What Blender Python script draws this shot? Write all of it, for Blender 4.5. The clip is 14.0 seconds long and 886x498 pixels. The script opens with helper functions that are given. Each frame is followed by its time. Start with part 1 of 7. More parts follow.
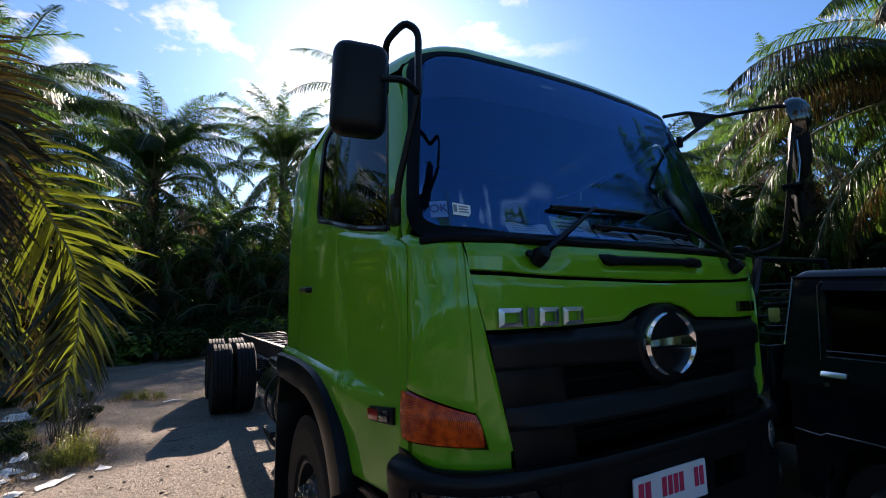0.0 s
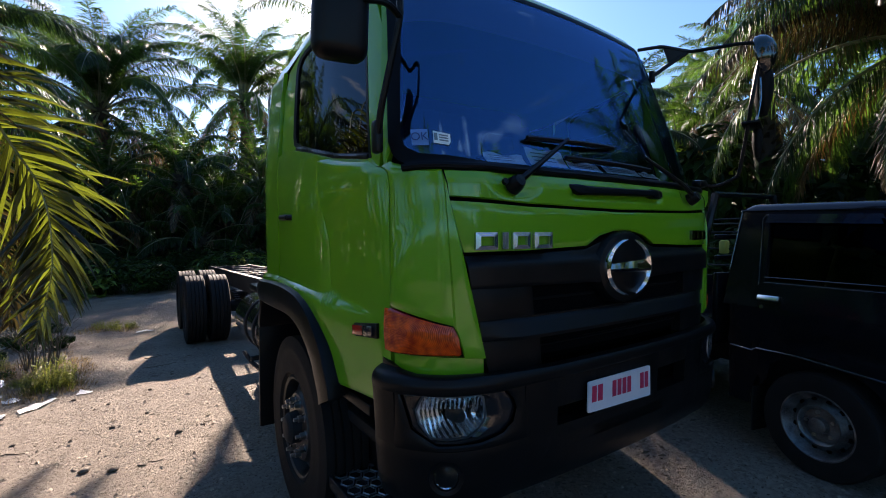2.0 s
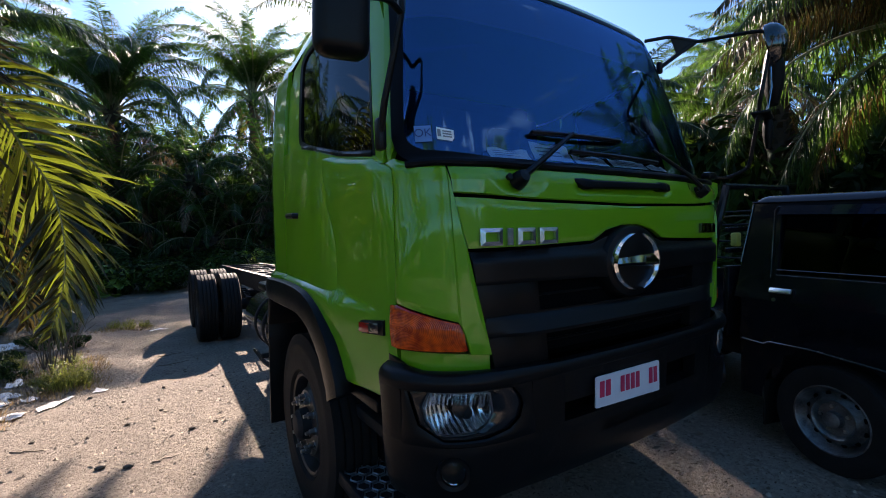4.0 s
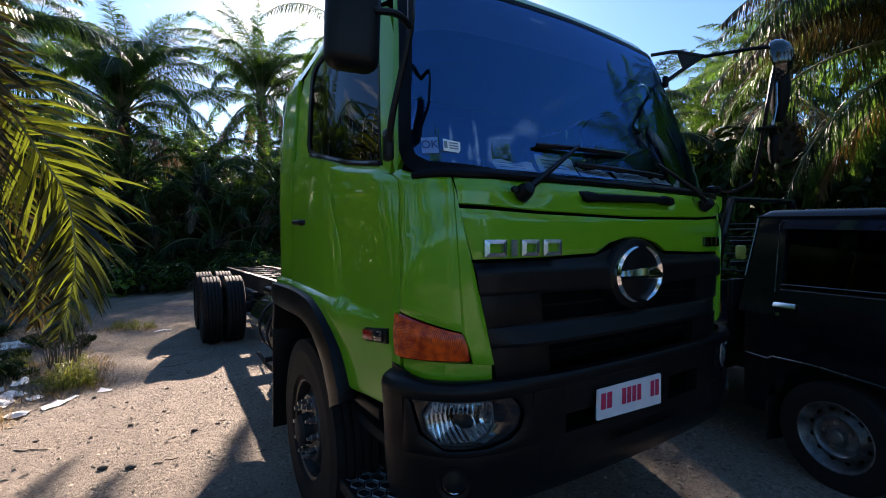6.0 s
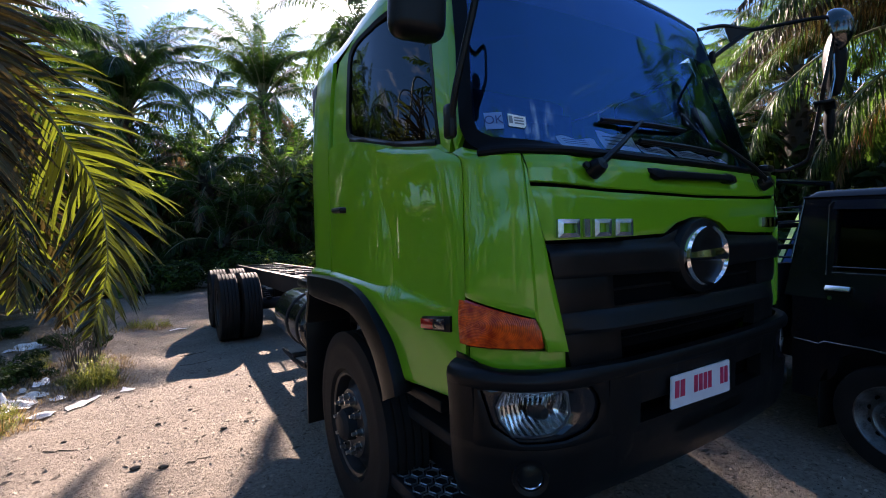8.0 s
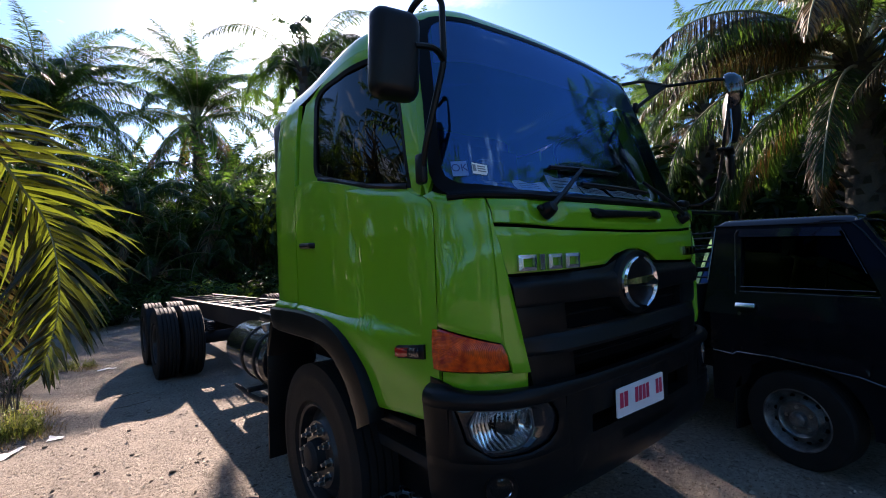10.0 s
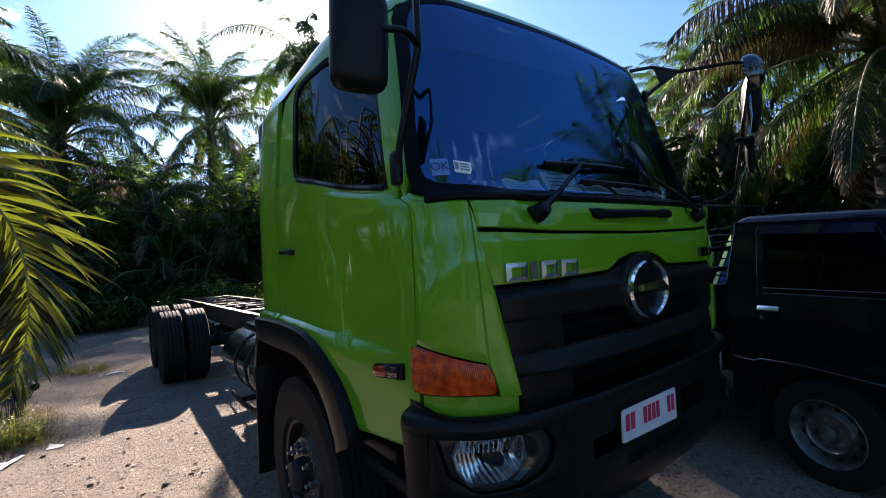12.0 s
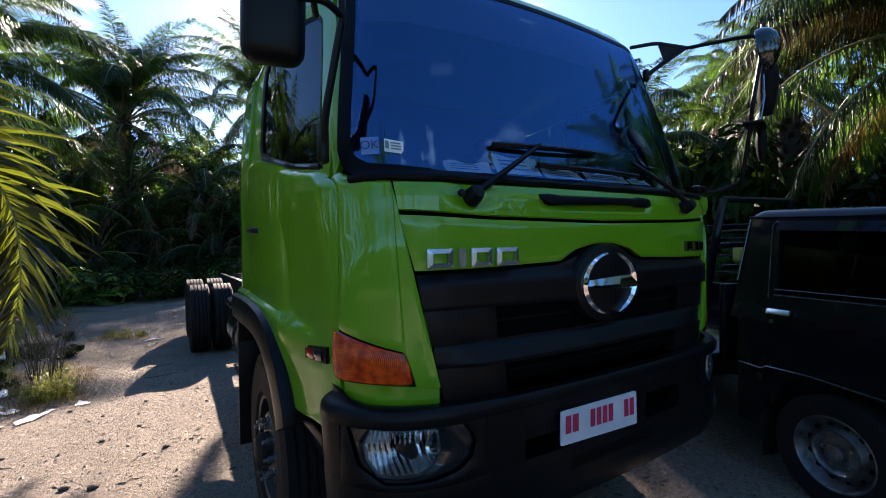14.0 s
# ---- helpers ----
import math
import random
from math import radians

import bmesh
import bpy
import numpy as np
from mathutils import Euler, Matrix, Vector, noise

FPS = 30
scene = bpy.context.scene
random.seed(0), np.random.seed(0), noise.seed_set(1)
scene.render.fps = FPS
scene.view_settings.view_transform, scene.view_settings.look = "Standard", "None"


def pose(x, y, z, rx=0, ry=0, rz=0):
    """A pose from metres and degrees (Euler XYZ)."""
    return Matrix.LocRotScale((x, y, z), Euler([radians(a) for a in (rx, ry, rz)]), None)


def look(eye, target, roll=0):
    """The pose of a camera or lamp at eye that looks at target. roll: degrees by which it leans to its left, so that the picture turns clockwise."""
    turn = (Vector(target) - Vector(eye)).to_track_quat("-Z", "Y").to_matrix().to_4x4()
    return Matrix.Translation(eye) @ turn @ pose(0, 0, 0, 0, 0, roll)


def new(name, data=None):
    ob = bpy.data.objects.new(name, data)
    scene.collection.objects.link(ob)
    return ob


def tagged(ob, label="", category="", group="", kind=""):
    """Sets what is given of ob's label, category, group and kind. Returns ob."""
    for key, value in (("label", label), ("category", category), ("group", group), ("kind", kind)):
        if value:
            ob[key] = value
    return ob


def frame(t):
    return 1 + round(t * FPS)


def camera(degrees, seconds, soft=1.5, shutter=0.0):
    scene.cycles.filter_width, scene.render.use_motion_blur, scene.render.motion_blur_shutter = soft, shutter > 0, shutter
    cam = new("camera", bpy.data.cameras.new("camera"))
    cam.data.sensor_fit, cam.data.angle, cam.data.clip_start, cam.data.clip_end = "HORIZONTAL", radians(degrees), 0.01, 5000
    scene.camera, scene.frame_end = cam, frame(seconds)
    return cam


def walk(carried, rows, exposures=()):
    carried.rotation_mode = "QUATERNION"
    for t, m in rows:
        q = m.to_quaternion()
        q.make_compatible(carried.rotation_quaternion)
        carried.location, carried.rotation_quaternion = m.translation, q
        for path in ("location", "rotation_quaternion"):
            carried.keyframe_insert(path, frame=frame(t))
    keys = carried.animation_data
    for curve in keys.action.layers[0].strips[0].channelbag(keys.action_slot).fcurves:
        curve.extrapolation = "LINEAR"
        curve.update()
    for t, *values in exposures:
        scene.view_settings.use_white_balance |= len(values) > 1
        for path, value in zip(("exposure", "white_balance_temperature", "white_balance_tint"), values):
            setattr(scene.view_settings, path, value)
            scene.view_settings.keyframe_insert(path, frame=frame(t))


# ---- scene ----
cam = camera(89.9, 14.0, 1.0)
EXPOSURE = 1.97
PATH = [
    (0, (-1.68, -1.124, 1.57), (-0.675, 0.588, 1.81), -0.9),
    (0.5, (-1.724, -1.152, 1.547), (-0.657, 0.536, 1.658), -1.1),
    (1, (-1.733, -1.153, 1.533), (-0.634, 0.519, 1.529), -0.7),
    (1.5, (-1.753, -1.168, 1.525), (-0.64, 0.493, 1.475), -0.6),
    (2, (-1.756, -1.178, 1.532), (-0.633, 0.477, 1.481), -0.6),
    (4.5, (-1.74, -1.19, 1.534), (-0.663, 0.493, 1.464), -1.4),
    (5, (-1.742, -1.196, 1.537), (-0.677, 0.496, 1.472), -1.1),
    (5.5, (-1.739, -1.194, 1.542), (-0.676, 0.499, 1.488), -0.5),
    (6, (-1.753, -1.2, 1.55), (-0.68, 0.488, 1.508), -0.3),
    (6.5, (-1.743, -1.195, 1.548), (-0.671, 0.493, 1.506), -0.6),
    (7, (-1.752, -1.185, 1.546), (-0.69, 0.509, 1.5), -1.0),
    (7.5, (-1.817, -1.155, 1.52), (-0.756, 0.539, 1.464), -1.0),
    (8, (-1.893, -1.004, 1.505), (-0.831, 0.689, 1.444), -1.4),
    (8.5, (-1.967, -0.95, 1.512), (-0.807, 0.679, 1.537), -1.7),
    (9, (-2.081, -1.066, 1.545), (-0.859, 0.504, 1.747), -2.2),
    (9.2, (-2.126, -1.106, 1.535), (-0.88, 0.449, 1.703), -2.3),
    (11.3, (-1.908, -0.996, 1.588), (-0.656, 0.563, 1.561), -3.2),
    (11.5, (-1.89, -0.992, 1.578), (-0.648, 0.575, 1.568), -3.3),
    (12, (-1.862, -1.016, 1.59), (-0.642, 0.568, 1.616), -3.2),
    (12.5, (-1.757, -0.977, 1.581), (-0.545, 0.613, 1.631), -3.0),
    (13, (-1.581, -0.964, 1.582), (-0.371, 0.629, 1.624), -1.2),
    (13.5, (-1.517, -1.066, 1.576), (-0.322, 0.538, 1.587), -1.1),
    (14, (-1.493, -1.186, 1.569), (-0.442, 0.515, 1.54), -1.0),
]
walk(cam, [(t, look(eye, target, roll)) for t, eye, target, roll in PATH], [
    (0, EXPOSURE - .15, 6650, 23), (2, EXPOSURE + .15, 6750, 24), (5, EXPOSURE + .2, 6750, 24), (7.5, EXPOSURE + .15, 6750, 25), (8, EXPOSURE + .4, 6750, 29),
    (8.5, EXPOSURE + .45, 6650, 32), (9, EXPOSURE + .25, 6650, 29), (11.5, EXPOSURE + .25, 6650, 27), (12.5, EXPOSURE + .1, 6650, 23), (13.5, EXPOSURE + .3, 6700, 24), (14, EXPOSURE + .35, 6700, 24)])

SUN_STRENGTH, SKY_STRENGTH, CLOUD_LIGHT = 4.8, 0.066, 0.37
CLOUD_EDGE, CLOUD_NEAR_SUN = 0.632, 0.01

# ---- light ----
SUN_DIR = Vector((.3215, .8252, .4645)).normalized()
world = bpy.data.worlds.new("sky")
scene.world = world
world.use_nodes = True
wt = world.node_tree
wt.nodes.clear()


def wn(kind, **kw):
    n = wt.nodes.new(kind)
    for k, v in kw.items():
        n.inputs[k].default_value = v
    return n


def wmath(op, a, b=None, clamp=False):
    n = wt.nodes.new("ShaderNodeMath")
    n.operation, n.use_clamp = op, clamp
    for i, q in enumerate((a, b)):
        if q is None:
            continue
        if isinstance(q, (int, float)):
            n.inputs[i].default_value = q
        else:
            wt.links.new(q, n.inputs[i])
    return n.outputs[0]


sky = wt.nodes.new("ShaderNodeTexSky")
sky.sky_type, sky.sun_disc = "NISHITA", False
sky.sun_elevation, sky.sun_rotation = radians(27.7), radians(21.3)
sky.air_density, sky.dust_density, sky.ozone_density = 1.0, 0.7, 1.6
geo = wt.nodes.new("ShaderNodeTexCoord")
sep = wt.nodes.new("ShaderNodeSeparateXYZ")
wt.links.new(geo.outputs["Generated"], sep.inputs[0])
zz = wmath("ADD", wmath("MAXIMUM", sep.outputs[2], 0.0), 0.16)
comb = wt.nodes.new("ShaderNodeCombineXYZ")
wt.links.new(wmath("DIVIDE", sep.outputs[0], zz), comb.inputs[0])
wt.links.new(wmath("DIVIDE", sep.outputs[1], zz), comb.inputs[1])
comb.inputs[2].default_value = 0.73
puff = wn("ShaderNodeTexNoise", Scale=5.0, Detail=10.0, Roughness=0.58, Distortion=0.15)
wisp = wn("ShaderNodeTexNoise", Scale=0.8, Detail=5.0, Roughness=0.55)
for q in (puff, wisp):
    wt.links.new(comb.outputs[0], q.inputs["Vector"])
dot = wt.nodes.new("ShaderNodeVectorMath")
dot.operation = "DOT_PRODUCT"
wt.links.new(geo.outputs["Generated"], dot.inputs[0])
dot.inputs[1].default_value = SUN_DIR
near_sun = wmath("POWER", wmath("MAXIMUM", dot.outputs["Value"], 0.0), 8.0)
# 1 on the sun's side of the sky, 0 on the far side
sunward = wmath("MULTIPLY", wmath("SUBTRACT", dot.outputs["Value"], 0.22), 1.9, True)
cover = wmath("ADD", wmath("ADD", wmath("MULTIPLY", puff.outputs[0], 0.85), wmath("MULTIPLY", wisp.outputs[0], 0.35)), wmath("MULTIPLY", near_sun, CLOUD_NEAR_SUN))
cover = wmath("SUBTRACT", cover, wmath("MULTIPLY", wmath("SUBTRACT", sep.outputs[2], 0.45, True), 0.22))
cloud = wmath("MULTIPLY", wmath("SUBTRACT", cover, CLOUD_EDGE), 10.0, True)
cloud = wmath("MULTIPLY", cloud, wmath("ADD", wmath("MULTIPLY", sunward, 0.42), 0.58))
# clear sky to the east
cloud = wmath("MULTIPLY", cloud, wmath("SUBTRACT", 1.0, wmath("MULTIPLY", wmath("SUBTRACT", sep.outputs[0], 0.50), 6.0, True), True))
glare = wmath("ADD", CLOUD_LIGHT, wmath("MULTIPLY", wmath("POWER", wmath("MAXIMUM", dot.outputs["Value"], 0.0), 60.0), 0.35))
sky_bg = wn("ShaderNodeBackground", Strength=SKY_STRENGTH)
tint = wt.nodes.new("ShaderNodeMix")
tint.data_type, tint.blend_type = "RGBA", "MULTIPLY"
tint.inputs["Factor"].default_value = 1.0
side_tint = wt.nodes.new("ShaderNodeMix")
side_tint.data_type = "RGBA"
wt.links.new(sunward, side_tint.inputs["Factor"])
side_tint.inputs["A"].default_value = (0.17, 0.47, 0.70, 1)
side_tint.inputs["B"].default_value = (0.36, 0.56, 0.76, 1)
wt.links.new(side_tint.outputs["Result"], tint.inputs["B"])
wt.links.new(sky.outputs[0], tint.inputs["A"])
deep = wt.nodes.new("ShaderNodeMix")
deep.data_type, deep.blend_type = "RGBA", "ADD"
deep.inputs["Factor"].default_value = 1.0
deep.inputs["B"].default_value = (0.09, 0.27, 0.46, 1)
wt.links.new(tint.outputs["Result"], deep.inputs["A"])
wt.links.new(deep.outputs["Result"], sky_bg.inputs[0])
cloud_bg = wn("ShaderNodeBackground", Color=(0.93, 0.97, 1.0, 1))
wt.links.new(glare, cloud_bg.inputs["Strength"])
mixs = wt.nodes.new("ShaderNodeMixShader")
wt.links.new(cloud, mixs.inputs[0])
wt.links.new(sky_bg.outputs[0], mixs.inputs[1])
wt.links.new(cloud_bg.outputs[0], mixs.inputs[2])
# the sun's own glare through the thin cloud
disc = wn("ShaderNodeBackground", Color=(1.0, 0.97, 0.9, 1))
halo = wmath("MULTIPLY", wmath("POWER", wmath("MAXIMUM", dot.outputs["Value"], 0.0), 40.0), 0.07)
wt.links.new(wmath("ADD", wmath("MULTIPLY", wmath("POWER", wmath("MAXIMUM", dot.outputs["Value"], 0.0), 1200.0), 7.0), halo), disc.inputs["Strength"])
both = wt.nodes.new("ShaderNodeAddShader")
wt.links.new(mixs.outputs[0], both.inputs[0])
wt.links.new(disc.outputs[0], both.inputs[1])
wout = wt.nodes.new("ShaderNodeOutputWorld")
wt.links.new(both.outputs[0], wout.inputs[0])

sun_data = bpy.data.lights.new("sun", "SUN")
sun_data.energy, sun_data.angle, sun_data.color = SUN_STRENGTH, radians(0.53), (1.0, 0.91, 0.76)
sun = new("sun", sun_data)
sun.matrix_world = look(SUN_DIR * 60, (0, 0, 0))

# ---- materials ----


def material(name, col, rough=.5, metal=0.0, var=.18, scale=3.0, fine=60.0, bump=.15, coat=0.0, spec=.5, rvar=.12, col2=None, thin=None, random=0.0, island=0.0, thin_mix=.35):
    """A surface: broad stains and fine grain in the colour, uneven gloss, fine relief."""
    m = bpy.data.materials.new(name)
    m.use_nodes = True
    nt = m.node_tree
    b = nt.nodes["Principled BSDF"]
    tc = nt.nodes.new("ShaderNodeTexCoord")
    n1 = nt.nodes.new("ShaderNodeTexNoise")
    n1.inputs["Scale"].default_value, n1.inputs["Detail"].default_value = scale, 6.0
    n2 = nt.nodes.new("ShaderNodeTexNoise")
    n2.inputs["Scale"].default_value, n2.inputs["Detail"].default_value = fine, 4.0
    for n in (n1, n2):
        nt.links.new(tc.outputs["Object"], n.inputs["Vector"])
    add = nt.nodes.new("ShaderNodeMath")
    add.operation = "MULTIPLY_ADD"
    nt.links.new(n2.outputs[0], add.inputs[0])
    add.inputs[1].default_value = 0.45
    nt.links.new(n1.outputs[0], add.inputs[2])
    fac = add.outputs[0]
    if random or island:
        src = nt.nodes.new("ShaderNodeObjectInfo").outputs["Random"] if random else nt.nodes.new("ShaderNodeNewGeometry").outputs["Random Per Island"]
        r2 = nt.nodes.new("ShaderNodeMath")
        r2.operation = "MULTIPLY_ADD"
        nt.links.new(src, r2.inputs[0])
        r2.inputs[1].default_value = random or island
        nt.links.new(fac, r2.inputs[2])
        r3 = nt.nodes.new("ShaderNodeMath")
        r3.operation = "SUBTRACT"
        nt.links.new(r2.outputs[0], r3.inputs[0])
        r3.inputs[1].default_value = (random or island) / 2
        fac = r3.outputs[0]
    ramp = nt.nodes.new("ShaderNodeValToRGB")
    c2 = col2 or tuple(min(1, c * (1 + var)) for c in col)
    c1 = tuple(c * (1 - var) for c in col)
    ramp.color_ramp.elements[0].position, ramp.color_ramp.elements[1].position = .42, 1.0
    ramp.color_ramp.elements[0].color, ramp.color_ramp.elements[1].color = (*c1, 1), (*c2, 1)
    nt.links.new(fac, ramp.inputs[0])
    nt.links.new(ramp.outputs[0], b.inputs["Base Color"])
    b.inputs["Metallic"].default_value = metal
    b.inputs["Specular IOR Level"].default_value = spec
    b.inputs["Coat Weight"].default_value, b.inputs["Coat Roughness"].default_value = coat, .012
    rr = nt.nodes.new("ShaderNodeMapRange")
    rr.inputs["To Min"].default_value, rr.inputs["To Max"].default_value = max(.01, rough - rvar), min(1, rough + rvar)
    nt.links.new(n1.outputs[0], rr.inputs["Value"])
    nt.links.new(rr.outputs[0], b.inputs["Roughness"])
    if bump:
        bp = nt.nodes.new("ShaderNodeBump")
        bp.inputs["Strength"].default_value, bp.inputs["Distance"].default_value = bump, .004
        nt.links.new(n2.outputs[0], bp.inputs["Height"])
        nt.links.new(bp.outputs[0], b.inputs["Normal"])
    if thin:
        tr = nt.nodes.new("ShaderNodeBsdfTranslucent")
        r4 = nt.nodes.new("ShaderNodeValToRGB")
        r4.color_ramp.elements[0].position, r4.color_ramp.elements[1].position = .40, 1.0
        r4.color_ramp.elements[0].color = (*(c * .25 for c in thin), 1)
        r4.color_ramp.elements[1].color = (*(min(1, c * 1.8) for c in thin), 1)
        nt.links.new(fac, r4.inputs[0])
        nt.links.new(r4.outputs[0], tr.inputs[0])
        mx = nt.nodes.new("ShaderNodeMixShader")
        mx.inputs[0].default_value = thin_mix
        nt.links.new(b.outputs[0], mx.inputs[1])
        nt.links.new(tr.outputs[0], mx.inputs[2])
        nt.links.new(mx.outputs[0], nt.nodes["Material Output"].inputs[0])
    return m


def glass(name, tint_col, ior=1.5, rough=0.0, dust=0.0, gloss_tint=(1, 1, 1)):
    """A flat pane: Fresnel drives its gloss, the rest passes through, tinted."""
    m = bpy.data.materials.new(name)
    m.use_nodes = True
    nt = m.node_tree
    nt.nodes.remove(nt.nodes["Principled BSDF"])
    fr = nt.nodes.new("ShaderNodeFresnel")
    fr.inputs[0].default_value = ior
    tr = nt.nodes.new("ShaderNodeBsdfTransparent")
    tr.inputs[0].default_value = (*tint_col, 1)
    gl = nt.nodes.new("ShaderNodeBsdfGlossy")
    gl.inputs["Roughness"].default_value = rough
    gl.inputs["Color"].default_value = (*gloss_tint, 1)
    mx = nt.nodes.new("ShaderNodeMixShader")
    nt.links.new(fr.outputs[0], mx.inputs[0])
    nt.links.new(tr.outputs[0], mx.inputs[1])
    nt.links.new(gl.outputs[0], mx.inputs[2])
    last = mx.outputs[0]
    if dust:
        tc = nt.nodes.new("ShaderNodeTexCoord")
        no = nt.nodes.new("ShaderNodeTexNoise")
        no.inputs["Scale"].default_value, no.inputs["Detail"].default_value = 5.0, 8.0
        nt.links.new(tc.outputs["Object"], no.inputs["Vector"])
        mr = nt.nodes.new("ShaderNodeMapRange")
        mr.inputs["From Min"].default_value, mr.inputs["From Max"].default_value, mr.inputs["To Max"].default_value = .45, .8, dust
        nt.links.new(no.outputs[0], mr.inputs["Value"])
        df = nt.nodes.new("ShaderNodeBsdfDiffuse")
        df.inputs[0].default_value = (.5, .47, .42, 1)
        m2 = nt.nodes.new("ShaderNodeMixShader")
        nt.links.new(mr.outputs[0], m2.inputs[0])
        nt.links.new(last, m2.inputs[1])
        nt.links.new(df.outputs[0], m2.inputs[2])
        last = m2.outputs[0]
    nt.links.new(last, nt.nodes["Material Output"].inputs[0])
    return m


GREEN = material("lime_green_paint", (.126, .342, .006), .38, var=.05, scale=1.2, fine=300, bump=.004, coat=1.0, spec=.22, rvar=.05)
BLACK_PAINT = material("black_paint", (.006, .006, .008), .22, var=.2, fine=200, bump=.01, coat=.8)
DARK_PLASTIC = material("black_plastic", (.0058, .0055, .0058), .33, var=.3, scale=5, fine=420, bump=.16, spec=.19)
BLACK_MATTE = material("black_enamel_band", (.004, .004, .005), .42, var=.2, fine=200, bump=.02, spec=.1)
RUBBER = material("tyre_rubber", (.009, .009, .009), .72, var=.4, scale=9, fine=160, bump=.5, col2=(.017, .015, .014), spec=.18)
# almost no albedo: the shade inside openings is put into the colour
RECESS_SHADE = material("recess_shade", (.002, .002, .002), .9, var=.2, bump=.05, spec=.0)
RIM_BLACK = material("black_rim", (.012, .012, .013), .42, var=.4, scale=14, fine=120, bump=.2)
STEEL_DARK = material("chassis_steel", (.014, .014, .015), .62, var=.4, scale=6, fine=90, bump=.2, spec=.2)
CHROME = material("chrome", (.82, .83, .86), .06, 1.0, var=.04, fine=200, bump=.02, rvar=.03)
SILVER = material("silver_plastic", (.55, .56, .58), .22, .9, var=.08, fine=200, bump=.03)
RIM_GREY = material("rim_steel", (.30, .30, .31), .34, .85, var=.3, scale=14, fine=120, bump=.2)
RIM_DULL = material("dull_rim_steel", (.06, .06, .06), .34, .7, var=.5, scale=14, fine=120, bump=.3, col2=(.28, .28, .28))
NUT_STEEL = material("nut_steel", (.45, .44, .42), .3, 1.0, var=.3, scale=30, fine=200, bump=.2)
RED = material("red_lens", (.42, .012, .008), .12, var=.1, scale=20, fine=220, bump=.1, coat=.6)
WHITE_PLATE = material("white_plate", (.72, .70, .72), .42, var=.06, scale=12, fine=200, bump=.05)
RED_INK = material("red_ink", (.62, .03, .09), .5, var=.15, fine=90, bump=.05)
PAPER = material("paper", (.88, .90, .90), .7, var=.08, fine=100, bump=.05)
BLUE_PAPER = material("sticker_blue", (.12, .26, .55), .5, var=.1, fine=100, bump=.05)
NAVY_INK = material("navy_ink", (.015, .05, .2), .5, var=.1, fine=100, bump=.02)
GREY_INK = material("grey_ink", (.2, .22, .25), .6, var=.1, fine=100, bump=.02)
# near-black: shade of the unlit cab and open gaps put into the colour
SHADE_BLACK = material("shade_black", (.003, .003, .0035), .85, var=.3, fine=150, bump=.2, spec=.03)
DARK_GLASS = glass("pickup_glass", (.002, .002, .002), 1.18)
PICKUP_PAINT = material("pickup_black_paint", (.007, .007, .009), .13, var=.3, scale=3, fine=200, bump=.015, spec=.25, rvar=.05)
# lighter grey for trim, and for light on creases put into the colour
TRIM_GLINT = material("trim_glint_grey", (.030, .030, .034), .26, var=.5, scale=8, fine=120, bump=.1, coat=.6)
VISOR = material("smoked_visor", (.014, .012, .018), .16, var=.3, scale=4, fine=150, bump=.03, coat=1.0)
YELLOW = material("yellow_plastic", (.50, .40, .07), .5, var=.2, scale=15, fine=120, bump=.1)
# gloss tinted blue: the deep blue of the mirrored sky put into it
WINDSHIELD = glass("windshield_glass", (.93, .95, .95), 2.7, gloss_tint=(.20, .50, 1.0))
# greyed gloss: a dimmer reflection put into its colour
SIDE_GLASS = glass("side_glass", (.05, .055, .06), 1.6, gloss_tint=(.62, .68, .74))
CHROME_SOFT = material("worn_chrome", (.82, .84, .88), .28, 1.0, var=.06, fine=200, bump=.03)
GLOSS_BLACK = material("glossy_black_plastic", (.008, .008, .009), .07, var=.2, scale=6, fine=150, bump=.02, coat=1.0, spec=.5, rvar=.03)
# same blue gloss, colouring the sky that this pane mirrors
VAN_GLASS = glass("van_windshield_glass", (.004, .005, .006), 1.7, gloss_tint=(.25, .50, 1.0))
SMOKED = material("smoked_chrome", (.17, .175, .19), .08, 1.0, var=.2, scale=9, fine=200, bump=.02, rvar=.03)
CLEAR = glass("clear_lens", (.93, .95, .96), 1.35)
MATTE_BLACK = material("matte_black_mirror_back", (.004, .004, .004), .6, var=.3, fine=300, bump=.1, spec=.12)
MIRROR = material("mirror", (.86, .88, .9), .02, 1.0, var=.0, bump=0, rvar=.01)


def lamp_chrome():
    m = material("ribbed_reflector", (.95, .96, .97), .17, 1.0, var=.05, bump=0, rvar=.03)
    nt = m.node_tree
    tc = nt.nodes.new("ShaderNodeTexCoord")
    wv = nt.nodes.new("ShaderNodeTexWave")
    wv.inputs["Scale"].default_value, wv.inputs["Distortion"].default_value = 17.0, 2.5
    nt.links.new(tc.outputs["Object"], wv.inputs["Vector"])
    bp = nt.nodes.new("ShaderNodeBump")
    bp.inputs["Strength"].default_value, bp.inputs["Distance"].default_value = .9, .01
    nt.links.new(wv.outputs["Fac"], bp.inputs["Height"])
    nt.links.new(bp.outputs[0], nt.nodes["Principled BSDF"].inputs["Normal"])
    return m


REFLECTOR = lamp_chrome()


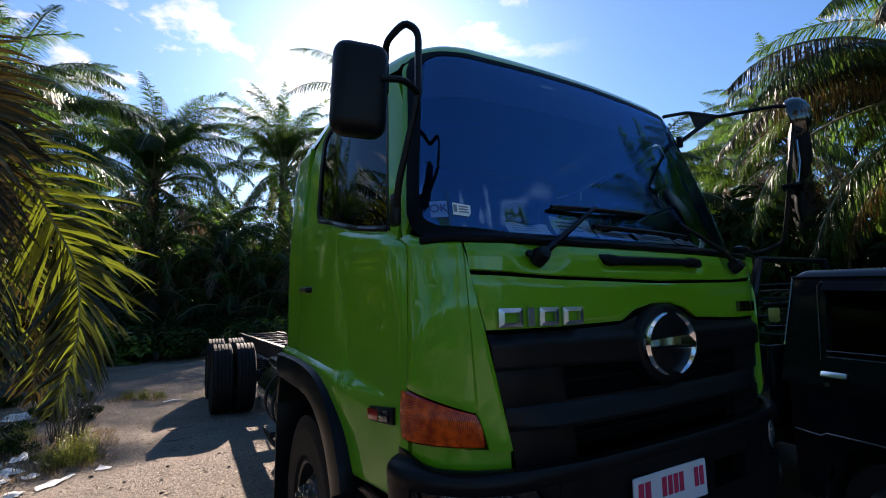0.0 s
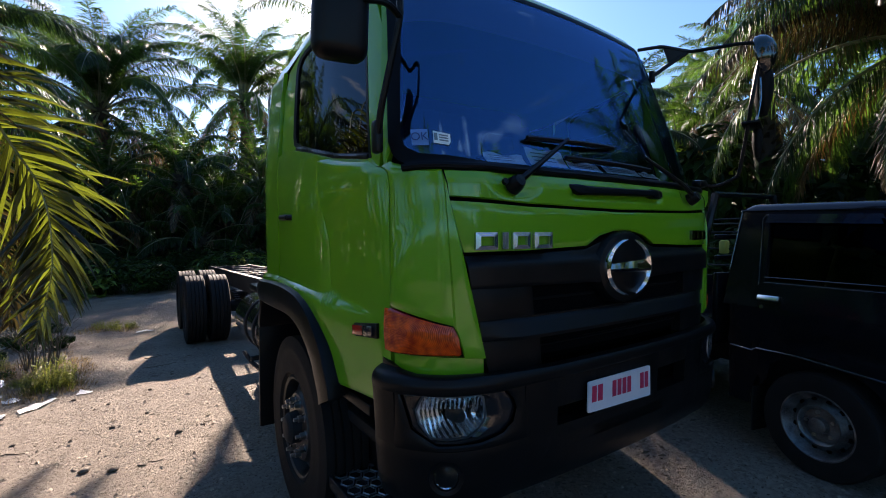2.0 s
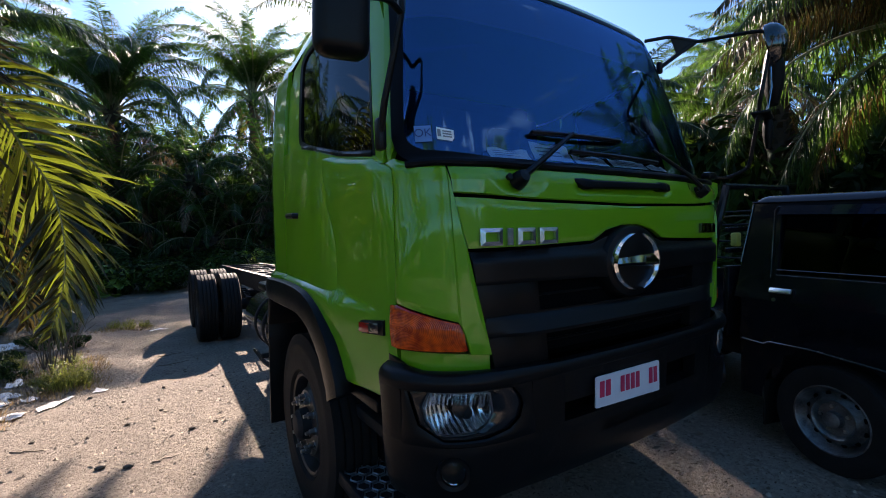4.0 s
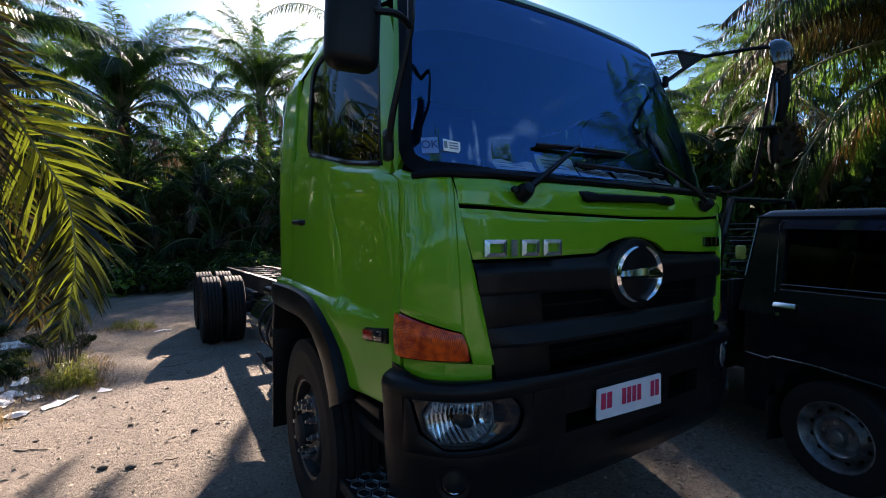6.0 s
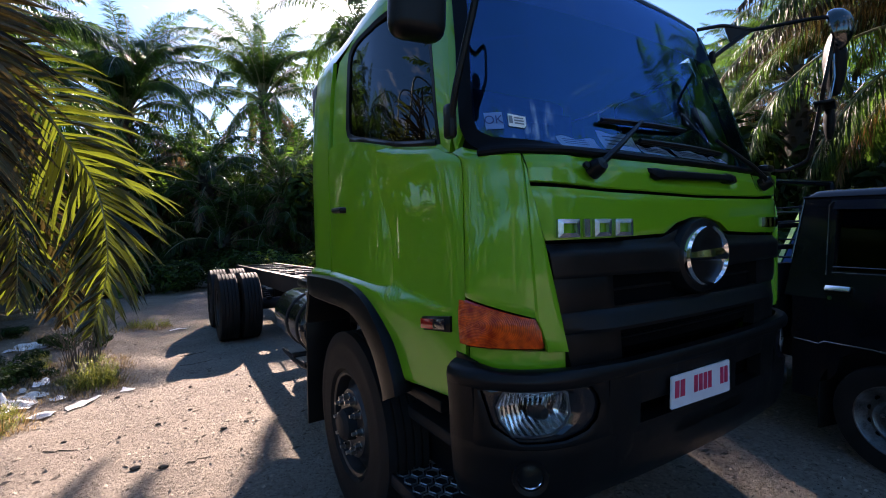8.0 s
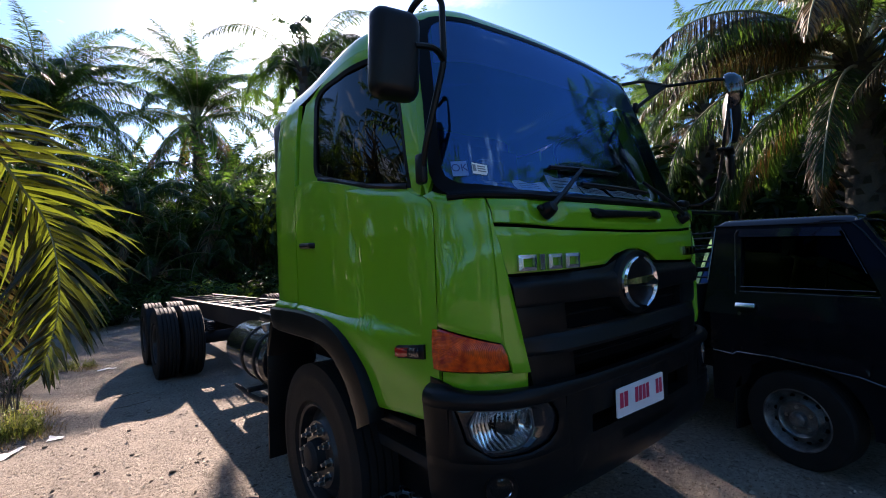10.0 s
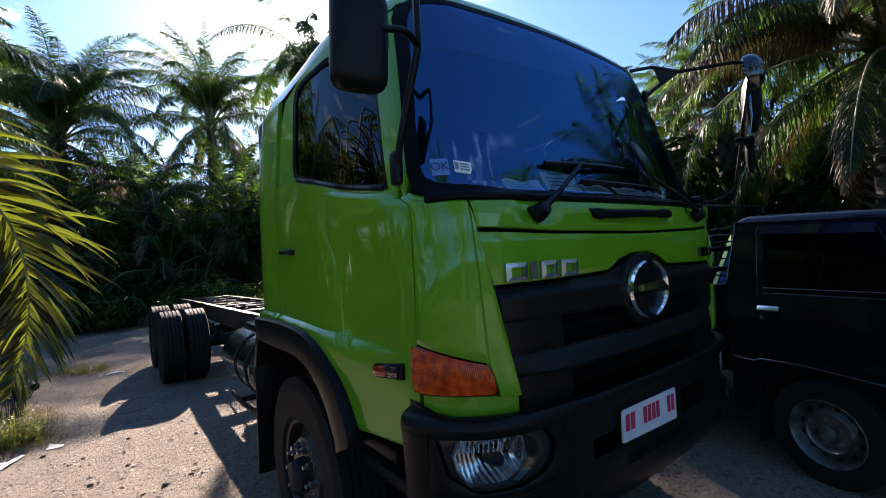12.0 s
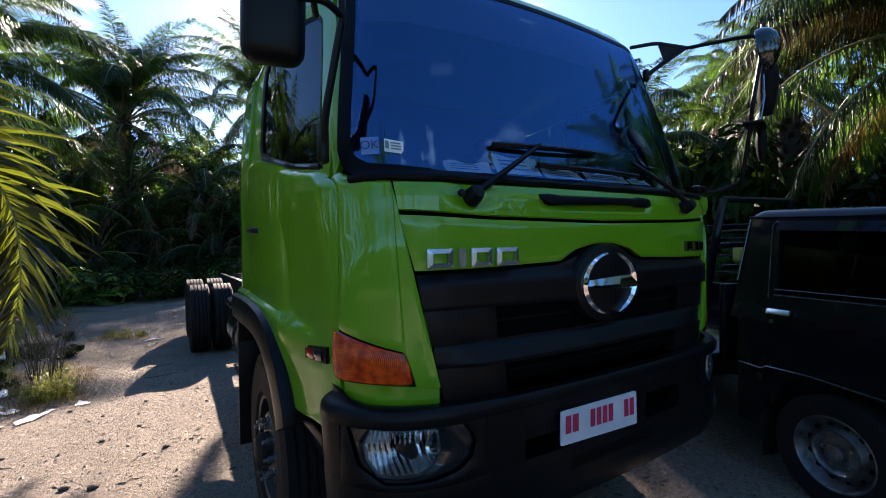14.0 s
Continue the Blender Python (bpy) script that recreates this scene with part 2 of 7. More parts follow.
def lens_material(name, dark, bright):
    """Moulded plastic lens: fine prism rings; highlights and dark depths are put into the colour."""
    m = material(name, bright, .14, var=.05, bump=0, spec=.45, rvar=.05)
    nt = m.node_tree
    b = nt.nodes["Principled BSDF"]
    tc = nt.nodes.new("ShaderNodeTexCoord")
    mp = nt.nodes.new("ShaderNodeMapping")
    mp.inputs["Location"].default_value = (1.02, .1, -1.20)
    nt.links.new(tc.outputs["Object"], mp.inputs["Vector"])
    wv = nt.nodes.new("ShaderNodeTexWave")
    wv.wave_type, wv.rings_direction = "RINGS", "Y"
    wv.inputs["Scale"].default_value, wv.inputs["Distortion"].default_value, wv.inputs["Detail Scale"].default_value = 62.0, .5, 1.0
    nt.links.new(mp.outputs[0], wv.inputs["Vector"])
    ns = nt.nodes.new("ShaderNodeTexNoise")
    ns.inputs["Scale"].default_value, ns.inputs["Detail"].default_value = 34.0, 6.0
    nt.links.new(tc.outputs["Object"], ns.inputs["Vector"])
    ad = nt.nodes.new("ShaderNodeMath")
    ad.operation = "MULTIPLY_ADD"
    nt.links.new(wv.outputs["Fac"], ad.inputs[0])
    ad.inputs[1].default_value = .12
    nt.links.new(ns.outputs[0], ad.inputs[2])
    rp = nt.nodes.new("ShaderNodeValToRGB")
    rp.color_ramp.elements[0].position, rp.color_ramp.elements[1].position = .36, .78
    rp.color_ramp.elements[0].color, rp.color_ramp.elements[1].color = (*dark, 1), (*bright, 1)
    nt.links.new(ad.outputs[0], rp.inputs[0])
    nt.links.new(rp.outputs[0], b.inputs["Base Color"])
    bp = nt.nodes.new("ShaderNodeBump")
    bp.inputs["Strength"].default_value, bp.inputs["Distance"].default_value = .28, .003
    nt.links.new(wv.outputs["Fac"], bp.inputs["Height"])
    nt.links.new(bp.outputs[0], b.inputs["Normal"])
    return m


ORANGE = lens_material("orange_lens", (.34, .013, .001), (.95, .105, .002))

# foliage and ground
FROND = material("palm_leaf_blade", (.018, .042, .010), .44, var=.5, scale=1.5, fine=25, bump=.1, col2=(.040, .074, .017), thin=(.088, .18, .02), random=.5, spec=.22, thin_mix=.36)
FROND_NEAR = material("near_palm_leaf_blade", (.014, .020, .004), .32, var=.6, scale=6, fine=90, bump=.15, col2=(.085, .066, .014), thin=(.098, .122, .008), island=1.4, spec=.5, thin_mix=.31)
FROND_DRY = material("dry_palm_leaflet", (.10, .055, .022), .5, var=.4, scale=5, fine=60, bump=.2, col2=(.24, .15, .07), thin=(.16, .08, .02), island=.6, thin_mix=.25)
FROND_BROWN = material("straw_brown_leaflet", (.036, .024, .009), .42, var=.5, scale=5, fine=60, bump=.2, col2=(.13, .080, .026), thin=(.055, .042, .012), island=.8, spec=.22, thin_mix=.2)
RACHIS = material("palm_rachis", (.13, .15, .06), .45, var=.3, scale=4, fine=60, bump=.2, col2=(.30, .27, .13))
TRUNK = material("palm_trunk", (.045, .035, .025), .9, var=.5, scale=3, fine=30, bump=.8, col2=(.10, .08, .06))
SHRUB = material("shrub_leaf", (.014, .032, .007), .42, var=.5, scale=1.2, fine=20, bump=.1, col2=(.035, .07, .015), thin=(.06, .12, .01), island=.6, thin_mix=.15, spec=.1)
# much paler green than SHRUB: sunlight on low creepers put into the colour
SUNLIT_LEAF = material("sunlit_coloured_leaf", (.06, .13, .014), .42, var=.4, scale=1.2, fine=20, bump=.1, col2=(.12, .21, .03), thin=(.26, .38, .03), island=.6)
GRASS = material("grass_blade", (.07, .12, .012), .5, var=.4, scale=3, fine=30, bump=.1, col2=(.23, .24, .045), thin=(.30, .32, .05), island=.7)
GRASS_DRY = material("dry_grass_blade", (.22, .14, .07), .6, var=.4, scale=3, fine=30, bump=.1, col2=(.36, .26, .13), thin=(.3, .2, .08), island=.7)
LITTER = material("white_plastic_litter", (.75, .74, .72), .38, var=.15, scale=6, fine=80, bump=.4)
STONE = material("pebble", (.20, .15, .105), .85, var=.4, scale=20, fine=90, bump=.4, col2=(.42, .33, .24), island=.7)
TWIG = material("twig", (.11, .085, .06), .8, var=.4, scale=20, fine=90, bump=.4)


def ground_material():
    m = bpy.data.materials.new("sandy_ground")
    m.use_nodes = True
    nt = m.node_tree
    b = nt.nodes["Principled BSDF"]
    tc = nt.nodes.new("ShaderNodeTexCoord")

    def noise_tex(scale, detail=6.0, rough=.6):
        n = nt.nodes.new("ShaderNodeTexNoise")
        n.inputs["Scale"].default_value, n.inputs["Detail"].default_value, n.inputs["Roughness"].default_value = scale, detail, rough
        nt.links.new(tc.outputs["Object"], n.inputs["Vector"])
        return n.outputs[0]

    def ramp(src, lo, hi, c1, c2):
        r = nt.nodes.new("ShaderNodeValToRGB")
        r.color_ramp.elements[0].position, r.color_ramp.elements[1].position = lo, hi
        r.color_ramp.elements[0].color, r.color_ramp.elements[1].color = (*c1, 1), (*c2, 1)
        nt.links.new(src, r.inputs[0])
        return r.outputs[0]

    def mix(f, a, c):
        n = nt.nodes.new("ShaderNodeMix")
        n.data_type = "RGBA"
        nt.links.new(f, n.inputs["Factor"])
        for s, q in (("A", a), ("B", c)):
            if isinstance(q, tuple):
                n.inputs[s].default_value = (*q, 1)
            else:
                nt.links.new(q, n.inputs[s])
        return n.outputs["Result"]

    sand = ramp(noise_tex(1.3), .3, .75, (.235, .193, .155), (.39, .332, .270))
    grit = ramp(noise_tex(34, 8), .40, .62, (.13, .107, .085), (.41, .352, .287))
    base = mix(ramp(noise_tex(7, 8), .35, .7, (.1, .1, .1), (.75, .75, .75)), sand, grit)
    specks = ramp(noise_tex(60, 3), .60, .68, (0, 0, 0), (1, 1, 1))
    base = mix(specks, base, (.07, .056, .045))
    clods = ramp(noise_tex(3.2, 9, .7), .60, .68, (0, 0, 0), (.75, .75, .75))
    base = mix(clods, base, (.11, .088, .068))
    # dark leaf litter and weeds off the track
    sp = nt.nodes.new("ShaderNodeSeparateXYZ")
    nt.links.new(tc.outputs["Object"], sp.inputs[0])

    def math_node(op, a, c):
        n = nt.nodes.new("ShaderNodeMath")
        n.operation = op
        for i, q in enumerate((a, c)):
            if isinstance(q, (int, float)):
                n.inputs[i].default_value = q
            else:
                nt.links.new(q, n.inputs[i])
        return n.outputs[0]
    wob = math_node("MULTIPLY", math_node("SUBTRACT", noise_tex(.55, 6), .5), 5.0)
    off_left = math_node("SUBTRACT", math_node("MULTIPLY", math_node("ADD", sp.outputs[0], 3.6), -1.0), wob)
    off_back = math_node("SUBTRACT", math_node("SUBTRACT", sp.outputs[1], 14.0), wob)
    off_right = math_node("SUBTRACT", math_node("SUBTRACT", sp.outputs[0], 4.2), wob)
    weeds = math_node("MAXIMUM", math_node("MAXIMUM", off_left, off_back), off_right)
    wf = nt.nodes.new("ShaderNodeMapRange")
    wf.inputs["From Min"].default_value, wf.inputs["From Max"].default_value, wf.inputs["To Max"].default_value = -.3, .8, .85
    nt.links.new(weeds, wf.inputs["Value"])
    soil = ramp(noise_tex(9, 8), .3, .75, (.05, .04, .025), (.17, .13, .08))
    base = mix(wf.outputs[0], base, soil)
    nt.links.new(base, b.inputs["Base Color"])
    b.inputs["Roughness"].default_value = .95
    b.inputs["Specular IOR Level"].default_value = .15
    hs = math_node("ADD", math_node("MULTIPLY", noise_tex(22, 10, .72), 1.0), math_node("MULTIPLY", noise_tex(90, 6, .7), .6))
    bp = nt.nodes.new("ShaderNodeBump")
    bp.inputs["Strength"].default_value, bp.inputs["Distance"].default_value = 1.0, .05
    nt.links.new(hs, bp.inputs["Height"])
    nt.links.new(bp.outputs[0], b.inputs["Normal"])
    return m


GROUND = ground_material()

# ---- building helpers ----
WORLD_OF = {}


class Geo:
    """Verts and faces of one mesh."""

    def __init__(self):
        self.v, self.f = [], []

    def add(self, verts, faces):
        k = len(self.v)
        self.v += [tuple(p) for p in verts]
        self.f += [tuple(i + k for i in f) for f in faces]
        return self

    def mesh(self, name, mat, angle=35):
        me = bpy.data.meshes.new(name)
        me.from_pydata(self.v, [], self.f)
        bm = bmesh.new()
        bm.from_mesh(me)
        if len(bm.faces) < 30000:
            bmesh.ops.recalc_face_normals(bm, faces=bm.faces)
        bm.to_mesh(me)
        bm.free()
        me.materials.append(mat)
        if angle:
            me.shade_smooth()
            me.set_sharp_from_angle(angle=radians(angle))
        return me

    def rbox(self, c, size, bev=.01, m=None, seg=2):
        bm = bmesh.new()
        bmesh.ops.create_cube(bm, size=1)
        bmesh.ops.scale(bm, vec=size, verts=bm.verts)
        if bev:
            bmesh.ops.bevel(bm, geom=bm.edges[:], offset=min(bev, min(size) * .48), segments=seg, affect="EDGES", profile=.5)
        mm = Matrix.Translation(c) @ (m or Matrix())
        bm.verts.index_update()
        self.add([mm @ w.co for w in bm.verts], [[w.index for w in f.verts] for f in bm.faces])
        bm.free()
        return self

    def lathe(self, prof, c, axis, seg=32, start=0.0):
        """prof: (radius, along axis)."""
        a = Vector(axis).normalized()
        e1 = a.orthogonal().normalized()
        e2 = a.cross(e1)
        vs, fs, n = [], [], len(prof)
        for i in range(seg):
            t = start + 2 * math.pi * i / seg
            d = e1 * math.cos(t) + e2 * math.sin(t)
            vs += [Vector(c) + a * h + d * r for r, h in prof]
        for i in range(seg):
            j = (i + 1) % seg
            for k in range(n - 1):
                fs.append((i * n + k, j * n + k, j * n + k + 1, i * n + k + 1))
        return self.add(vs, fs)

    def rod(self, a, b, r, seg=10, r2=None):
        a, b = Vector(a), Vector(b)
        r2 = r if r2 is None else r2
        ln = (b - a).length
        return self.lathe([(0, 0), (r, 0), (r2, ln), (0, ln)], a, b - a, seg)

    def tube(self, pts, r, seg=8, closed=False, r2=None):
        pts = [Vector(p) for p in pts]
        vs, fs, n = [], [], len(pts)
        up = Vector((.13, .21, .97))
        for i, p in enumerate(pts):
            d = (pts[(i + 1) % n] if closed or i < n - 1 else p) - (pts[i - 1] if closed or i else p)
            d.normalize()
            s = d.cross(up)
            s = s.normalized() if s.length > .05 else d.orthogonal().normalized()
            q = s.cross(d)
            rad = r if r2 is None else r + (r2 - r) * i / (n - 1)
            vs += [p + (s * math.cos(2 * math.pi * k / seg) + q * math.sin(2 * math.pi * k / seg)) * rad for k in range(seg)]
        for i in range(n if closed else n - 1):
            j = (i + 1) % n
            for k in range(seg):
                fs.append((i * seg + k, i * seg + (k + 1) % seg, j * seg + (k + 1) % seg, j * seg + k))
        if not closed:
            fs.append(tuple(range(seg))[::-1])
            fs.append(tuple((n - 1) * seg + k for k in range(seg)))
        return self.add(vs, fs)

    def grid(self, rows, thick=None):
        """rows of points, all as long; thick: the matching rows of the back."""
        n, m = len(rows), len(rows[0])
        vs = [p for r in rows for p in r]
        fs = [(i * m + j, i * m + j + 1, (i + 1) * m + j + 1, (i + 1) * m + j) for i in range(n - 1) for j in range(m - 1)]
        if thick:
            k = n * m
            vs += [p for r in thick for p in r]
            fs += [(k + i * m + j, k + (i + 1) * m + j, k + (i + 1) * m + j + 1, k + i * m + j + 1) for i in range(n - 1) for j in range(m - 1)]
            rim = [j for j in range(m)] + [i * m + m - 1 for i in range(1, n)] + [(n - 1) * m + j for j in range(m - 2, -1, -1)] + [i * m for i in range(n - 2, 0, -1)]
            for a, b in zip(rim, rim[1:] + rim[:1]):
                fs.append((a, k + a, k + b, b))
        return self.add(vs, fs)

    def prism(self, pts, d):
        """A flat outline pushed along the vector d."""
        n = len(pts)
        d = Vector(d)
        vs = [Vector(p) for p in pts] + [Vector(p) + d for p in pts]
        return self.add(vs, [tuple(range(n))[::-1], tuple(range(n, 2 * n))] + [(i, (i + 1) % n, n + (i + 1) % n, n + i) for i in range(n)])


def thing(name, label, category, base=(0, 0, 0), group="", kind=""):
    ob = new(name)
    ob.empty_display_size = .1
    ob.location = base
    WORLD_OF[ob] = Matrix.Translation(base)
    return tagged(ob, label, category, group, kind)


def pane(name, geo, mat, parent, toward, label=""):
    """A single sheet of glass whose outer side looks toward a direction."""
    me = geo.mesh(name, mat, 0)
    me.shade_smooth()
    mean = Vector((0, 0, 0))
    for f in me.polygons:
        mean += f.normal * f.area
    if mean.dot(Vector(toward)) < 0:
        me.flip_normals()
    ob = part(name, me, mat, parent, label)
    ob.visible_shadow = False
    return ob


def part(name, geo, mat, parent=None, label="", angle=35):
    ob = new(name, geo.mesh(name, mat, angle) if isinstance(geo, Geo) else geo)
    WORLD_OF[ob] = Matrix()
    if parent is not None:
        ob.parent = parent
        ob.matrix_parent_inverse = WORLD_OF[parent].inverted()
    if label:
        tagged(ob, label)
    return ob

# ---- the truck's cab: its skin ----
SK_SET, SK_A, SK_B, SK_N, SK_W, SK_Z, SK_H, SK_I, SK_D = .06, .274, .03, .043, .049, 2.522, .19, .104, .127
PLAN = [(0, .0), (.25, .003), (.45, .011), (.63, .024), (.78, .040), (.88, .078), (.955, .145), (1.0, .215), (1.022, .29),
        (1.05, .50), (1.085, .80), (1.108, 1.13), (1.118, 1.45), (1.12, 1.60), (1.108, 1.665), (1.06, 1.70), (.6, 1.70), (0, 1.70)]
PLEN = [0.0]
for _a, _b in zip(PLAN, PLAN[1:]):
    PLEN.append(PLEN[-1] + math.hypot(_b[0] - _a[0], _b[1] - _a[1]))


def smooth(t):
    t = min(1.0, max(0.0, t))
    return t * t * (3 - 2 * t)


def plan_at(s):
    """Half plan of the cab at arc length s from the centre of the front; Catmull-Rom through PLAN."""
    s = min(max(s, 0.0), PLEN[-1] - 1e-6)
    i = max(k for k in range(len(PLEN) - 1) if PLEN[k] <= s)
    f = (s - PLEN[i]) / (PLEN[i + 1] - PLEN[i])
    p1, p2 = PLAN[i], PLAN[i + 1]
    p0 = PLAN[i - 1] if i else (-PLAN[1][0], PLAN[1][1])
    p3 = PLAN[min(i + 2, len(PLAN) - 1)]
    d0, d1, d2 = (max(1e-4, math.hypot(b[0] - a[0], b[1] - a[1])) for a, b in ((p0, p1), (p1, p2), (p2, p3)))
    out = []
    for k in (0, 1):
        m1 = ((p1[k] - p0[k]) / d0 * d1 + (p2[k] - p1[k]) / d1 * d0) / (d0 + d1) * d1
        m2 = ((p2[k] - p1[k]) / d1 * d2 + (p3[k] - p2[k]) / d2 * d1) / (d1 + d2) * d1
        out.append((2 * f ** 3 - 3 * f * f + 1) * p1[k] + (f ** 3 - 2 * f * f + f) * m1 + (-2 * f ** 3 + 3 * f * f) * p2[k] + (f ** 3 - f * f) * m2)
    return out


def skin(u, z, out=0.0):
    """A point of the cab's skin: u metres round the plan (minus: the near side), z high, out metres proud of it."""
    sgn = -1.0 if u < 0 else 1.0
    x, y = plan_at(abs(u))
    xa, ya = plan_at(abs(u) + .004)
    xb, yb = plan_at(abs(u) - .004)
    tx, ty = (xa - xb), (ya - yb)
    ln = math.hypot(tx, ty) or 1.0
    x, y = x + out * ty / ln, y - out * tx / ln
    w = 1 - smooth((y - .12) / .85)
    t = max(0.0, z - 1.72)
    y += w * (SK_SET * smooth((z - 1.765) / .05) + SK_A * t + SK_B * t * t)
    x *= 1 - SK_N * smooth((z - 1.8) / .9) - SK_W * w * smooth((z - 1.78) / .9)
    if z > SK_Z:
        t = min(1.0, (z - SK_Z) / SK_H)
        ins = SK_I * (1 - math.sqrt(max(0.0, 1 - t * t)))
        x *= 1 - ins / 1.05
        y = .95 + (y - .95) * (1 - ins / 1.0)
    return (sgn * x, y, z - SK_D * smooth((y - .45) / 1.1) * smooth((z - 2.25) / .35))


def lerp(a, b, t):
    return a + (b - a) * t


def along(pts, n):
    """n points evenly along a polyline of (u, z)."""
    ln = [0.0]
    for a, b in zip(pts, pts[1:]):
        ln.append(ln[-1] + math.dist(a, b))
    out = []
    for i in range(n):
        s = ln[-1] * i / (n - 1)
        k = max(j for j in range(len(ln) - 1) if ln[j] <= s + 1e-9)
        t = (s - ln[k]) / max(1e-9, ln[k + 1] - ln[k])
        out.append(tuple(lerp(p, q, min(1, t)) for p, q in zip(pts[k], pts[k + 1])))
    return out


def columns(cols, step=.05):
    """Fill in columns (u_bottom, z_bottom, u_top, z_top) so that none is wider than step."""
    out = [cols[0]]
    for a, b in zip(cols, cols[1:]):
        n = max(1, math.ceil(max(abs(b[0] - a[0]), abs(b[2] - a[2])) / step))
        out += [tuple(lerp(p, q, i / n) for p, q in zip(a, b)) for i in range(1, n + 1)]
    return out


def panel(geo, cols, out=0.0, thick=.025, nv=10, step=.05, edge=.006):
    """A sheet of the cab's skin between the columns, with rolled edges."""
    cs = columns(cols, step)
    front, back = [], []
    for i, (ub, zb, ut, zt) in enumerate(cs):
        row = []
        for j in range(nv + 1):
            t = j / nv
            o = out(lerp(ub, ut, t), lerp(zb, zt, t)) if callable(out) else out
            if i in (0, len(cs) - 1) or j in (0, nv):
                o -= edge
            row.append(skin(lerp(ub, ut, t), lerp(zb, zt, t), o))
        front.append(row)
        back.append([skin(lerp(ub, ut, j / nv), lerp(zb, zt, j / nv), (out(ub, zb) if callable(out) else out) - thick) for j in range(nv + 1)])
    return geo.grid(front, back)


def sheet(geo, cols, out, nv, step=.05):
    """A single sheet along the skin, for glass."""
    return geo.grid([[skin(lerp(ub, ut, j / nv), lerp(zb, zt, j / nv), out) for j in range(nv + 1)] for ub, zb, ut, zt in columns(cols, step)])


def ring(geo, outer, inner, out=0.0, out_in=None, thick=.03, nr=3, n=72):
    """A frame of the skin between two outlines of (u, z)."""
    a, b = along(outer + outer[:1], n + 1), along(inner + inner[:1], n + 1)
    out_in = out if out_in is None else out_in
    rows, back = [], []
    for p, q in zip(a, b):
        rows.append([skin(lerp(p[0], q[0], k / nr), lerp(p[1], q[1], k / nr), lerp(out, out_in, k / nr)) for k in range(nr + 1)])
        back.append([skin(lerp(p[0], q[0], k / nr), lerp(p[1], q[1], k / nr), lerp(out, out_in, k / nr) - thick) for k in range(nr + 1)])
    return geo.grid(rows, back)


def flip(pts):
    return [tuple(-c if i % 2 == 0 else c for i, c in enumerate(p)) for p in pts]


def rounded(pts, r=.05, n=5):
    """Round the corners of an outline of (u, z)."""
    out = []
    for i, p in enumerate(pts):
        a, b = Vector(pts[i - 1]), Vector(pts[(i + 1) % len(pts)])
        p = Vector(p)
        ra = min(r, (a - p).length * .45)
        rb = min(r, (b - p).length * .45)
        s, e = p + (a - p).normalized() * ra, p + (b - p).normalized() * rb
        out += [tuple((1 - t) ** 2 * s + 2 * t * (1 - t) * p + t * t * e) for t in (k / n for k in range(n + 1))]
    return out


def decal(geo, pts, out=.004, depth=.003):
    """A thin plate on the skin with the outline pts of (u, z)."""
    n = len(pts)
    vs = [skin(u, z, out + depth) for u, z in pts] + [skin(u, z, out) for u, z in pts]
    return geo.add(vs, [tuple(range(n)), tuple(range(n, 2 * n))[::-1]] + [(i, n + i, n + (i + 1) % n, (i + 1) % n) for i in range(n)])


truck = thing("truck", "lime green cab-over truck with a bare black chassis, parked on sand", "truck", (0, 3, 0))

# outlines in (u, z), near side
ARCH = [(-1.13, .915), (-1.48, .915), (-1.52, .99), (-1.555, 1.064), (-1.61, 1.135), (-1.68, 1.197), (-1.75, 1.235), (-1.83, 1.262), (-1.95, 1.28), (-2.07, 1.288), (-2.21, 1.29)]
SILL = [(-1.10, 1.80), (-1.19, 1.835), (-1.5, 1.875), (-1.8, 1.94), (-1.97, 1.975), (-2.10, 1.985), (-2.21, 1.985)]
WINDOW = [(-1.17, 1.845), (-1.5, 1.885), (-1.80, 1.95), (-1.955, 1.99), (-2.00, 2.01), (-2.02, 2.06), (-2.035, 2.30), (-2.045, 2.45), (-2.035, 2.51), (-1.995, 2.545), (-1.92, 2.545), (-1.82, 2.53), (-1.25, 2.51), (-1.195, 2.47), (-1.175, 2.10)]
DOOR_TOP = [(-1.124, 1.803), (-1.5, 1.85), (-1.80, 1.92), (-2.00, 1.968), (-2.20, 1.98), (-2.20, 2.36), (-2.16, 2.53), (-1.95, 2.578), (-1.25, 2.575), (-1.10, 2.545), (-1.068, 2.40), (-1.064, 2.06), (-1.078, 1.93), (-1.105, 1.84)]


def at_u(pts, u):
    for a, b in zip(pts, pts[1:]):
        if min(a[0], b[0]) <= u <= max(a[0], b[0]) and a[0] != b[0]:
            return lerp(a[1], b[1], (u - a[0]) / (b[0] - a[0]))
    return pts[-1][1] if abs(u) > abs(pts[-1][0]) else pts[0][1]


SWAGE = [(-1.24, 1.258), (-1.40, 1.277), (-1.61, 1.296), (-1.87, 1.322), (-2.23, 1.345), (-2.56, 1.35)]


def door_relief(u, z):
    """The shelf that runs from the back of the cab over the wheel arch and fades out behind the lamp."""
    d = at_u(SWAGE, -abs(u)) - z
    fade = smooth((abs(u) - 1.16) / .48)
    belt = .012 * smooth((at_u(SILL, -abs(u)) - .004 - z) / .022) * smooth((abs(u) - 1.12) / .1) * smooth((2.20 - abs(u)) / .15) * smooth((z - 1.45) / .30)
    return .042 * fade * smooth(d / .032) * (1 - .5 * smooth((d - .05) / .24)) + belt


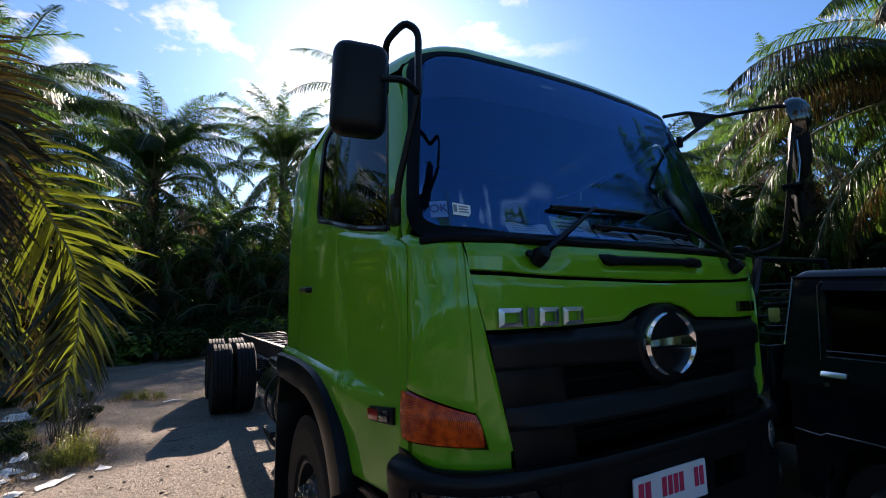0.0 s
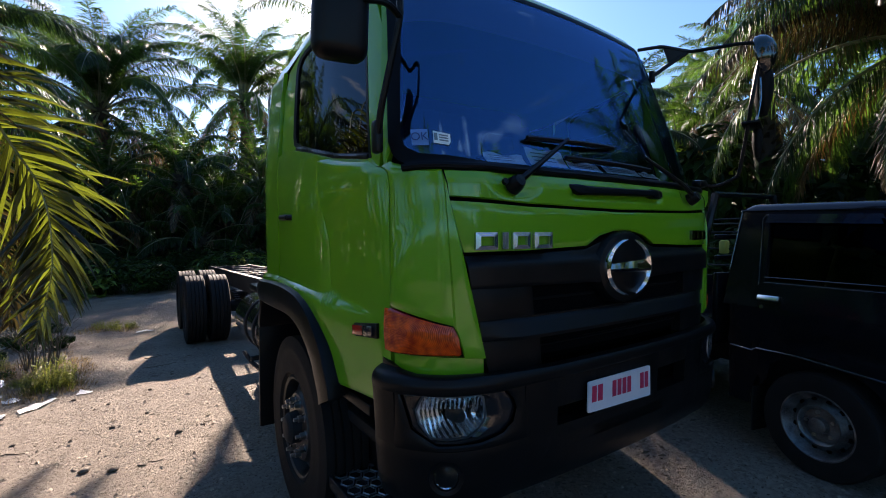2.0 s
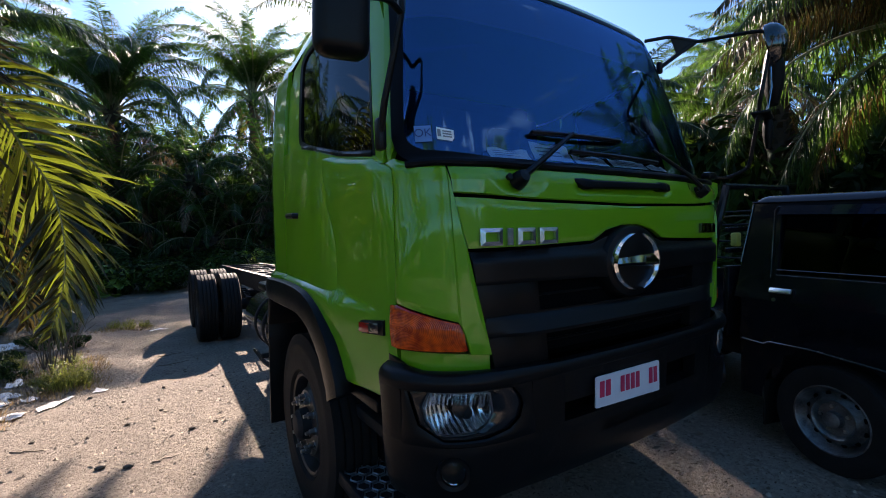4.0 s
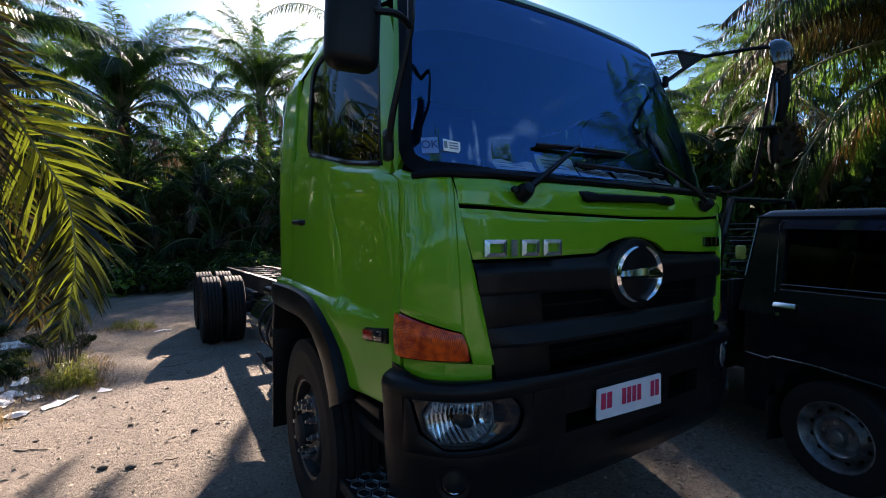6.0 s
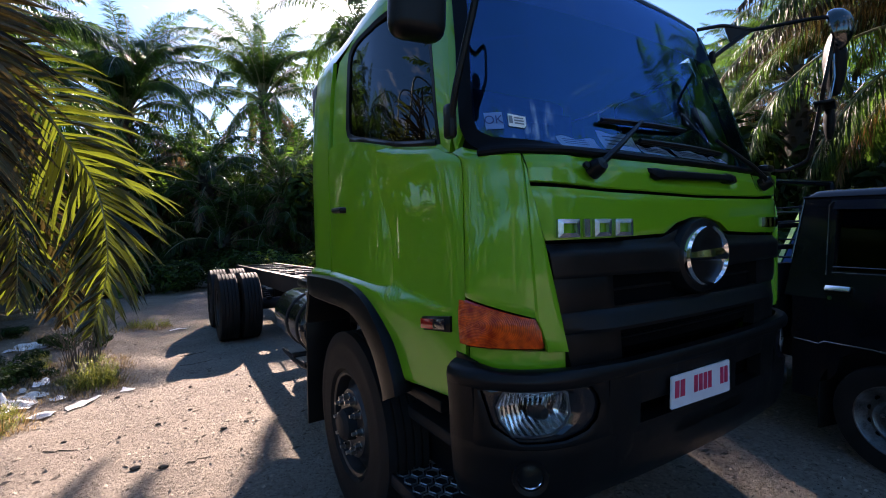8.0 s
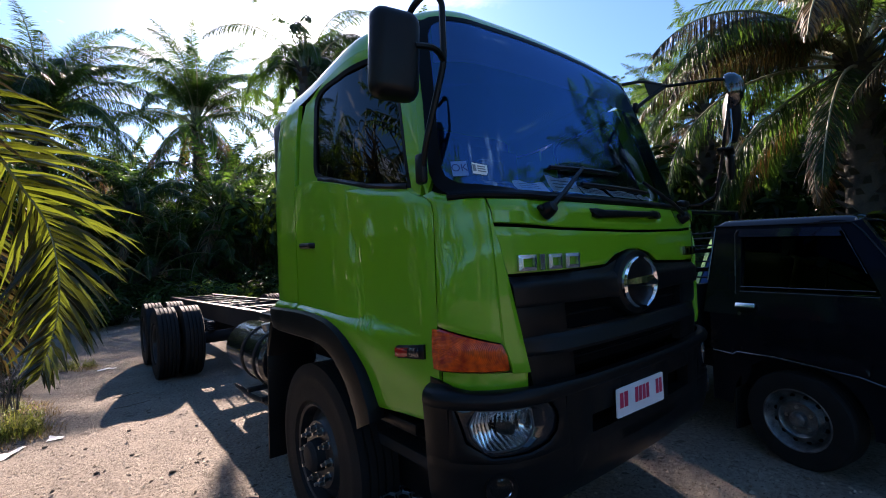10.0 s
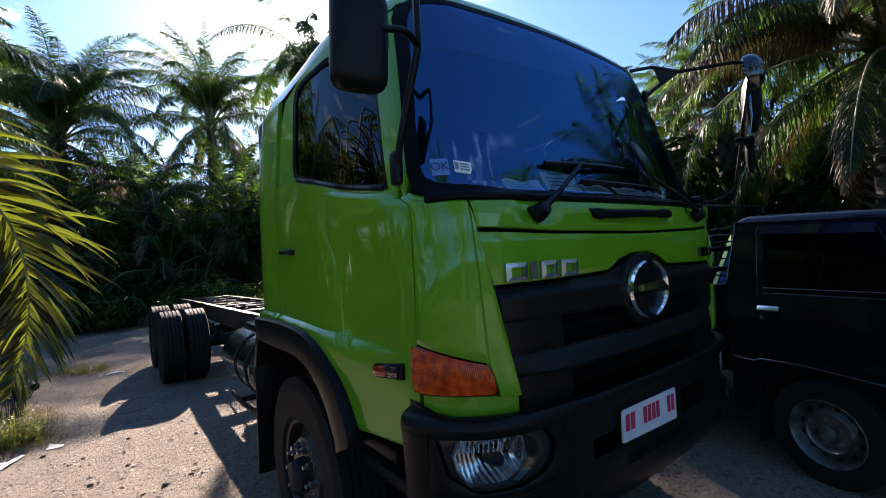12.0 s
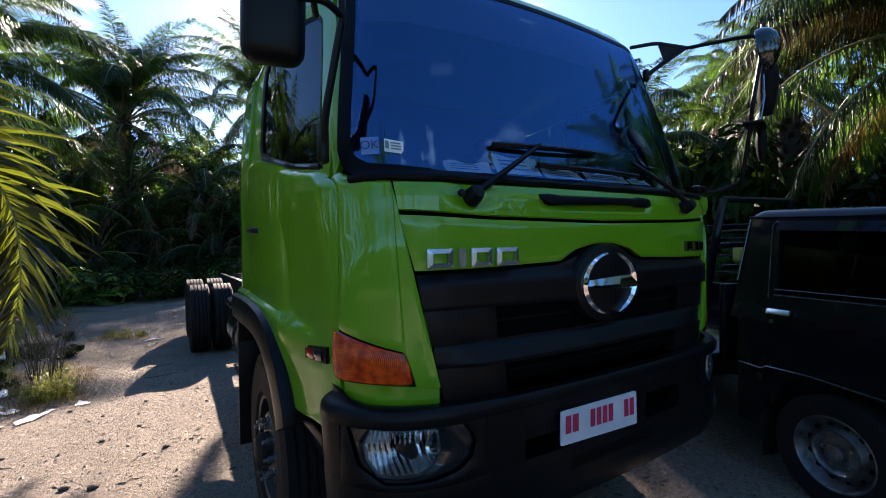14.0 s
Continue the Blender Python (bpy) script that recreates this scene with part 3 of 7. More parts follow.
def cab_side(mirrored):
    fl = flip if mirrored else (lambda p: p)
    sg = 1 if mirrored else -1
    g = Geo()
    us = sorted({a[0] for a in ARCH[1:-1]} | {a[0] for a in SILL[1:-1]} | {-1.3, -1.4}, reverse=True)
    cols = [(-1.127, .915, -1.124, 1.797)] + [(u, at_u(ARCH, u), u, at_u(SILL, u)) for u in us] + [(-2.205, 1.29, -2.205, 1.98)]
    panel(g, fl(cols), door_relief, nv=90, step=.03)
    door = part("door", g, GREEN, truck)
    g = Geo()
    ring(g, fl(DOOR_TOP), fl(WINDOW), .0, -.006, nr=4, n=120)
    part("window_frame", g, GREEN, door)
    g = Geo()
    inner = rounded(WINDOW, .06, 3)
    cu, cz = -1.56, 2.18
    seal_in = [(lerp(u, cu, .045), lerp(z, cz, .06)) for u, z in WINDOW]
    ring(g, fl([(lerp(u, cu, -.012), lerp(z, cz, -.015)) for u, z in WINDOW]), fl(seal_in), -.004, -.008, .02, 2, 120)
    part("window_seal", g, BLACK_MATTE, door)
    g = Geo()
    cols = [(u, at_u(SILL, u) + .012, u, 2.553) for u in (-1.16, -1.25, -1.4, -1.5, -1.65, -1.75, -1.85, -1.93, -2.045)]
    sheet(g, fl([cols[0], cols[3], cols[5], cols[6], cols[8]]), -.014, 2, 2.0)
    pane("window_pane", g, SIDE_GLASS, door, (sg, 0, 0), "dark tinted side window")
    # sill strip under the glass
    g = Geo()
    for a, b in zip(SILL[1:4], SILL[2:5]):
        panel(g, fl([(a[0], a[1] + .004, a[0], a[1] + .024), (b[0], b[1] + .004, b[0], b[1] + .024)]), .006, .014, nv=2)
    part("sill_strip", g, DARK_PLASTIC, door)
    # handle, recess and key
    # proud plate, no hollow: the recess's shade is put into its colour
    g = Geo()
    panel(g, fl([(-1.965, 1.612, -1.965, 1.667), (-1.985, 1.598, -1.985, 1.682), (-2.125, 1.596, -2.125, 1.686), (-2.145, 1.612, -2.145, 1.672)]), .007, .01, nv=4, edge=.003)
    h = part("handle_recess", g, RECESS_SHADE, door, "near-black plate with the handle recess's shade in its colour")
    g = Geo()
    g.tube([skin(sg * 1.99, 1.642, .012), skin(sg * 2.0, 1.643, .032), skin(sg * 2.10, 1.646, .034), skin(sg * 2.115, 1.646, .012)], .015, 10)
    part("door_handle", g, DARK_PLASTIC, door, "black door handle")
    g = Geo()
    p = Vector(skin(sg * 2.06, 1.565, .0))
    g.rod(p, p + Vector((sg * .008, 0, 0)), .011, 14)
    part("key_lock", g, NUT_STEEL, door)
    # rear quarter of the cab with its stamped groove
    g = Geo()
    panel(g, fl([(-2.215, 1.29, -2.215, 2.56), (-2.30, 1.285, -2.30, 2.56), (-2.45, 1.28, -2.45, 2.56), (-2.56, 1.28, -2.56, 2.56)]), lambda u, z: door_relief(u, z) - .018 * smooth(1 - abs(abs(u) - 2.34) / .055) * smooth((z - 1.95) / .05) * smooth((2.46 - z) / .05), nv=110, step=.02)
    part("quarter_panel", g, GREEN, truck)
    # corner panel round the indicator lamp
    lamp = [(-1.118, 1.121), (-1.118, 1.286), (-.872, 1.219), (-.845, 1.121)]
    g = Geo()

    def bulge(u, z):
        r = math.hypot((abs(u) - .90) / .22, (z - 1.28) / .36)
        return .016 * smooth((1.15 - r) / .35) + .004
    panel(g, fl([(-1.116, 1.292, -1.117, 1.80), (-1.06, 1.277, -1.06, 1.815), (-1.0, 1.261, -1.0, 1.785), (-.935, 1.243, -.935, 1.78), (-.876, 1.227, -.903, 1.782)]), bulge, nv=30, step=.025)
    panel(g, fl([(-.876, 1.227, -.903, 1.782), (-.866, 1.206, -.902, 1.77), (-.838, 1.112, -.899, 1.755), (-.762, 1.106, -.897, 1.735)]), bulge, nv=30, step=.025)
    panel(g, fl([(-1.112, 1.030, -1.112, 1.114), (-.95, 1.030, -.95, 1.114), (-.757, 1.030, -.757, 1.106)]), -.010, .03, nv=3, edge=.001)
    part("corner_panel", g, GREEN, truck)
    g = Geo()
    ring(g, fl(rounded(lamp, .015, 2)), fl(rounded([(lerp(u, -1.0, .05), lerp(z, 1.18, .07)) for u, z in lamp], .015, 2)), .012, .018, .03, 1, 60)
    housing = part("indicator_lamp", g, RED, truck, "orange indicator lamp")
    g = Geo()
    rows = []
    for i in range(27):
        t = i / 26
        u = lerp(-1.112, -.857, t)
        ztop = lerp(1.280, 1.222, min(1, t / .93)) if t < .93 else lerp(1.222, 1.18, (t - .93) / .07)
        rows.append([skin(-sg * u, lerp(1.127, ztop, k / 14), .016 + .0012 * math.sin(i * 2.4) * (1 if 3 < k < 13 else .2) + .006 * math.sin(math.pi * k / 14)) for k in range(15)])
    g.grid(rows, [[Vector(p) + Vector((0, .03, 0)) for p in r] for r in rows])
    part("lens", g, ORANGE, housing)
    # side marker
    g = Geo()
    panel(g, fl([(-1.185, 1.158, -1.185, 1.215), (-1.27, 1.152, -1.27, 1.205), (-1.355, 1.143, -1.355, 1.197)]), .024, .03, nv=4, edge=.012)
    mk = part("side_marker", g, DARK_PLASTIC, truck)
    g = Geo()
    panel(g, fl([(-1.268, 1.160, -1.268, 1.197), (-1.345, 1.153, -1.345, 1.190)]), .030, .012, nv=3)
    part("marker_lens", g, RED, mk, "red side marker lens")
    g = Geo()
    panel(g, fl([(-1.203, 1.166, -1.203, 1.204), (-1.262, 1.160, -1.262, 1.198)]), .029, .012, nv=3)
    part("marker_lens", g, VISOR, mk, "smoky dark marker lens")


cab_side(False)
cab_side(True)

# inner shell that closes the gaps, roof, rear wall, floor
g = Geo()
us = [(-2.55 + 5.1 * i / 120) for i in range(121)]
zs = [1.07, 1.3, 1.5, 1.65, 1.76]
g.grid([[skin(u, z, -.034) for z in zs] for u in us if abs(u) < 1.13])
g.grid([[skin(u, z, -.034) for z in [.93] + zs] for u in us if 1.11 < -u < 1.50])
g.grid([[skin(u, z, -.034) for z in [.93] + zs] for u in us if 1.11 < u < 1.50])
for sg in (-1, 1):
    g.grid([[skin(u, z, -.034) for z in (1.31, 1.5, 1.65, 1.78)] for u in us if 1.45 < u * sg < 2.5])
g.rbox((0, .95, 1.02), (1.9, 1.3, .06), .01)
g.rbox((0, .55, .9), (1.95, .5, .2), .02)
# shell coloured as the shade behind seams and grille slots
part("cab_shell", g, SHADE_BLACK, truck)
g = Geo()
ZTOP = SK_Z + SK_H
edge = max(PLEN) - .001
ur = [-edge + 2 * edge * i / 260 for i in range(261)]
rows = [[skin(u, lerp((2.644 - .014 * smooth((abs(u) - .5) / .5)) if abs(u) < 1.02 else 2.605 if abs(u) < 1.07 else 2.578, ZTOP, 1 - (1 - k / 7) ** 1.6)) for k in range(8)] for u in ur]
for r in rows:
    x, y, z = r[-1]
    for k in range(1, 7):
        f = 1 - k / 6
        r.append((x * f, .95 + (y - .95) * f, z + .02 * (1 - f * f) - (z - 2.66) * (1 - f)))
g.grid(rows)
g.grid([[Vector(p).lerp(Vector(q), i / 12) for p, q in zip(rows[-1], rows[0])] for i in range(13)])
g.grid([[skin(u, z) for z in (1.29, 1.6, 2.0, 2.4, 2.58)] for u in ur if abs(u) > 2.5 and u < 0])
g.grid([[skin(u, z) for z in (1.29, 1.6, 2.0, 2.4, 2.58)] for u in ur if abs(u) > 2.5 and u > 0])
part("roof", g, GREEN, truck)
g = Geo()
g.grid([[skin(u, z, -.03) for z in (1.3, 2.0, 2.6)] for u in us if abs(u) > 2.45], None)
g.rbox((0, 1.66, 1.95), (2.0, .03, 1.3), .01)
part("rear_wall", g, DARK_PLASTIC, truck)

# windshield: black surround, glass, lower seal
WS_OUT = [(-1.052, 1.89), (-1.040, 1.835), (-1.0, 1.795), (-.68, 1.782), (0, 1.778), (.68, 1.782), (1.0, 1.795), (1.040, 1.835), (1.052, 1.89),
          (1.038, 2.2), (1.036, 2.55), (1.015, 2.608), (.95, 2.636), (0, 2.650), (-.95, 2.636), (-1.015, 2.608), (-1.036, 2.55), (-1.038, 2.2)]
WS_IN = [(-1.0, 1.91), (-.988, 1.865), (-.94, 1.838), (-.68, 1.816), (0, 1.814), (.68, 1.816), (.94, 1.838), (.988, 1.865), (1.0, 1.91),
         (.985, 2.2), (.972, 2.54), (.945, 2.592), (.89, 2.612), (0, 2.626), (-.89, 2.612), (-.945, 2.592), (-.972, 2.54), (-.985, 2.2)]
g = Geo()
ring(g, WS_OUT, WS_IN, .008, .004, .03, 3, 260)
part("windshield_surround", g, BLACK_MATTE, truck)
g = Geo()
cols = []
for i in range(81):
    u = -1.006 + 2.012 * i / 80
    e = max(0, (abs(u) - .90) / .106)
    c = 1 - math.sqrt(max(0, 1 - e * e))
    cols.append((u, 1.808 + .08 * c, u * .975, 2.634 - .09 * c))
sheet(g, cols, .002, nv=36, step=.03)
ws = pane("windshield", g, WINDSHIELD, truck, (0, -1, .3), "large curved windshield reflecting the sky")
g = Geo()
sheet(g, [(lerp(-.968, .968, i / 40), 2.385 + .02 * math.cos(lerp(-1.2, 1.2, i / 40)), lerp(-.945, .945, i / 40), 2.61) for i in range(41)], -.006, 6, .1)
part("sun_strip", g, material("tinted_film", (.055, .085, .13), .6, var=.15, scale=3, fine=60, bump=.02, spec=.1), ws, "hazy blue tinted strip along the glass's top")
g = Geo()
g.tube([skin(-1.03 + 2.06 * i / 60, 1.782 - .002 * math.cos(i), .012) for i in range(61)], .014, 8)
part("windshield_seal", g, BLACK_MATTE, truck)
for sg in (-1, 1):
    g = Geo()
    panel(g, [(sg * 1.030, 1.90, sg * 1.028, 2.60), (sg * 1.050, 1.86, sg * 1.044, 2.60), (sg * 1.085, 1.806, sg * 1.060, 2.585), (sg * 1.098, 1.806, sg * 1.066, 2.57)], .0, .03, nv=24, step=.012, edge=.004)
    part("pillar", g, GREEN, truck)

# flared corner behind the lid's far end
g = Geo()
g.prism([(.87, .085, 1.79), (.972, .095, 1.785), (.985, .100, 1.73), (.975, .108, 1.695), (.89, .104, 1.678)], (.02, .14, 0))
part("corner_flare", g, GREEN, truck)

# front lid
HOOD = [(-.885, 1.668), (-.56, 1.650), (0, 1.640), (.56, 1.650), (.885, 1.668)]
GTOP = [(-.836, 1.474), (-.56, 1.476), (-.245, 1.487), (-.165, 1.527), (-.06, 1.549), (.06, 1.549), (.165, 1.527), (.245, 1.487), (.56, 1.476), (.836, 1.474)]
g = Geo()


def lid_relief(u, z):
    dip = .020 * smooth((.34 - abs(u + .01)) / .05) * smooth(1 - abs(z - 1.708) / .034)
    seat = .014 * sum(smooth((.10 - math.hypot((u - q) * .8, (z - 1.735) * 1.5)) / .05) for q in (-.62, .62))
    roll = .006 * smooth((z - 1.735) / .03)
    return .008 - dip - seat - roll


panel(g, [(u, z + .006, u * 1.012, 1.768) for u, z in HOOD], lid_relief, nv=24, step=.02)
part("front_lid", g, GREEN, truck)
g = Geo()
panel(g, [(u, z + .006, (u if abs(u) < .8 else u * 1.056), at_u(HOOD, u) - .006) for u, z in GTOP], lambda u, z: .010 + .008 * smooth((1.50 - z) / .05), nv=10, step=.03)
part("front_panel", g, GREEN, truck)
g = Geo()
panel(g, [(-.350, 1.727, -.352, 1.741), (-.315, 1.708, -.325, 1.743), (-.285, 1.698, -.29, 1.743), (-.25, 1.702, -.25, 1.736), (.20, 1.713, .20, 1.742), (.225, 1.706, .215, 1.748), (.300, 1.706, .305, 1.748), (.322, 1.716, .325, 1.742)], lambda u, z: .012 + .012 * smooth((.3 - abs(u)) / .05), .05, nv=6, step=.02, edge=.006)
part("air_slot", g, BLACK_MATTE, truck, "black plastic bar over an air slot")

# wheel arch flares, front fenders and mud guards
def fender(sg):
    pts = [(-1.475, .865), (-1.485, .92), (-1.52, .995), (-1.558, 1.07), (-1.615, 1.14), (-1.685, 1.203), (-1.755, 1.242), (-1.835, 1.27), (-1.95, 1.288), (-2.07, 1.296), (-2.21, 1.298), (-2.40, 1.296), (-2.555, 1.292)]
    rows = []
    for u, z in along(pts, 44):
        a = Vector(skin(sg * -u, z, -.01))
        b = Vector(skin(sg * -u, z, .035))
        c = Vector(skin(sg * -u, z - .004, .068))
        mid = Vector((a.x, 1.28, .55))
        inw = (mid - a)
        inw.x = 0
        inw.normalize()
        o = Vector((sg * .012, 0, 0))
        rows.append([a + inw * .04, a - inw * .006, b - inw * .008, c, c + inw * .05 + o, c + inw * .115 + o * .6, c + inw * .13 - o, a + inw * .12 - Vector((sg * .06, 0, 0)), a + inw * .10 - Vector((sg * .3, 0, 0))])
    g = Geo()
    g.grid(rows)
    f = part("wheel_arch", g, DARK_PLASTIC, truck, "black plastic wheel arch")
    g = Geo()
    g.rbox((sg * 1.13, 1.72, 1.235), (.15, .22, .05), .02)
    g.rbox((sg * .98, 1.84, 1.10), (.32, .05, .30), .02, pose(0, 0, 0, 24))
    g.rbox((sg * .98, 1.93, .66), (.30, .02, .76), .008, pose(0, 0, 0, 3))
    part("mud_guard", g, DARK_PLASTIC, truck)
    g = Geo()
    g.rbox((sg * .84, .78, .66), (.02, .50, .46), .006)
    g.rbox((sg * .93, .68, .86), (.22, .56, .05), .01)
    part("step_side", g, DARK_PLASTIC, truck)
    # step with honeycomb tread
    g = Geo()
    g.rbox((sg * .93, .72, .395), (.26, .46, .03), .008)
    g.rbox((sg * 1.052, .72, .40), (.015, .46, .06), .005)
    g.rbox((sg * 1.05, .96, .52), (.02, .02, .26), .006)
    st = part("step", g, STEEL_DARK, truck)
    g = Geo()
    for i in range(5):
        for j in range(4):
            cx, cy = sg * (.835 + .055 * j), .535 + .08 * i + (.04 if j % 2 else 0)
            hexa = [(cx + .030 * math.cos(math.pi / 3 * k), cy + .036 * math.sin(math.pi / 3 * k), .415) for k in range(6)]
            g.tube(hexa, .0045, 5, True)
    part("step_tread", g, RIM_GREY, st)


fender(-1)
fender(1)

# grille
def left_edge(z):
    return lerp(.745, .836, (z - 1.05) / .42)


# backing sheet coloured as the shade seen through the grille slots
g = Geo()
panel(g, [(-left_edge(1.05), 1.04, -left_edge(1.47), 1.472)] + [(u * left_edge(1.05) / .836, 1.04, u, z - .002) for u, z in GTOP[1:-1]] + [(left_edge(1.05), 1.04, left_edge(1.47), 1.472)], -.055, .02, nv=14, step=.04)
grille = part("grille", g, RECESS_SHADE, truck, "black plastic radiator grille over a shade-black backing sheet")


def bar(u0, u1, z0, z1, o0, o1, name="grille_bar"):
    g = Geo()
    panel(g, [(lerp(u0, u1, i / 16), z0, lerp(u0, u1, i / 16) * (1 + .0), z1) for i in range(17)], lambda u, z: lerp(lerp(o0, o1, (z - z0) / (z1 - z0)), .006, smooth((abs(u) - .60) / .17)), .05, nv=6, edge=.01)
    part(name, g, DARK_PLASTIC, grille)


g = Geo()
panel(g, [(-.815, 1.352, -.832, 1.466), (-.56, 1.350, -.56, 1.468), (-.25, 1.345, -.25, 1.478), (-.14, 1.335, -.14, 1.51), (0, 1.33, 0, 1.53), (.14, 1.335, .14, 1.51), (.25, 1.345, .25, 1.478), (.56, 1.350, .56, 1.468), (.815, 1.352, .832, 1.466)], lambda u, z: .004 + .022 * smooth((1.462 - z) / .03), .05, nv=12)
part("grille_bar", g, DARK_PLASTIC, grille)
bar(-.776, .776, 1.160, 1.238, .056, .006)
for sg in (-1, 1):
    g = Geo()
    panel(g, [(sg * .535, 1.232, sg * .545, 1.356), (sg * .60, 1.235, sg * .60, 1.356), (sg * .70, 1.235, sg * .70, 1.356), (sg * .79, 1.235, sg * .812, 1.356)], .010, .05, nv=4)
    part("grille_end", g, DARK_PLASTIC, grille)
    g = Geo()
    panel(g, [(sg * .50, 1.045, sg * .51, 1.165), (sg * .58, 1.045, sg * .58, 1.165), (sg * .68, 1.045, sg * .68, 1.16), (sg * .745, 1.045, sg * .77, 1.16)], .012, .05, nv=4)
    part("grille_end", g, DARK_PLASTIC, grille)
    g = Geo()
    g.tube([skin(sg * lerp(.14, .535, i / 10), 1.292, -.030) for i in range(11)], .006, 6)
    part("slat", g, DARK_PLASTIC, grille)
g = Geo()
g.tube([skin(lerp(-.50, .50, i / 20), 1.112, -.026) for i in range(21)], .007, 6)
part("slat", g, DARK_PLASTIC, grille)

# round emblem: a plain chrome ring with a bar on a black boss
g = Geo()
g.lathe([(0, -.028), (.132, -.028), (.150, -.02), (.160, .0), (.163, .05), (0, .05)], (0, -.004, 1.397), (0, 1, 0), 56)
g.v = [(x * 1.26, y, z) for x, y, z in g.v]
boss = part("emblem", g, DARK_PLASTIC, truck, "round chrome emblem on a black boss")
for a0, a1 in ((100, 262), (-78, 80)):
    g = Geo()
    n = 30
    rows = []
    for i in range(n + 1):
        t = i / n
        a = radians(lerp(a0, a1, t))
        w = .006 + .019 * math.sin(math.pi * t) ** .7
        row = []
        for r, h in ((.122, 0), (.121, .010), (.121 - w * .5, .016), (.121 - w, .008), (.120 - w, 0)):
            row.append((r * 1.38 * math.cos(a), -.032 - h, 1.397 + r * math.sin(a) * 1.02))
        rows.append(row)
    g.grid(rows)
    part("emblem_arc", g, CHROME, boss)
g = Geo()
rows = []
for i in range(17):
    x = lerp(-.148, .148, i / 16)
    h = .016 + .014 * (i / 16)
    rows.append([(x, -.032, 1.397 - h), (x, -.046, 1.397 - h * .75), (x, -.049, 1.397 - h * .25), (x, -.036, 1.397 + h), (x, -.032, 1.397 + h)])
g.grid(rows)
part("emblem_bar", g, CHROME, boss)

# name badges as plain blocks


def badge(u0, u1, z0, z1, mat, name, w=.017):
    """A plain raised frame standing for a badge."""
    g = Geo()
    o = [(u0, z0), (u1, z0), (u1, z1), (u0, z1)]
    cu, cz = (u0 + u1) / 2, (z0 + z1) / 2
    if u1 - u0 > .04:
        ring(g, o, [(cu + (u - cu) * (1 - 2 * w / (u1 - u0)), cz + (z - cz) * (1 - 1.7 * w / (z1 - z0))) for u, z in o], .024, .029, .014, 1, 48)
    else:
        panel(g, [(u0, z0, u0, z1), (u1, z0, u1, z1)], .028, .014, nv=3)
    return part(name, g, mat, truck, "plain raised badge frame")


for u0, u1 in ((-.800, -.716), (-.694, -.668), (-.648, -.568), (-.548, -.458)):
    badge(u0, u1, 1.488, 1.549, SILVER, "badge_block")
for u0, u1 in ((.600, .648), (.656, .704), (.712, .760)):
    badge(u0, u1, 1.508, 1.556, SMOKED, "badge_block", .0085)

# bumper
g = Geo()
BUMP_U = [-1.172, -1.14, -1.10, -1.0, -.85, -.7, -.5, -.25, 0, .25, .5, .7, .85, 1.0, 1.10, 1.14, 1.172]


def bump_out(u, z):
    e = smooth((abs(u) - 1.12) / .09)
    prof = [(.58, .015), (.66, .040), (.78, .050), (.86, .052), (.97, .058), (1.03, .064), (1.055, .052), (1.075, .0)]
    o = prof[0][1]
    for (z0, o0), (z1, o1) in zip(prof, prof[1:]):
        if z >= z0:
            o = lerp(o0, o1, min(1, (z - z0) / (z1 - z0)))
    return o - .02 * e


def band(us, z0, z1, nv):
    panel(g, [(u, z0(u) if callable(z0) else z0, u, z1(u) if callable(z1) else z1) for u in us], bump_out, .05, nv=nv, edge=.004)


low = lambda u: .595 + .11 * smooth((.62 - abs(u)) / .12)
top = lambda u: 1.046 + .04 * smooth((abs(u) - 1.0) / .2) + .012 * smooth((abs(u) - .6) / .2)
band(BUMP_U, .998, top, 8)
band([u for u in BUMP_U if abs(u) >= .6], low, .812, 10)
band([-.62, -.56, -.50, -.46], low, 1.002, 12)
band([.46, .50, .56, .62], low, 1.002, 12)
band([-.47, -.25, 0, .25, .47], low, .80, 6)
band([-.25, 0, .2], .795, 1.002, 8)
band([-.25, -.47], .885, 1.002, 5)
band([.2, .47], .92, 1.002, 4)
bumper = part("bumper", g, DARK_PLASTIC, truck, "deep black plastic front bumper")
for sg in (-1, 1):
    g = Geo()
    # backing sheets carry the pockets' shade in their colour
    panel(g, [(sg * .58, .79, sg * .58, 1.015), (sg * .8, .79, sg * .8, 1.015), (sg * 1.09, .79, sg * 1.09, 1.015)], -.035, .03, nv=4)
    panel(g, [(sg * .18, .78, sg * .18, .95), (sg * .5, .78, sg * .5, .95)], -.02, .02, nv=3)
    part("bumper_recess", g, RECESS_SHADE, bumper)
    g = Geo()
    band([sg * 1.065, sg * 1.10, sg * 1.14, sg * 1.172], .808, 1.002, 6)
    part("bumper_corner", g, DARK_PLASTIC, bumper)


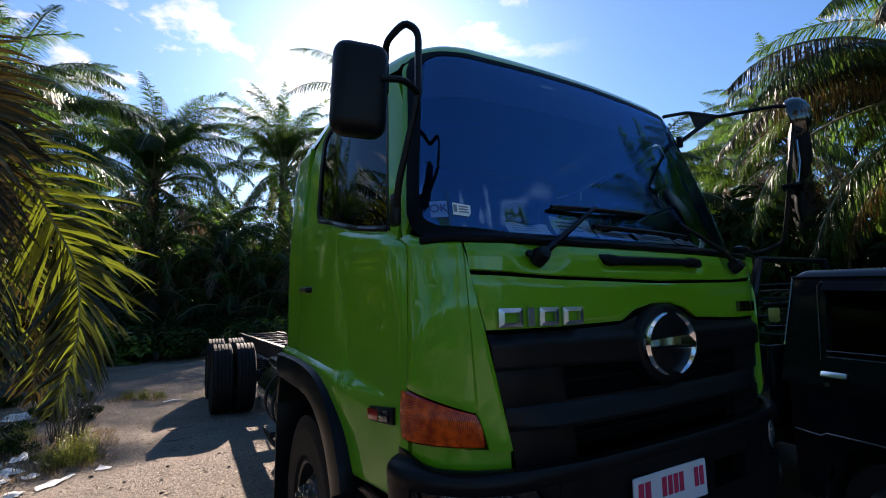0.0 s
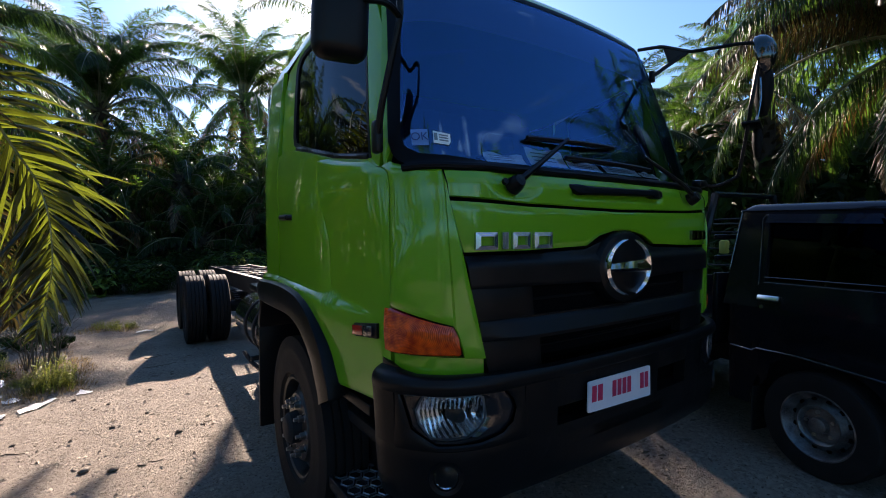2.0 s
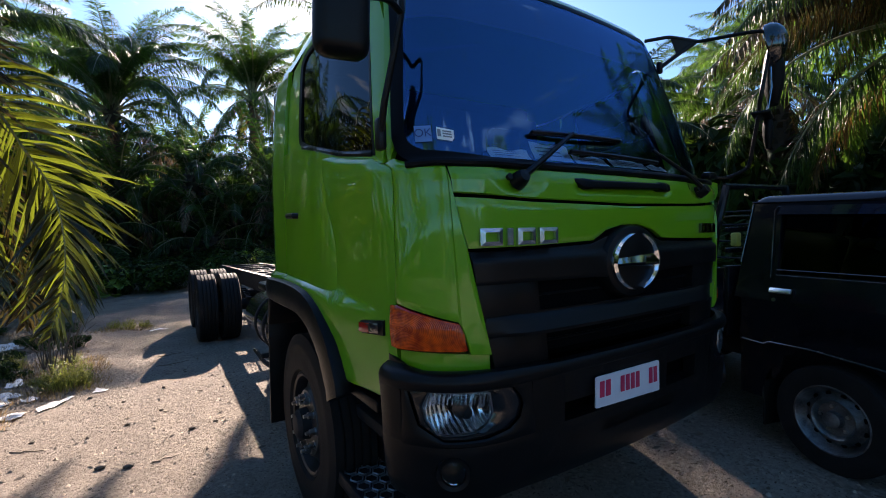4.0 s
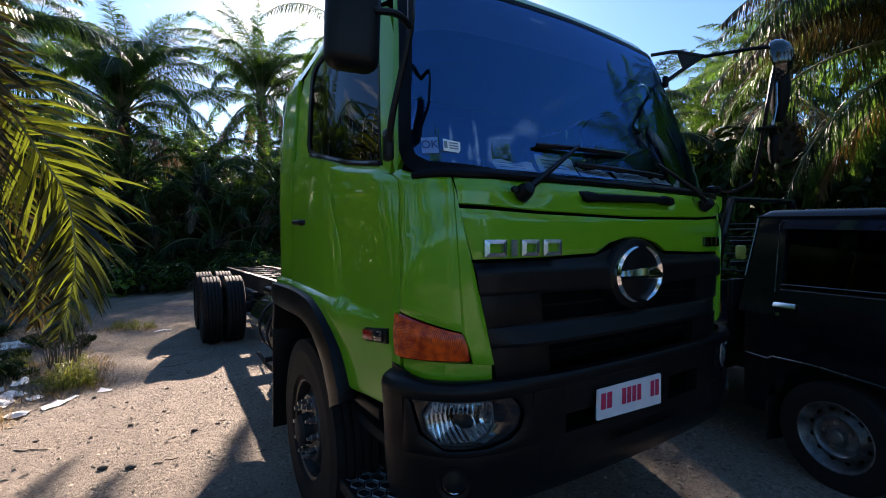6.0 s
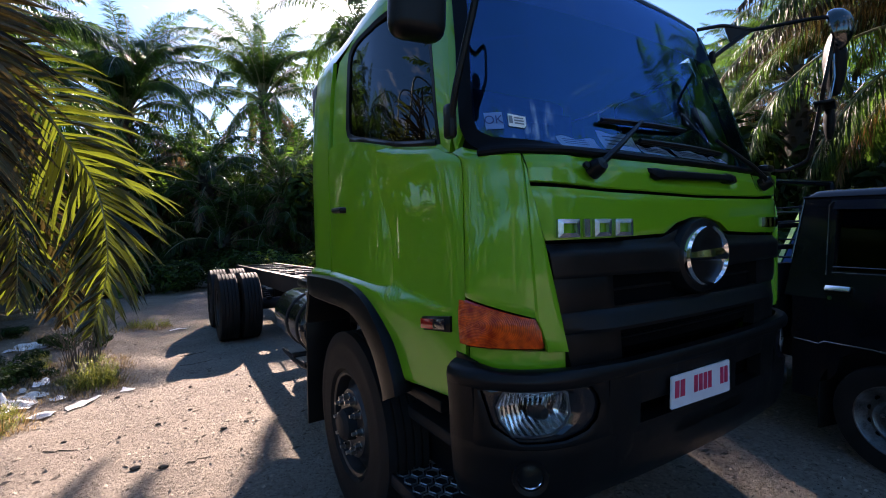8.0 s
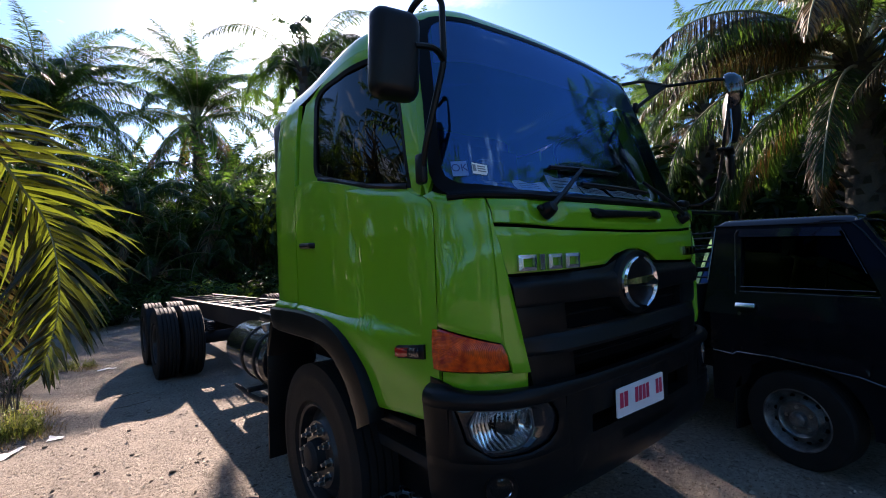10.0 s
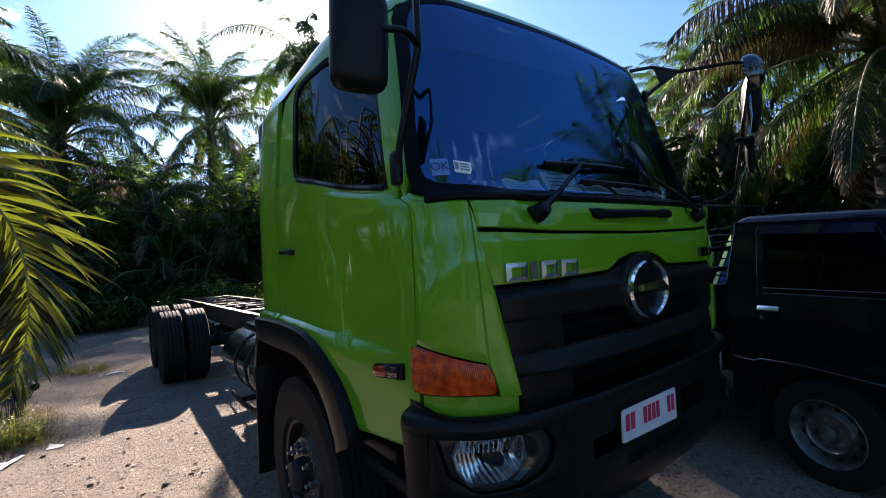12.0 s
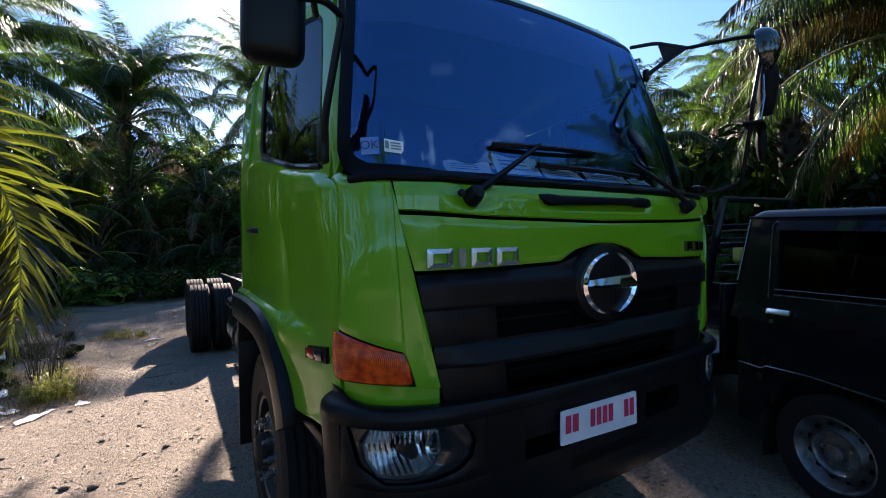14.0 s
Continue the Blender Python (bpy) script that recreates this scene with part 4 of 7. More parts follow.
def headlamp(sg):
    outl = [(-1.000, .935), (-.975, .992), (-.80, .988), (-.780, .975), (-.772, .905), (-.795, .868), (-.835, .844), (-.915, .838), (-.955, .842), (-.990, .892)]
    s = lambda u: -sg * u
    cu, cz = -.885, .917
    n = 48
    rim = along(outl + outl[:1], n + 1)
    rows = []
    for u, z in rim:
        row = []
        for k in range(8):
            f = 1 - k / 7.0
            row.append(skin(s(lerp(cu, u, max(f, .02))), lerp(cz, z, max(f, .02)), .028 - .075 * (1 - f * f)))
        rows.append(row)
    g = Geo()
    g.grid(rows)
    lamp = part("headlamp", g, REFLECTOR, truck, "clear headlamp with a ribbed reflector")
    g = Geo()
    ring(g, [(s(lerp(u, cu, -.03)), lerp(z, cz, -.04)) for u, z in outl], [(s(lerp(u, cu, .03)), lerp(z, cz, .04)) for u, z in outl], .030, .036, .03, 1, 60)
    part("lamp_rim", g, RIM_GREY, lamp)
    g = Geo()
    p = Vector(skin(s(-.865), .910, -.01))
    g.lathe([(0, -.035), (.018, -.03), (.026, -.01), (.028, .03), (0, .03)], p, (0, 1, 0), 20)
    part("bulb_shield", g, STEEL_DARK, lamp)
    g = Geo()
    for k in range(13):
        u = lerp(-.965, -.785, k / 12)
        g.tube([skin(s(u), .942, .014), skin(s(u), .962, .020), skin(s(u), .982, .022)], .0038, 5)
    part("lens_flute", g, CHROME, lamp)
    g = Geo()
    rows = []
    for u, z in rim:
        rows.append([skin(s(lerp(cu, u, f)), lerp(cz, z, f), .034 + .012 * (1 - f * f)) for f in (1, .7, .4, .02)])
    g.grid(rows)
    pane("lamp_lens", g, CLEAR, lamp, (0, -1, 0))
    # bumper skin and dark filler round the lamp
    hexa = [(-1.046, .990), (-.985, .999), (-.70, .990), (-.668, .955), (-.656, .92), (-.672, .875), (-.715, .845), (-.80, .826), (-.93, .824), (-1.012, .875)]
    rect = [(-1.068, 1.006), (-.985, 1.006), (-.70, 1.006), (-.598, 1.006), (-.598, .905), (-.598, .804), (-.715, .804), (-.80, .804), (-.93, .804), (-1.068, .804)]
    for nm, mt, a, b, o1, o2 in (("lamp_surround", DARK_PLASTIC, rect, hexa, .052, .046), ("lamp_filler", BLACK_PAINT, hexa, outl, .038, .024)):
        g = Geo()
        rows = []
        for (p0, q0), (p1, q1) in zip(zip(a, b), zip(a[1:] + a[:1], b[1:] + b[:1])):
            for i in range(8):
                p, q = (lerp(p0[0], p1[0], i / 8), lerp(p0[1], p1[1], i / 8)), (lerp(q0[0], q1[0], i / 8), lerp(q0[1], q1[1], i / 8))
                rows.append([skin(s(lerp(p[0], q[0], k / 4)), lerp(p[1], q[1], k / 4), (o1 if k else o1 - .004) if k < 3 else lerp(o1, o2, k - 3)) for k in range(5)])
        g.grid(rows + rows[:1])
        part(nm, g, mt, bumper)
    # fog lamp
    p = Vector(skin(s(-.905), .716, .045))
    nrm = (Vector(skin(s(-.905), .716, .2)) - p).normalized()
    g = Geo()
    g.lathe([(.062, -.01), (.058, .008), (.044, .004), (.040, -.02)], p, nrm, 28)
    fog = part("fog_lamp", g, DARK_PLASTIC, truck)
    g = Geo()
    e1 = Vector((0, 0, 1)).cross(nrm).normalized()
    e2 = nrm.cross(e1)
    rows = []
    for i in range(13):
        f = i / 12
        rows.append([p + (e1 * math.cos(a) + e2 * math.sin(a)) * .041 * f + nrm * (.002 * (k % 2) * f - .004 - .018 * (1 - f)) for k, a in enumerate([2 * math.pi * q / 24 for q in range(25)])])
    g.grid(rows)
    part("fog_reflector", g, CHROME, fog, "bright faceted reflector", angle=10)
    g = Geo()
    g.lathe([(.041, .0), (.02, .008), (0, .010)], p, nrm, 24)
    pane("fog_lens", g, CLEAR, fog, (0, -1, 0))


headlamp(-1)
headlamp(1)

# number plate with plain bars
tl, tr, bl, br = Vector((-.322, -.066, .960)), Vector((.110, -.062, .953)), Vector((-.324, -.064, .837)), Vector((.115, -.060, .818))


def on_plate(a, b, o=0.0):
    p = lerp(lerp(tl, tr, a), lerp(bl, br, a), b)
    return p + Vector((0, -o, 0))


g = Geo()
edge_pts = rounded([(0, 0), (1, 0), (1, 1), (0, 1)], .04, 4)
g.prism([on_plate(a, b, -.002) for a, b in edge_pts], (0, -.006, 0))
plate = part("number_plate", g, WHITE_PLATE, truck, "white number plate with red bars")
for a0, a1 in ((.05, .115), (.135, .205), (.355, .415), (.435, .495), (.515, .575), (.595, .655), (.815, .875), (.895, .955)):
    g = Geo()
    zz0 = .16
    g.prism([on_plate(a, b, .005) for a, b in ((a0, zz0), (a1, zz0), (a1, .68), (a0, .68))], (0, -.001, 0))
    part("plate_bar", g, RED_INK, plate)
g = Geo()
g.rbox((-.1, -.045, .93), (.2, .03, .05), .01)
part("plate_bracket", g, STEEL_DARK, plate)


# wipers
def wiper(pu, pz, eu, ez, b0, b1):
    g = Geo()
    p, e = Vector(skin(pu, pz, .03)), Vector(skin(eu, ez, .045))
    g.lathe([(0, .022), (.022, .020), (.030, .0), (.034, -.03), (0, -.03)], p, Vector((0, -1, .45)), 18)
    m = lerp(p, e, .35) + Vector((0, -.012, .004))
    g.tube([p, m, e], .014, 8, r2=.008)
    w = part("wiper", g, DARK_PLASTIC, truck)
    g = Geo()
    pts = [Vector(skin(lerp(b0[0], b1[0], t / 10), lerp(b0[1], b1[1], t / 10), .02 + .012 * math.sin(math.pi * t / 10))) for t in range(11)]
    g.tube(pts, .009, 6)
    g.tube([q + Vector((0, .012, -.006)) for q in pts], .005, 5)
    part("wiper_blade", g, DARK_PLASTIC, w)
    g = Geo()
    q = Vector(skin(pu - .05, pz + .0, .015))
    g.rod(q, q + Vector((0, -.012, .004)), .012, 10)
    part("washer_nozzle", g, DARK_PLASTIC, w)


wiper(-.63, 1.728, -.262, 1.940, (-.47, 1.930), (.09, 1.945))
wiper(.62, 1.728, .30, 1.915, (-.27, 1.865), (.36, 1.86))

# stickers on the glass, inside
g = Geo()
decal(g, [(-.960, 1.867), (-.899, 1.867), (-.899, 1.928), (-.960, 1.928)], .006, .001)
st = part("sticker", g, BLUE_PAPER, ws, "small blue inspection sticker")
fc = bpy.data.curves.new("sticker_text", "FONT")
fc.body, fc.size, fc.align_x, fc.align_y, fc.extrude = "OK", .045, "CENTER", "CENTER", .0004
fo = new("sticker_text_source", fc)
bpy.context.view_layer.update()
me = bpy.data.meshes.new_from_object(fo.evaluated_get(bpy.context.evaluated_depsgraph_get()))
bpy.data.objects.remove(fo)
org, ax = Vector(skin(-.9295, 1.899, .0085)), (Vector(skin(-.916, 1.899, .0085)) - Vector(skin(-.943, 1.899, .0085))).normalized()
upv = (Vector(skin(-.9295, 1.909, .0085)) - Vector(skin(-.9295, 1.889, .0085))).normalized()
nv_ = ax.cross(upv)
for q in me.vertices:
    q.co = org + ax * q.co.x + upv * q.co.y + nv_ * q.co.z
me.materials.append(NAVY_INK)
part("sticker_text", me, NAVY_INK, st)
g = Geo()
decal(g, [(-.882, 1.876), (-.828, 1.868), (-.820, 1.880), (-.818, 1.910), (-.880, 1.922)], .006, .001)
st2 = part("sticker", g, PAPER, ws, "small white paper sticker")
g = Geo()
for k in range(3):
    decal(g, [(-.860, 1.884 + .010 * k), (-.828, 1.880 + .010 * k), (-.828, 1.885 + .010 * k), (-.860, 1.889 + .010 * k)], .008, .0006)
decal(g, [(-.878, 1.886), (-.866, 1.885), (-.866, 1.912), (-.878, 1.914)], .008, .0006)
part("sticker_bar", g, GREY_INK, st2)

# dashboard, wheel, seats and papers inside
g = Geo()
rows = []
for i in range(25):
    u = lerp(-.95, .95, i / 24)
    x = skin(u, 1.80, -.05)[0]
    y = skin(u, 1.80, -.05)[1]
    rows.append([(x, y, 1.70), (x, y + .02, 1.785), (x, y + .12, 1.80), (x, y + .35, 1.80), (x, y + .42, 1.76), (x, y + .42, 1.2)])
g.grid(rows)
# dashboard, seats and steering wheel carry the cab's shade in their colour
part("dashboard", g, SHADE_BLACK, truck)
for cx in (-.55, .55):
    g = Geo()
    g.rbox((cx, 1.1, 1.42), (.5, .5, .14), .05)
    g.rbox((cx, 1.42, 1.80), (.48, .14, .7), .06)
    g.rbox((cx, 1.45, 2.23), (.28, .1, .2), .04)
    part("seat", g, SHADE_BLACK, truck)
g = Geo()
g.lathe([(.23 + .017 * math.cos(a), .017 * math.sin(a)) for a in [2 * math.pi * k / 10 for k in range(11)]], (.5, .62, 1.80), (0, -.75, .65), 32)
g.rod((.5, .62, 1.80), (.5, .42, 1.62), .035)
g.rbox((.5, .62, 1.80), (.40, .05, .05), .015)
part("steering_wheel", g, SHADE_BLACK, truck)
for k, (u0, u1, z0, z1) in enumerate(((-.66, -.46, 1.822, 1.866), (-.44, -.22, 1.826, 1.905), (-.20, .02, 1.824, 1.866), (.05, .34, 1.826, 1.870), (.36, .52, 1.828, 1.862))):
    g = Geo()
    g.grid([[skin(lerp(u0, u1, i / 8) + .012 * (j == 2), lerp(z0, z1 + .006 * math.sin(i * 1.1 + k), j / 2), -.02 - .035 * j / 2) for j in range(3)] for i in range(9)])
    pp = part("paper_sheet", g, PAPER, truck, "white printed sheet behind the windshield")
    g = Geo()
    for q in range(3):
        g.grid([[skin(lerp(u0, u1, .12 + .6 * i), lerp(z0, z1, .25 + .22 * q + .06 * j), -.015 - .035 * (.25 + .22 * q)) for j in (0, 1)] for i in (0, 1)])
    part("print_bar", g, GREY_INK, pp)


# mirrors and their arms
def tube_part(name, pts, r, mat=DARK_PLASTIC, parent=truck, seg=8):
    """A bent tube with softened bends."""
    pts = [Vector(p) for p in pts]
    out = [pts[0]]
    for a, b, c in zip(pts, pts[1:], pts[2:]):
        d1, d2 = min(.035, (a - b).length * .4), min(.035, (c - b).length * .4)
        s, e = b + (a - b).normalized() * d1, b + (c - b).normalized() * d2
        out += [(1 - t) ** 2 * s + 2 * t * (1 - t) * b + t * t * e for t in (0, .25, .5, .75, 1)]
    out.append(pts[-1])
    g = Geo()
    g.tube(out, r, seg)
    return part(name, g, mat, parent)


arm = tube_part("mirror_arm", [(-1.052, .262, 1.90), (-1.054, .232, 1.99), (-1.020, .150, 2.27), (-1.018, .150, 2.505), (-1.062, .168, 2.535), (-1.112, .215, 2.47), (-1.02, .43, 2.40)], .0125)
tube_part("arm_stay", [(-1.020, .150, 2.275), (-1.085, .118, 2.295), (-1.165, .130, 2.285)], .0115, parent=arm)
g = Geo()
g.rbox((-1.050, .275, 1.895), (.034, .05, .12), .014)
part("arm_foot", g, DARK_PLASTIC, arm)
g = Geo()
g.rbox((0, 0, 0), (.180, .098, .312), .047, None, 4)
mm = pose(-1.216, .185, 2.256, 3, 2, -14)
g.v = [tuple(mm @ Vector(p)) for p in g.v]
side_mirror = part("side_mirror", g, DARK_PLASTIC, truck, "black rounded side mirror")
g = Geo()
g.rbox((0, .047, 0), (.12, .006, .24), .003)
g.v = [tuple(mm @ Vector(p)) for p in g.v]
part("mirror_glass", g, MIRROR, side_mirror)

# the far side: bracket, arm, dome mirror, lower mirror
arm2 = tube_part("mirror_arm", [(.760, .400, 2.655), (.90, .33, 2.685), (1.02, .24, 2.645), (1.045, -.05, 2.60), (1.065, -.14, 2.575), (1.055, -.09, 2.25), (1.085, -.065, 2.14), (1.13, .00, 1.87), (1.10, .10, 1.82), (1.02, .16, 1.83)], .0105)
tube_part("arm_stay", [(.845, .36, 2.50), (.93, .31, 2.57), (1.02, .24, 2.645)], .013, parent=arm2)
g = Geo()
g.prism([(.90, .33, 2.69), (1.02, .235, 2.655), (.93, .31, 2.585)], (.008, -.012, 0))
part("arm_gusset", g, DARK_PLASTIC, arm2)
g = Geo()
g.rbox((.845, .362, 2.50), (.035, .03, .07), .01)
part("arm_bracket", g, DARK_PLASTIC, arm2)
g = Geo()
g.rbox((1.00, .155, 1.835), (.10, .06, .045), .02)
part("arm_foot", g, DARK_PLASTIC, arm2)
g = Geo()
dome_c, dome_n = Vector((1.085, -.135, 2.545)), Vector((.1, -.92, .30)).normalized()
g.lathe([(0, .066), (.03, .060), (.056, .040), (.073, .012), (.078, -.012), (.070, -.020), (0, -.012)], dome_c, dome_n, 36)
g.v = [tuple(dome_c + Vector((q.x, q.y, q.z * 1.45 - .025))) for q in (Vector(p) - dome_c for p in g.v)]
dome = part("convex_mirror", g, GLOSS_BLACK, truck, "glossy black dome of a round mirror")
g = Geo()
g.lathe([(.066, -.022), (.04, -.032), (0, -.036)], dome_c, dome_n, 28)
part("mirror_glass", g, MIRROR, dome)


def mirror_housing(c, w, h, label):
    """A slim housing, rounded at the top and narrower towards its foot."""
    g = Geo()
    rows = []
    for i in range(17):
        t = i / 16
        half = w * (math.sin(math.pi * min(1, .10 + .86 * t)) ** .55) * lerp(.72, 1.0, t)
        z = lerp(-h, h, t)
        rows.append([(half * math.cos(a), half * .55 * math.sin(a), z) for a in [2 * math.pi * k / 20 for k in range(21)]])
    g.grid(rows)
    g.add(rows[0][:-1], [tuple(range(20))])
    g.add(rows[-1][:-1], [tuple(range(20))])
    m = pose(*c, 0, 0, 20)
    g.v = [tuple(m @ Vector(p)) for p in g.v]
    return part("side_mirror", g, MATTE_BLACK, truck, label)


mirror_housing((1.25, -.075, 2.39), .110, .165, "slim black rounded side mirror")
g = Geo()
g.tube([(1.135, -.085, 2.16), (1.155, -.10, 2.30), (1.150, -.10, 2.42)], .007, 8)
part("mirror_clamp", g, SMOKED, arm2)
g = Geo()
g.rbox((1.125, -.07, 2.15), (.15, .09, .018), .008, pose(0, 0, 0, 0, 6, 14))
part("mirror_clamp", g, DARK_PLASTIC, arm2)
mirror_housing((1.205, -.065, 2.07), .056, .095, "small black lower mirror")


# wheels
def wheel(c, sg, r, w, front):
    """sg: the way the outer face looks along x."""
    ax = (sg, 0, 0)
    h = w / 2
    g = Geo()
    prof = [(r * .56, -h * .75), (r * .60, -h * .95), (r * .74, -h * 1.0), (r * .90, -h * .97), (r * .975, -h * .88)]
    n = 5
    for k in range(n):
        a0, a1 = lerp(-h * .86, h * .86, k / n), lerp(-h * .86, h * .86, (k + 1) / n)
        prof += [(r, a0 + .004), (r, a1 - .010), (r - .014, a1 - .008), (r - .014, a1 + .001)] if k < n - 1 else [(r, a0 + .004), (r, a1)]
    prof += [(r * .975, h * .88), (r * .90, h * .97), (r * .85, h * .985), (r * .84, h * .97), (r * .74, h * 1.0), (r * .60, h * .95), (r * .56, h * .75)]
    g.lathe(prof, c, ax, 56)
    rim = Geo()
    d = .0 if front else -.13
    if front:
        rim.lathe([(r * .57, -h * .7), (r * .57, h * .80), (r * .545, h * .86), (r * .52, h * .80), (r * .50, h * .3), (r * .42, h * .42), (r * .36, h * .75), (r * .20, h * .78), (r * .17, h * .78), (0, h * .78)], c, ax, 40)
    else:
        rim.lathe([(r * .57, -h * .7), (r * .57, h * .80), (r * .545, h * .86), (r * .52, h * .80), (r * .50, 0), (r * .44, -h * .5), (0, -h * .5)], c, ax, 40)
    wh = part("wheel", rim, RIM_BLACK, truck)
    part("tyre", g, RUBBER, wh, "ribbed black truck tyre")
    if front:
        hub = Geo()
        hub.lathe([(r * .18, h * .7), (r * .165, h * 1.15), (r * .13, h * 1.3), (r * .11, h * 1.33), (0, h * 1.34)], c, ax, 24)
        part("hub", hub, STEEL_DARK, wh)
        for k in range(10):
            a = 2 * math.pi * k / 10
            q = Vector(c) + Vector((sg * h * .74, math.cos(a) * r * .285, math.sin(a) * r * .285))
            nut = Geo()
            nut.lathe([(.026, 0), (.026, .006), (.019, .008), (.019, .035), (.011, .036), (.010, .058), (0, .058)], q, ax, 6)
            part("wheel_nut", nut, NUT_STEEL, wh)


wheel((-.965, 1.30, .495), -1, .495, .25, True)
wheel((.965, 1.30, .495), 1, .495, .25, True)
for sg in (-1, 1):
    for ax_y in (6.45, 7.75):
        wheel((sg * 1.125, ax_y, .50), sg, .50, .275, False)
        wheel((sg * .815, ax_y, .50), sg, .50, .275, False)

# chassis
for sg in (-1, 1):
    g = Geo()
    rail = [(.455, .76), (.455, 1.01), (.38, 1.01), (.38, 1.0), (.445, .99), (.445, .78), (.38, .77), (.38, .76)]
    g.prism([(sg * x, 1.2, z) for x, z in rail], (0, 3.2, 0))
    g.prism([(sg * x, 4.39, z) for x, z in rail], (0, 6.3, -.09))
    part("frame_rail", g, STEEL_DARK, truck, "black steel frame rail")
for y in (2.0, 2.9, 3.8, 4.7, 5.6, 6.45, 7.1, 7.75, 8.6, 9.5, 10.55):
    drop = .09 * max(0, y - 4.39) / 6.3
    g = Geo()
    g.rbox((0, y, .955 - drop), (.78, .075, .07), .008)
    g.rbox((0, y, .85 - drop), (.78, .02, .16), .006)
    part("cross_member", g, STEEL_DARK, truck)
g = Geo()
for x in (-.10, .06, .13):
    g.tube([(x, 1.8, 1.0), (x + .02, 3.2, .97), (x - .03, 5.0, .96), (x, 6.3, .93), (x + .01, 8.8, .92)], .014, 6)
part("brake_line", g, DARK_PLASTIC, truck)
g = Geo()
g.rod((0, 2.3, .66), (0, 6.3, .60), .055, 14)
part("drive_shaft", g, STEEL_DARK, truck)
g = Geo()
for ax_y in (6.45, 7.75):
    g = Geo()
    g.rod((-.95, ax_y, .50), (.95, ax_y, .50), .09, 16)
    g.lathe([(0, -.2), (.1, -.19), (.22, -.08), (.24, 0), (.22, .08), (.1, .19), (0, .2)], (0, ax_y - .03, .51), (1, .0, 0), 24)
    part("rear_axle", g, STEEL_DARK, truck)
g = Geo()
g.rod((-.95, 1.30, .49), (.95, 1.30, .49), .06, 14)
part("front_axle", g, STEEL_DARK, truck)
for sg in (-1, 1):
    g = Geo()
    for k in range(6):
        g.rbox((sg * .52, 7.10, .60 + .02 * k), (.08, 1.5 - .2 * k, .016), .004)
    part("leaf_spring", g, STEEL_DARK, truck)
# engine block and clutter under the cab
g = Geo()
g.rbox((0, 1.3, .85), (.72, 1.3, .5), .05)
g.rbox((.1, 2.2, .80), (.5, .6, .4), .08)
part("engine", g, STEEL_DARK, truck)
# unseen trays, added to keep sunlight off the ground under the bumper
g = Geo()
g.rbox((0, 1.25, .50), (1.36, 2.0, .05), .015)
g.rbox((0, .62, .68), (1.9, .5, .06), .015)
part("sun_block_tray", g, STEEL_DARK, truck)
# unseen gearbox shape, added to block sun falling between the rails
g = Geo()
g.lathe([(0, 0), (.20, .0), (.26, .08), (.28, .35), (.22, .55), (.17, .95), (.10, 1.2), (0, 1.22)], (0, 2.35, .80), (0, 1, 0), 24)
g.rbox((0, 2.75, .90), (.5, .6, .16), .05)
part("sun_block_gearbox", g, STEEL_DARK, truck)
# unseen rods and brackets, added over the axles to block sun
g = Geo()
for ax_y in (6.45, 7.75):
    g.rbox((0, ax_y, .80), (.42, .40, .14), .04)
    for x in (-.22, .22):
        g.rod((x, ax_y, .70), (x * .6, 7.10, .74), .035, 10)
g.rbox((0, 7.10, .80), (.86, .34, .22), .04)
part("sun_block_rods", g, STEEL_DARK, truck)
# fuel tank with straps
g = Geo()
g.lathe([(0, .012), (.10, .006), (.17, 0), (.205, .012), (.225, .04), (.225, .94), (.205, .965), (.17, .98), (0, .97)], (-.84, 2.30, .825), (0, 1, 0), 40)
tank = part("fuel_tank", g, BLACK_PAINT, truck, "glossy black cylindrical fuel tank")
for y in (2.45, 2.76):
    g = Geo()
    g.lathe([(.226, -.022), (.234, -.019), (.234, .019), (.226, .022)], (-.84, y, .825), (0, 1, 0), 40)
    g.rbox((-.64, y, .63), (.34, .05, .03), .008)
    part("tank_strap", g, STEEL_DARK, tank)
g = Geo()
g.rod((-.90, 2.60, 1.035), (-.91, 2.60, 1.085), .04, 18)
g.tube([(-.80, 2.4, 1.055), (-.80, 2.46, 1.085), (-.76, 2.8, 1.085), (-.70, 3.1, 1.05)], .009, 6)
part("tank_cap", g, RIM_GREY, tank)
g = Geo()
g.rbox((-.98, 2.16, .90), (.09, .06, .06), .015)
g.tube([(-.98, 2.15, .90), (-1.02, 2.06, .95), (-1.00, 1.98, 1.0), (-.90, 1.95, 1.05)], .016, 8)
g.rod((-.96, 2.18, .87), (-.96, 2.31, .86), .028, 12)
g.rod((-.86, 2.2, .95), (-.86, 2.31, .95), .02, 10)
part("tank_valve", g, RIM_GREY, tank)
g = Geo()
g.rbox((-.86, 2.75, .545), (.34, .05, .035), .008)
g.rbox((-.86, 2.40, .545), (.34, .05, .035), .008)
g.tube([(-1.00, 2.30, .53), (-1.02, 2.7, .51), (-1.00, 3.2, .50)], .018, 6)
part("side_guard", g, STEEL_DARK, truck)
# unseen cross tanks and box, added to fill sunlit gaps in the chassis
g = Geo()
g.rod((-.40, 3.95, .80), (.40, 3.95, .80), .14, 18)
g.rod((-.40, 4.35, .80), (.40, 4.35, .80), .14, 18)
g.rbox((.05, 4.95, .84), (.62, .36, .16), .03)
part("air_tank", g, STEEL_DARK, truck)
g = Geo()
g.rod((.66, 2.6, .72), (.66, 3.9, .72), .16, 18)
part("air_tank", g, STEEL_DARK, truck)
# air duct up the back of the cab
g = Geo()
g.rbox((-.96, 1.80, 1.85), (.20, .17, 1.25), .04)
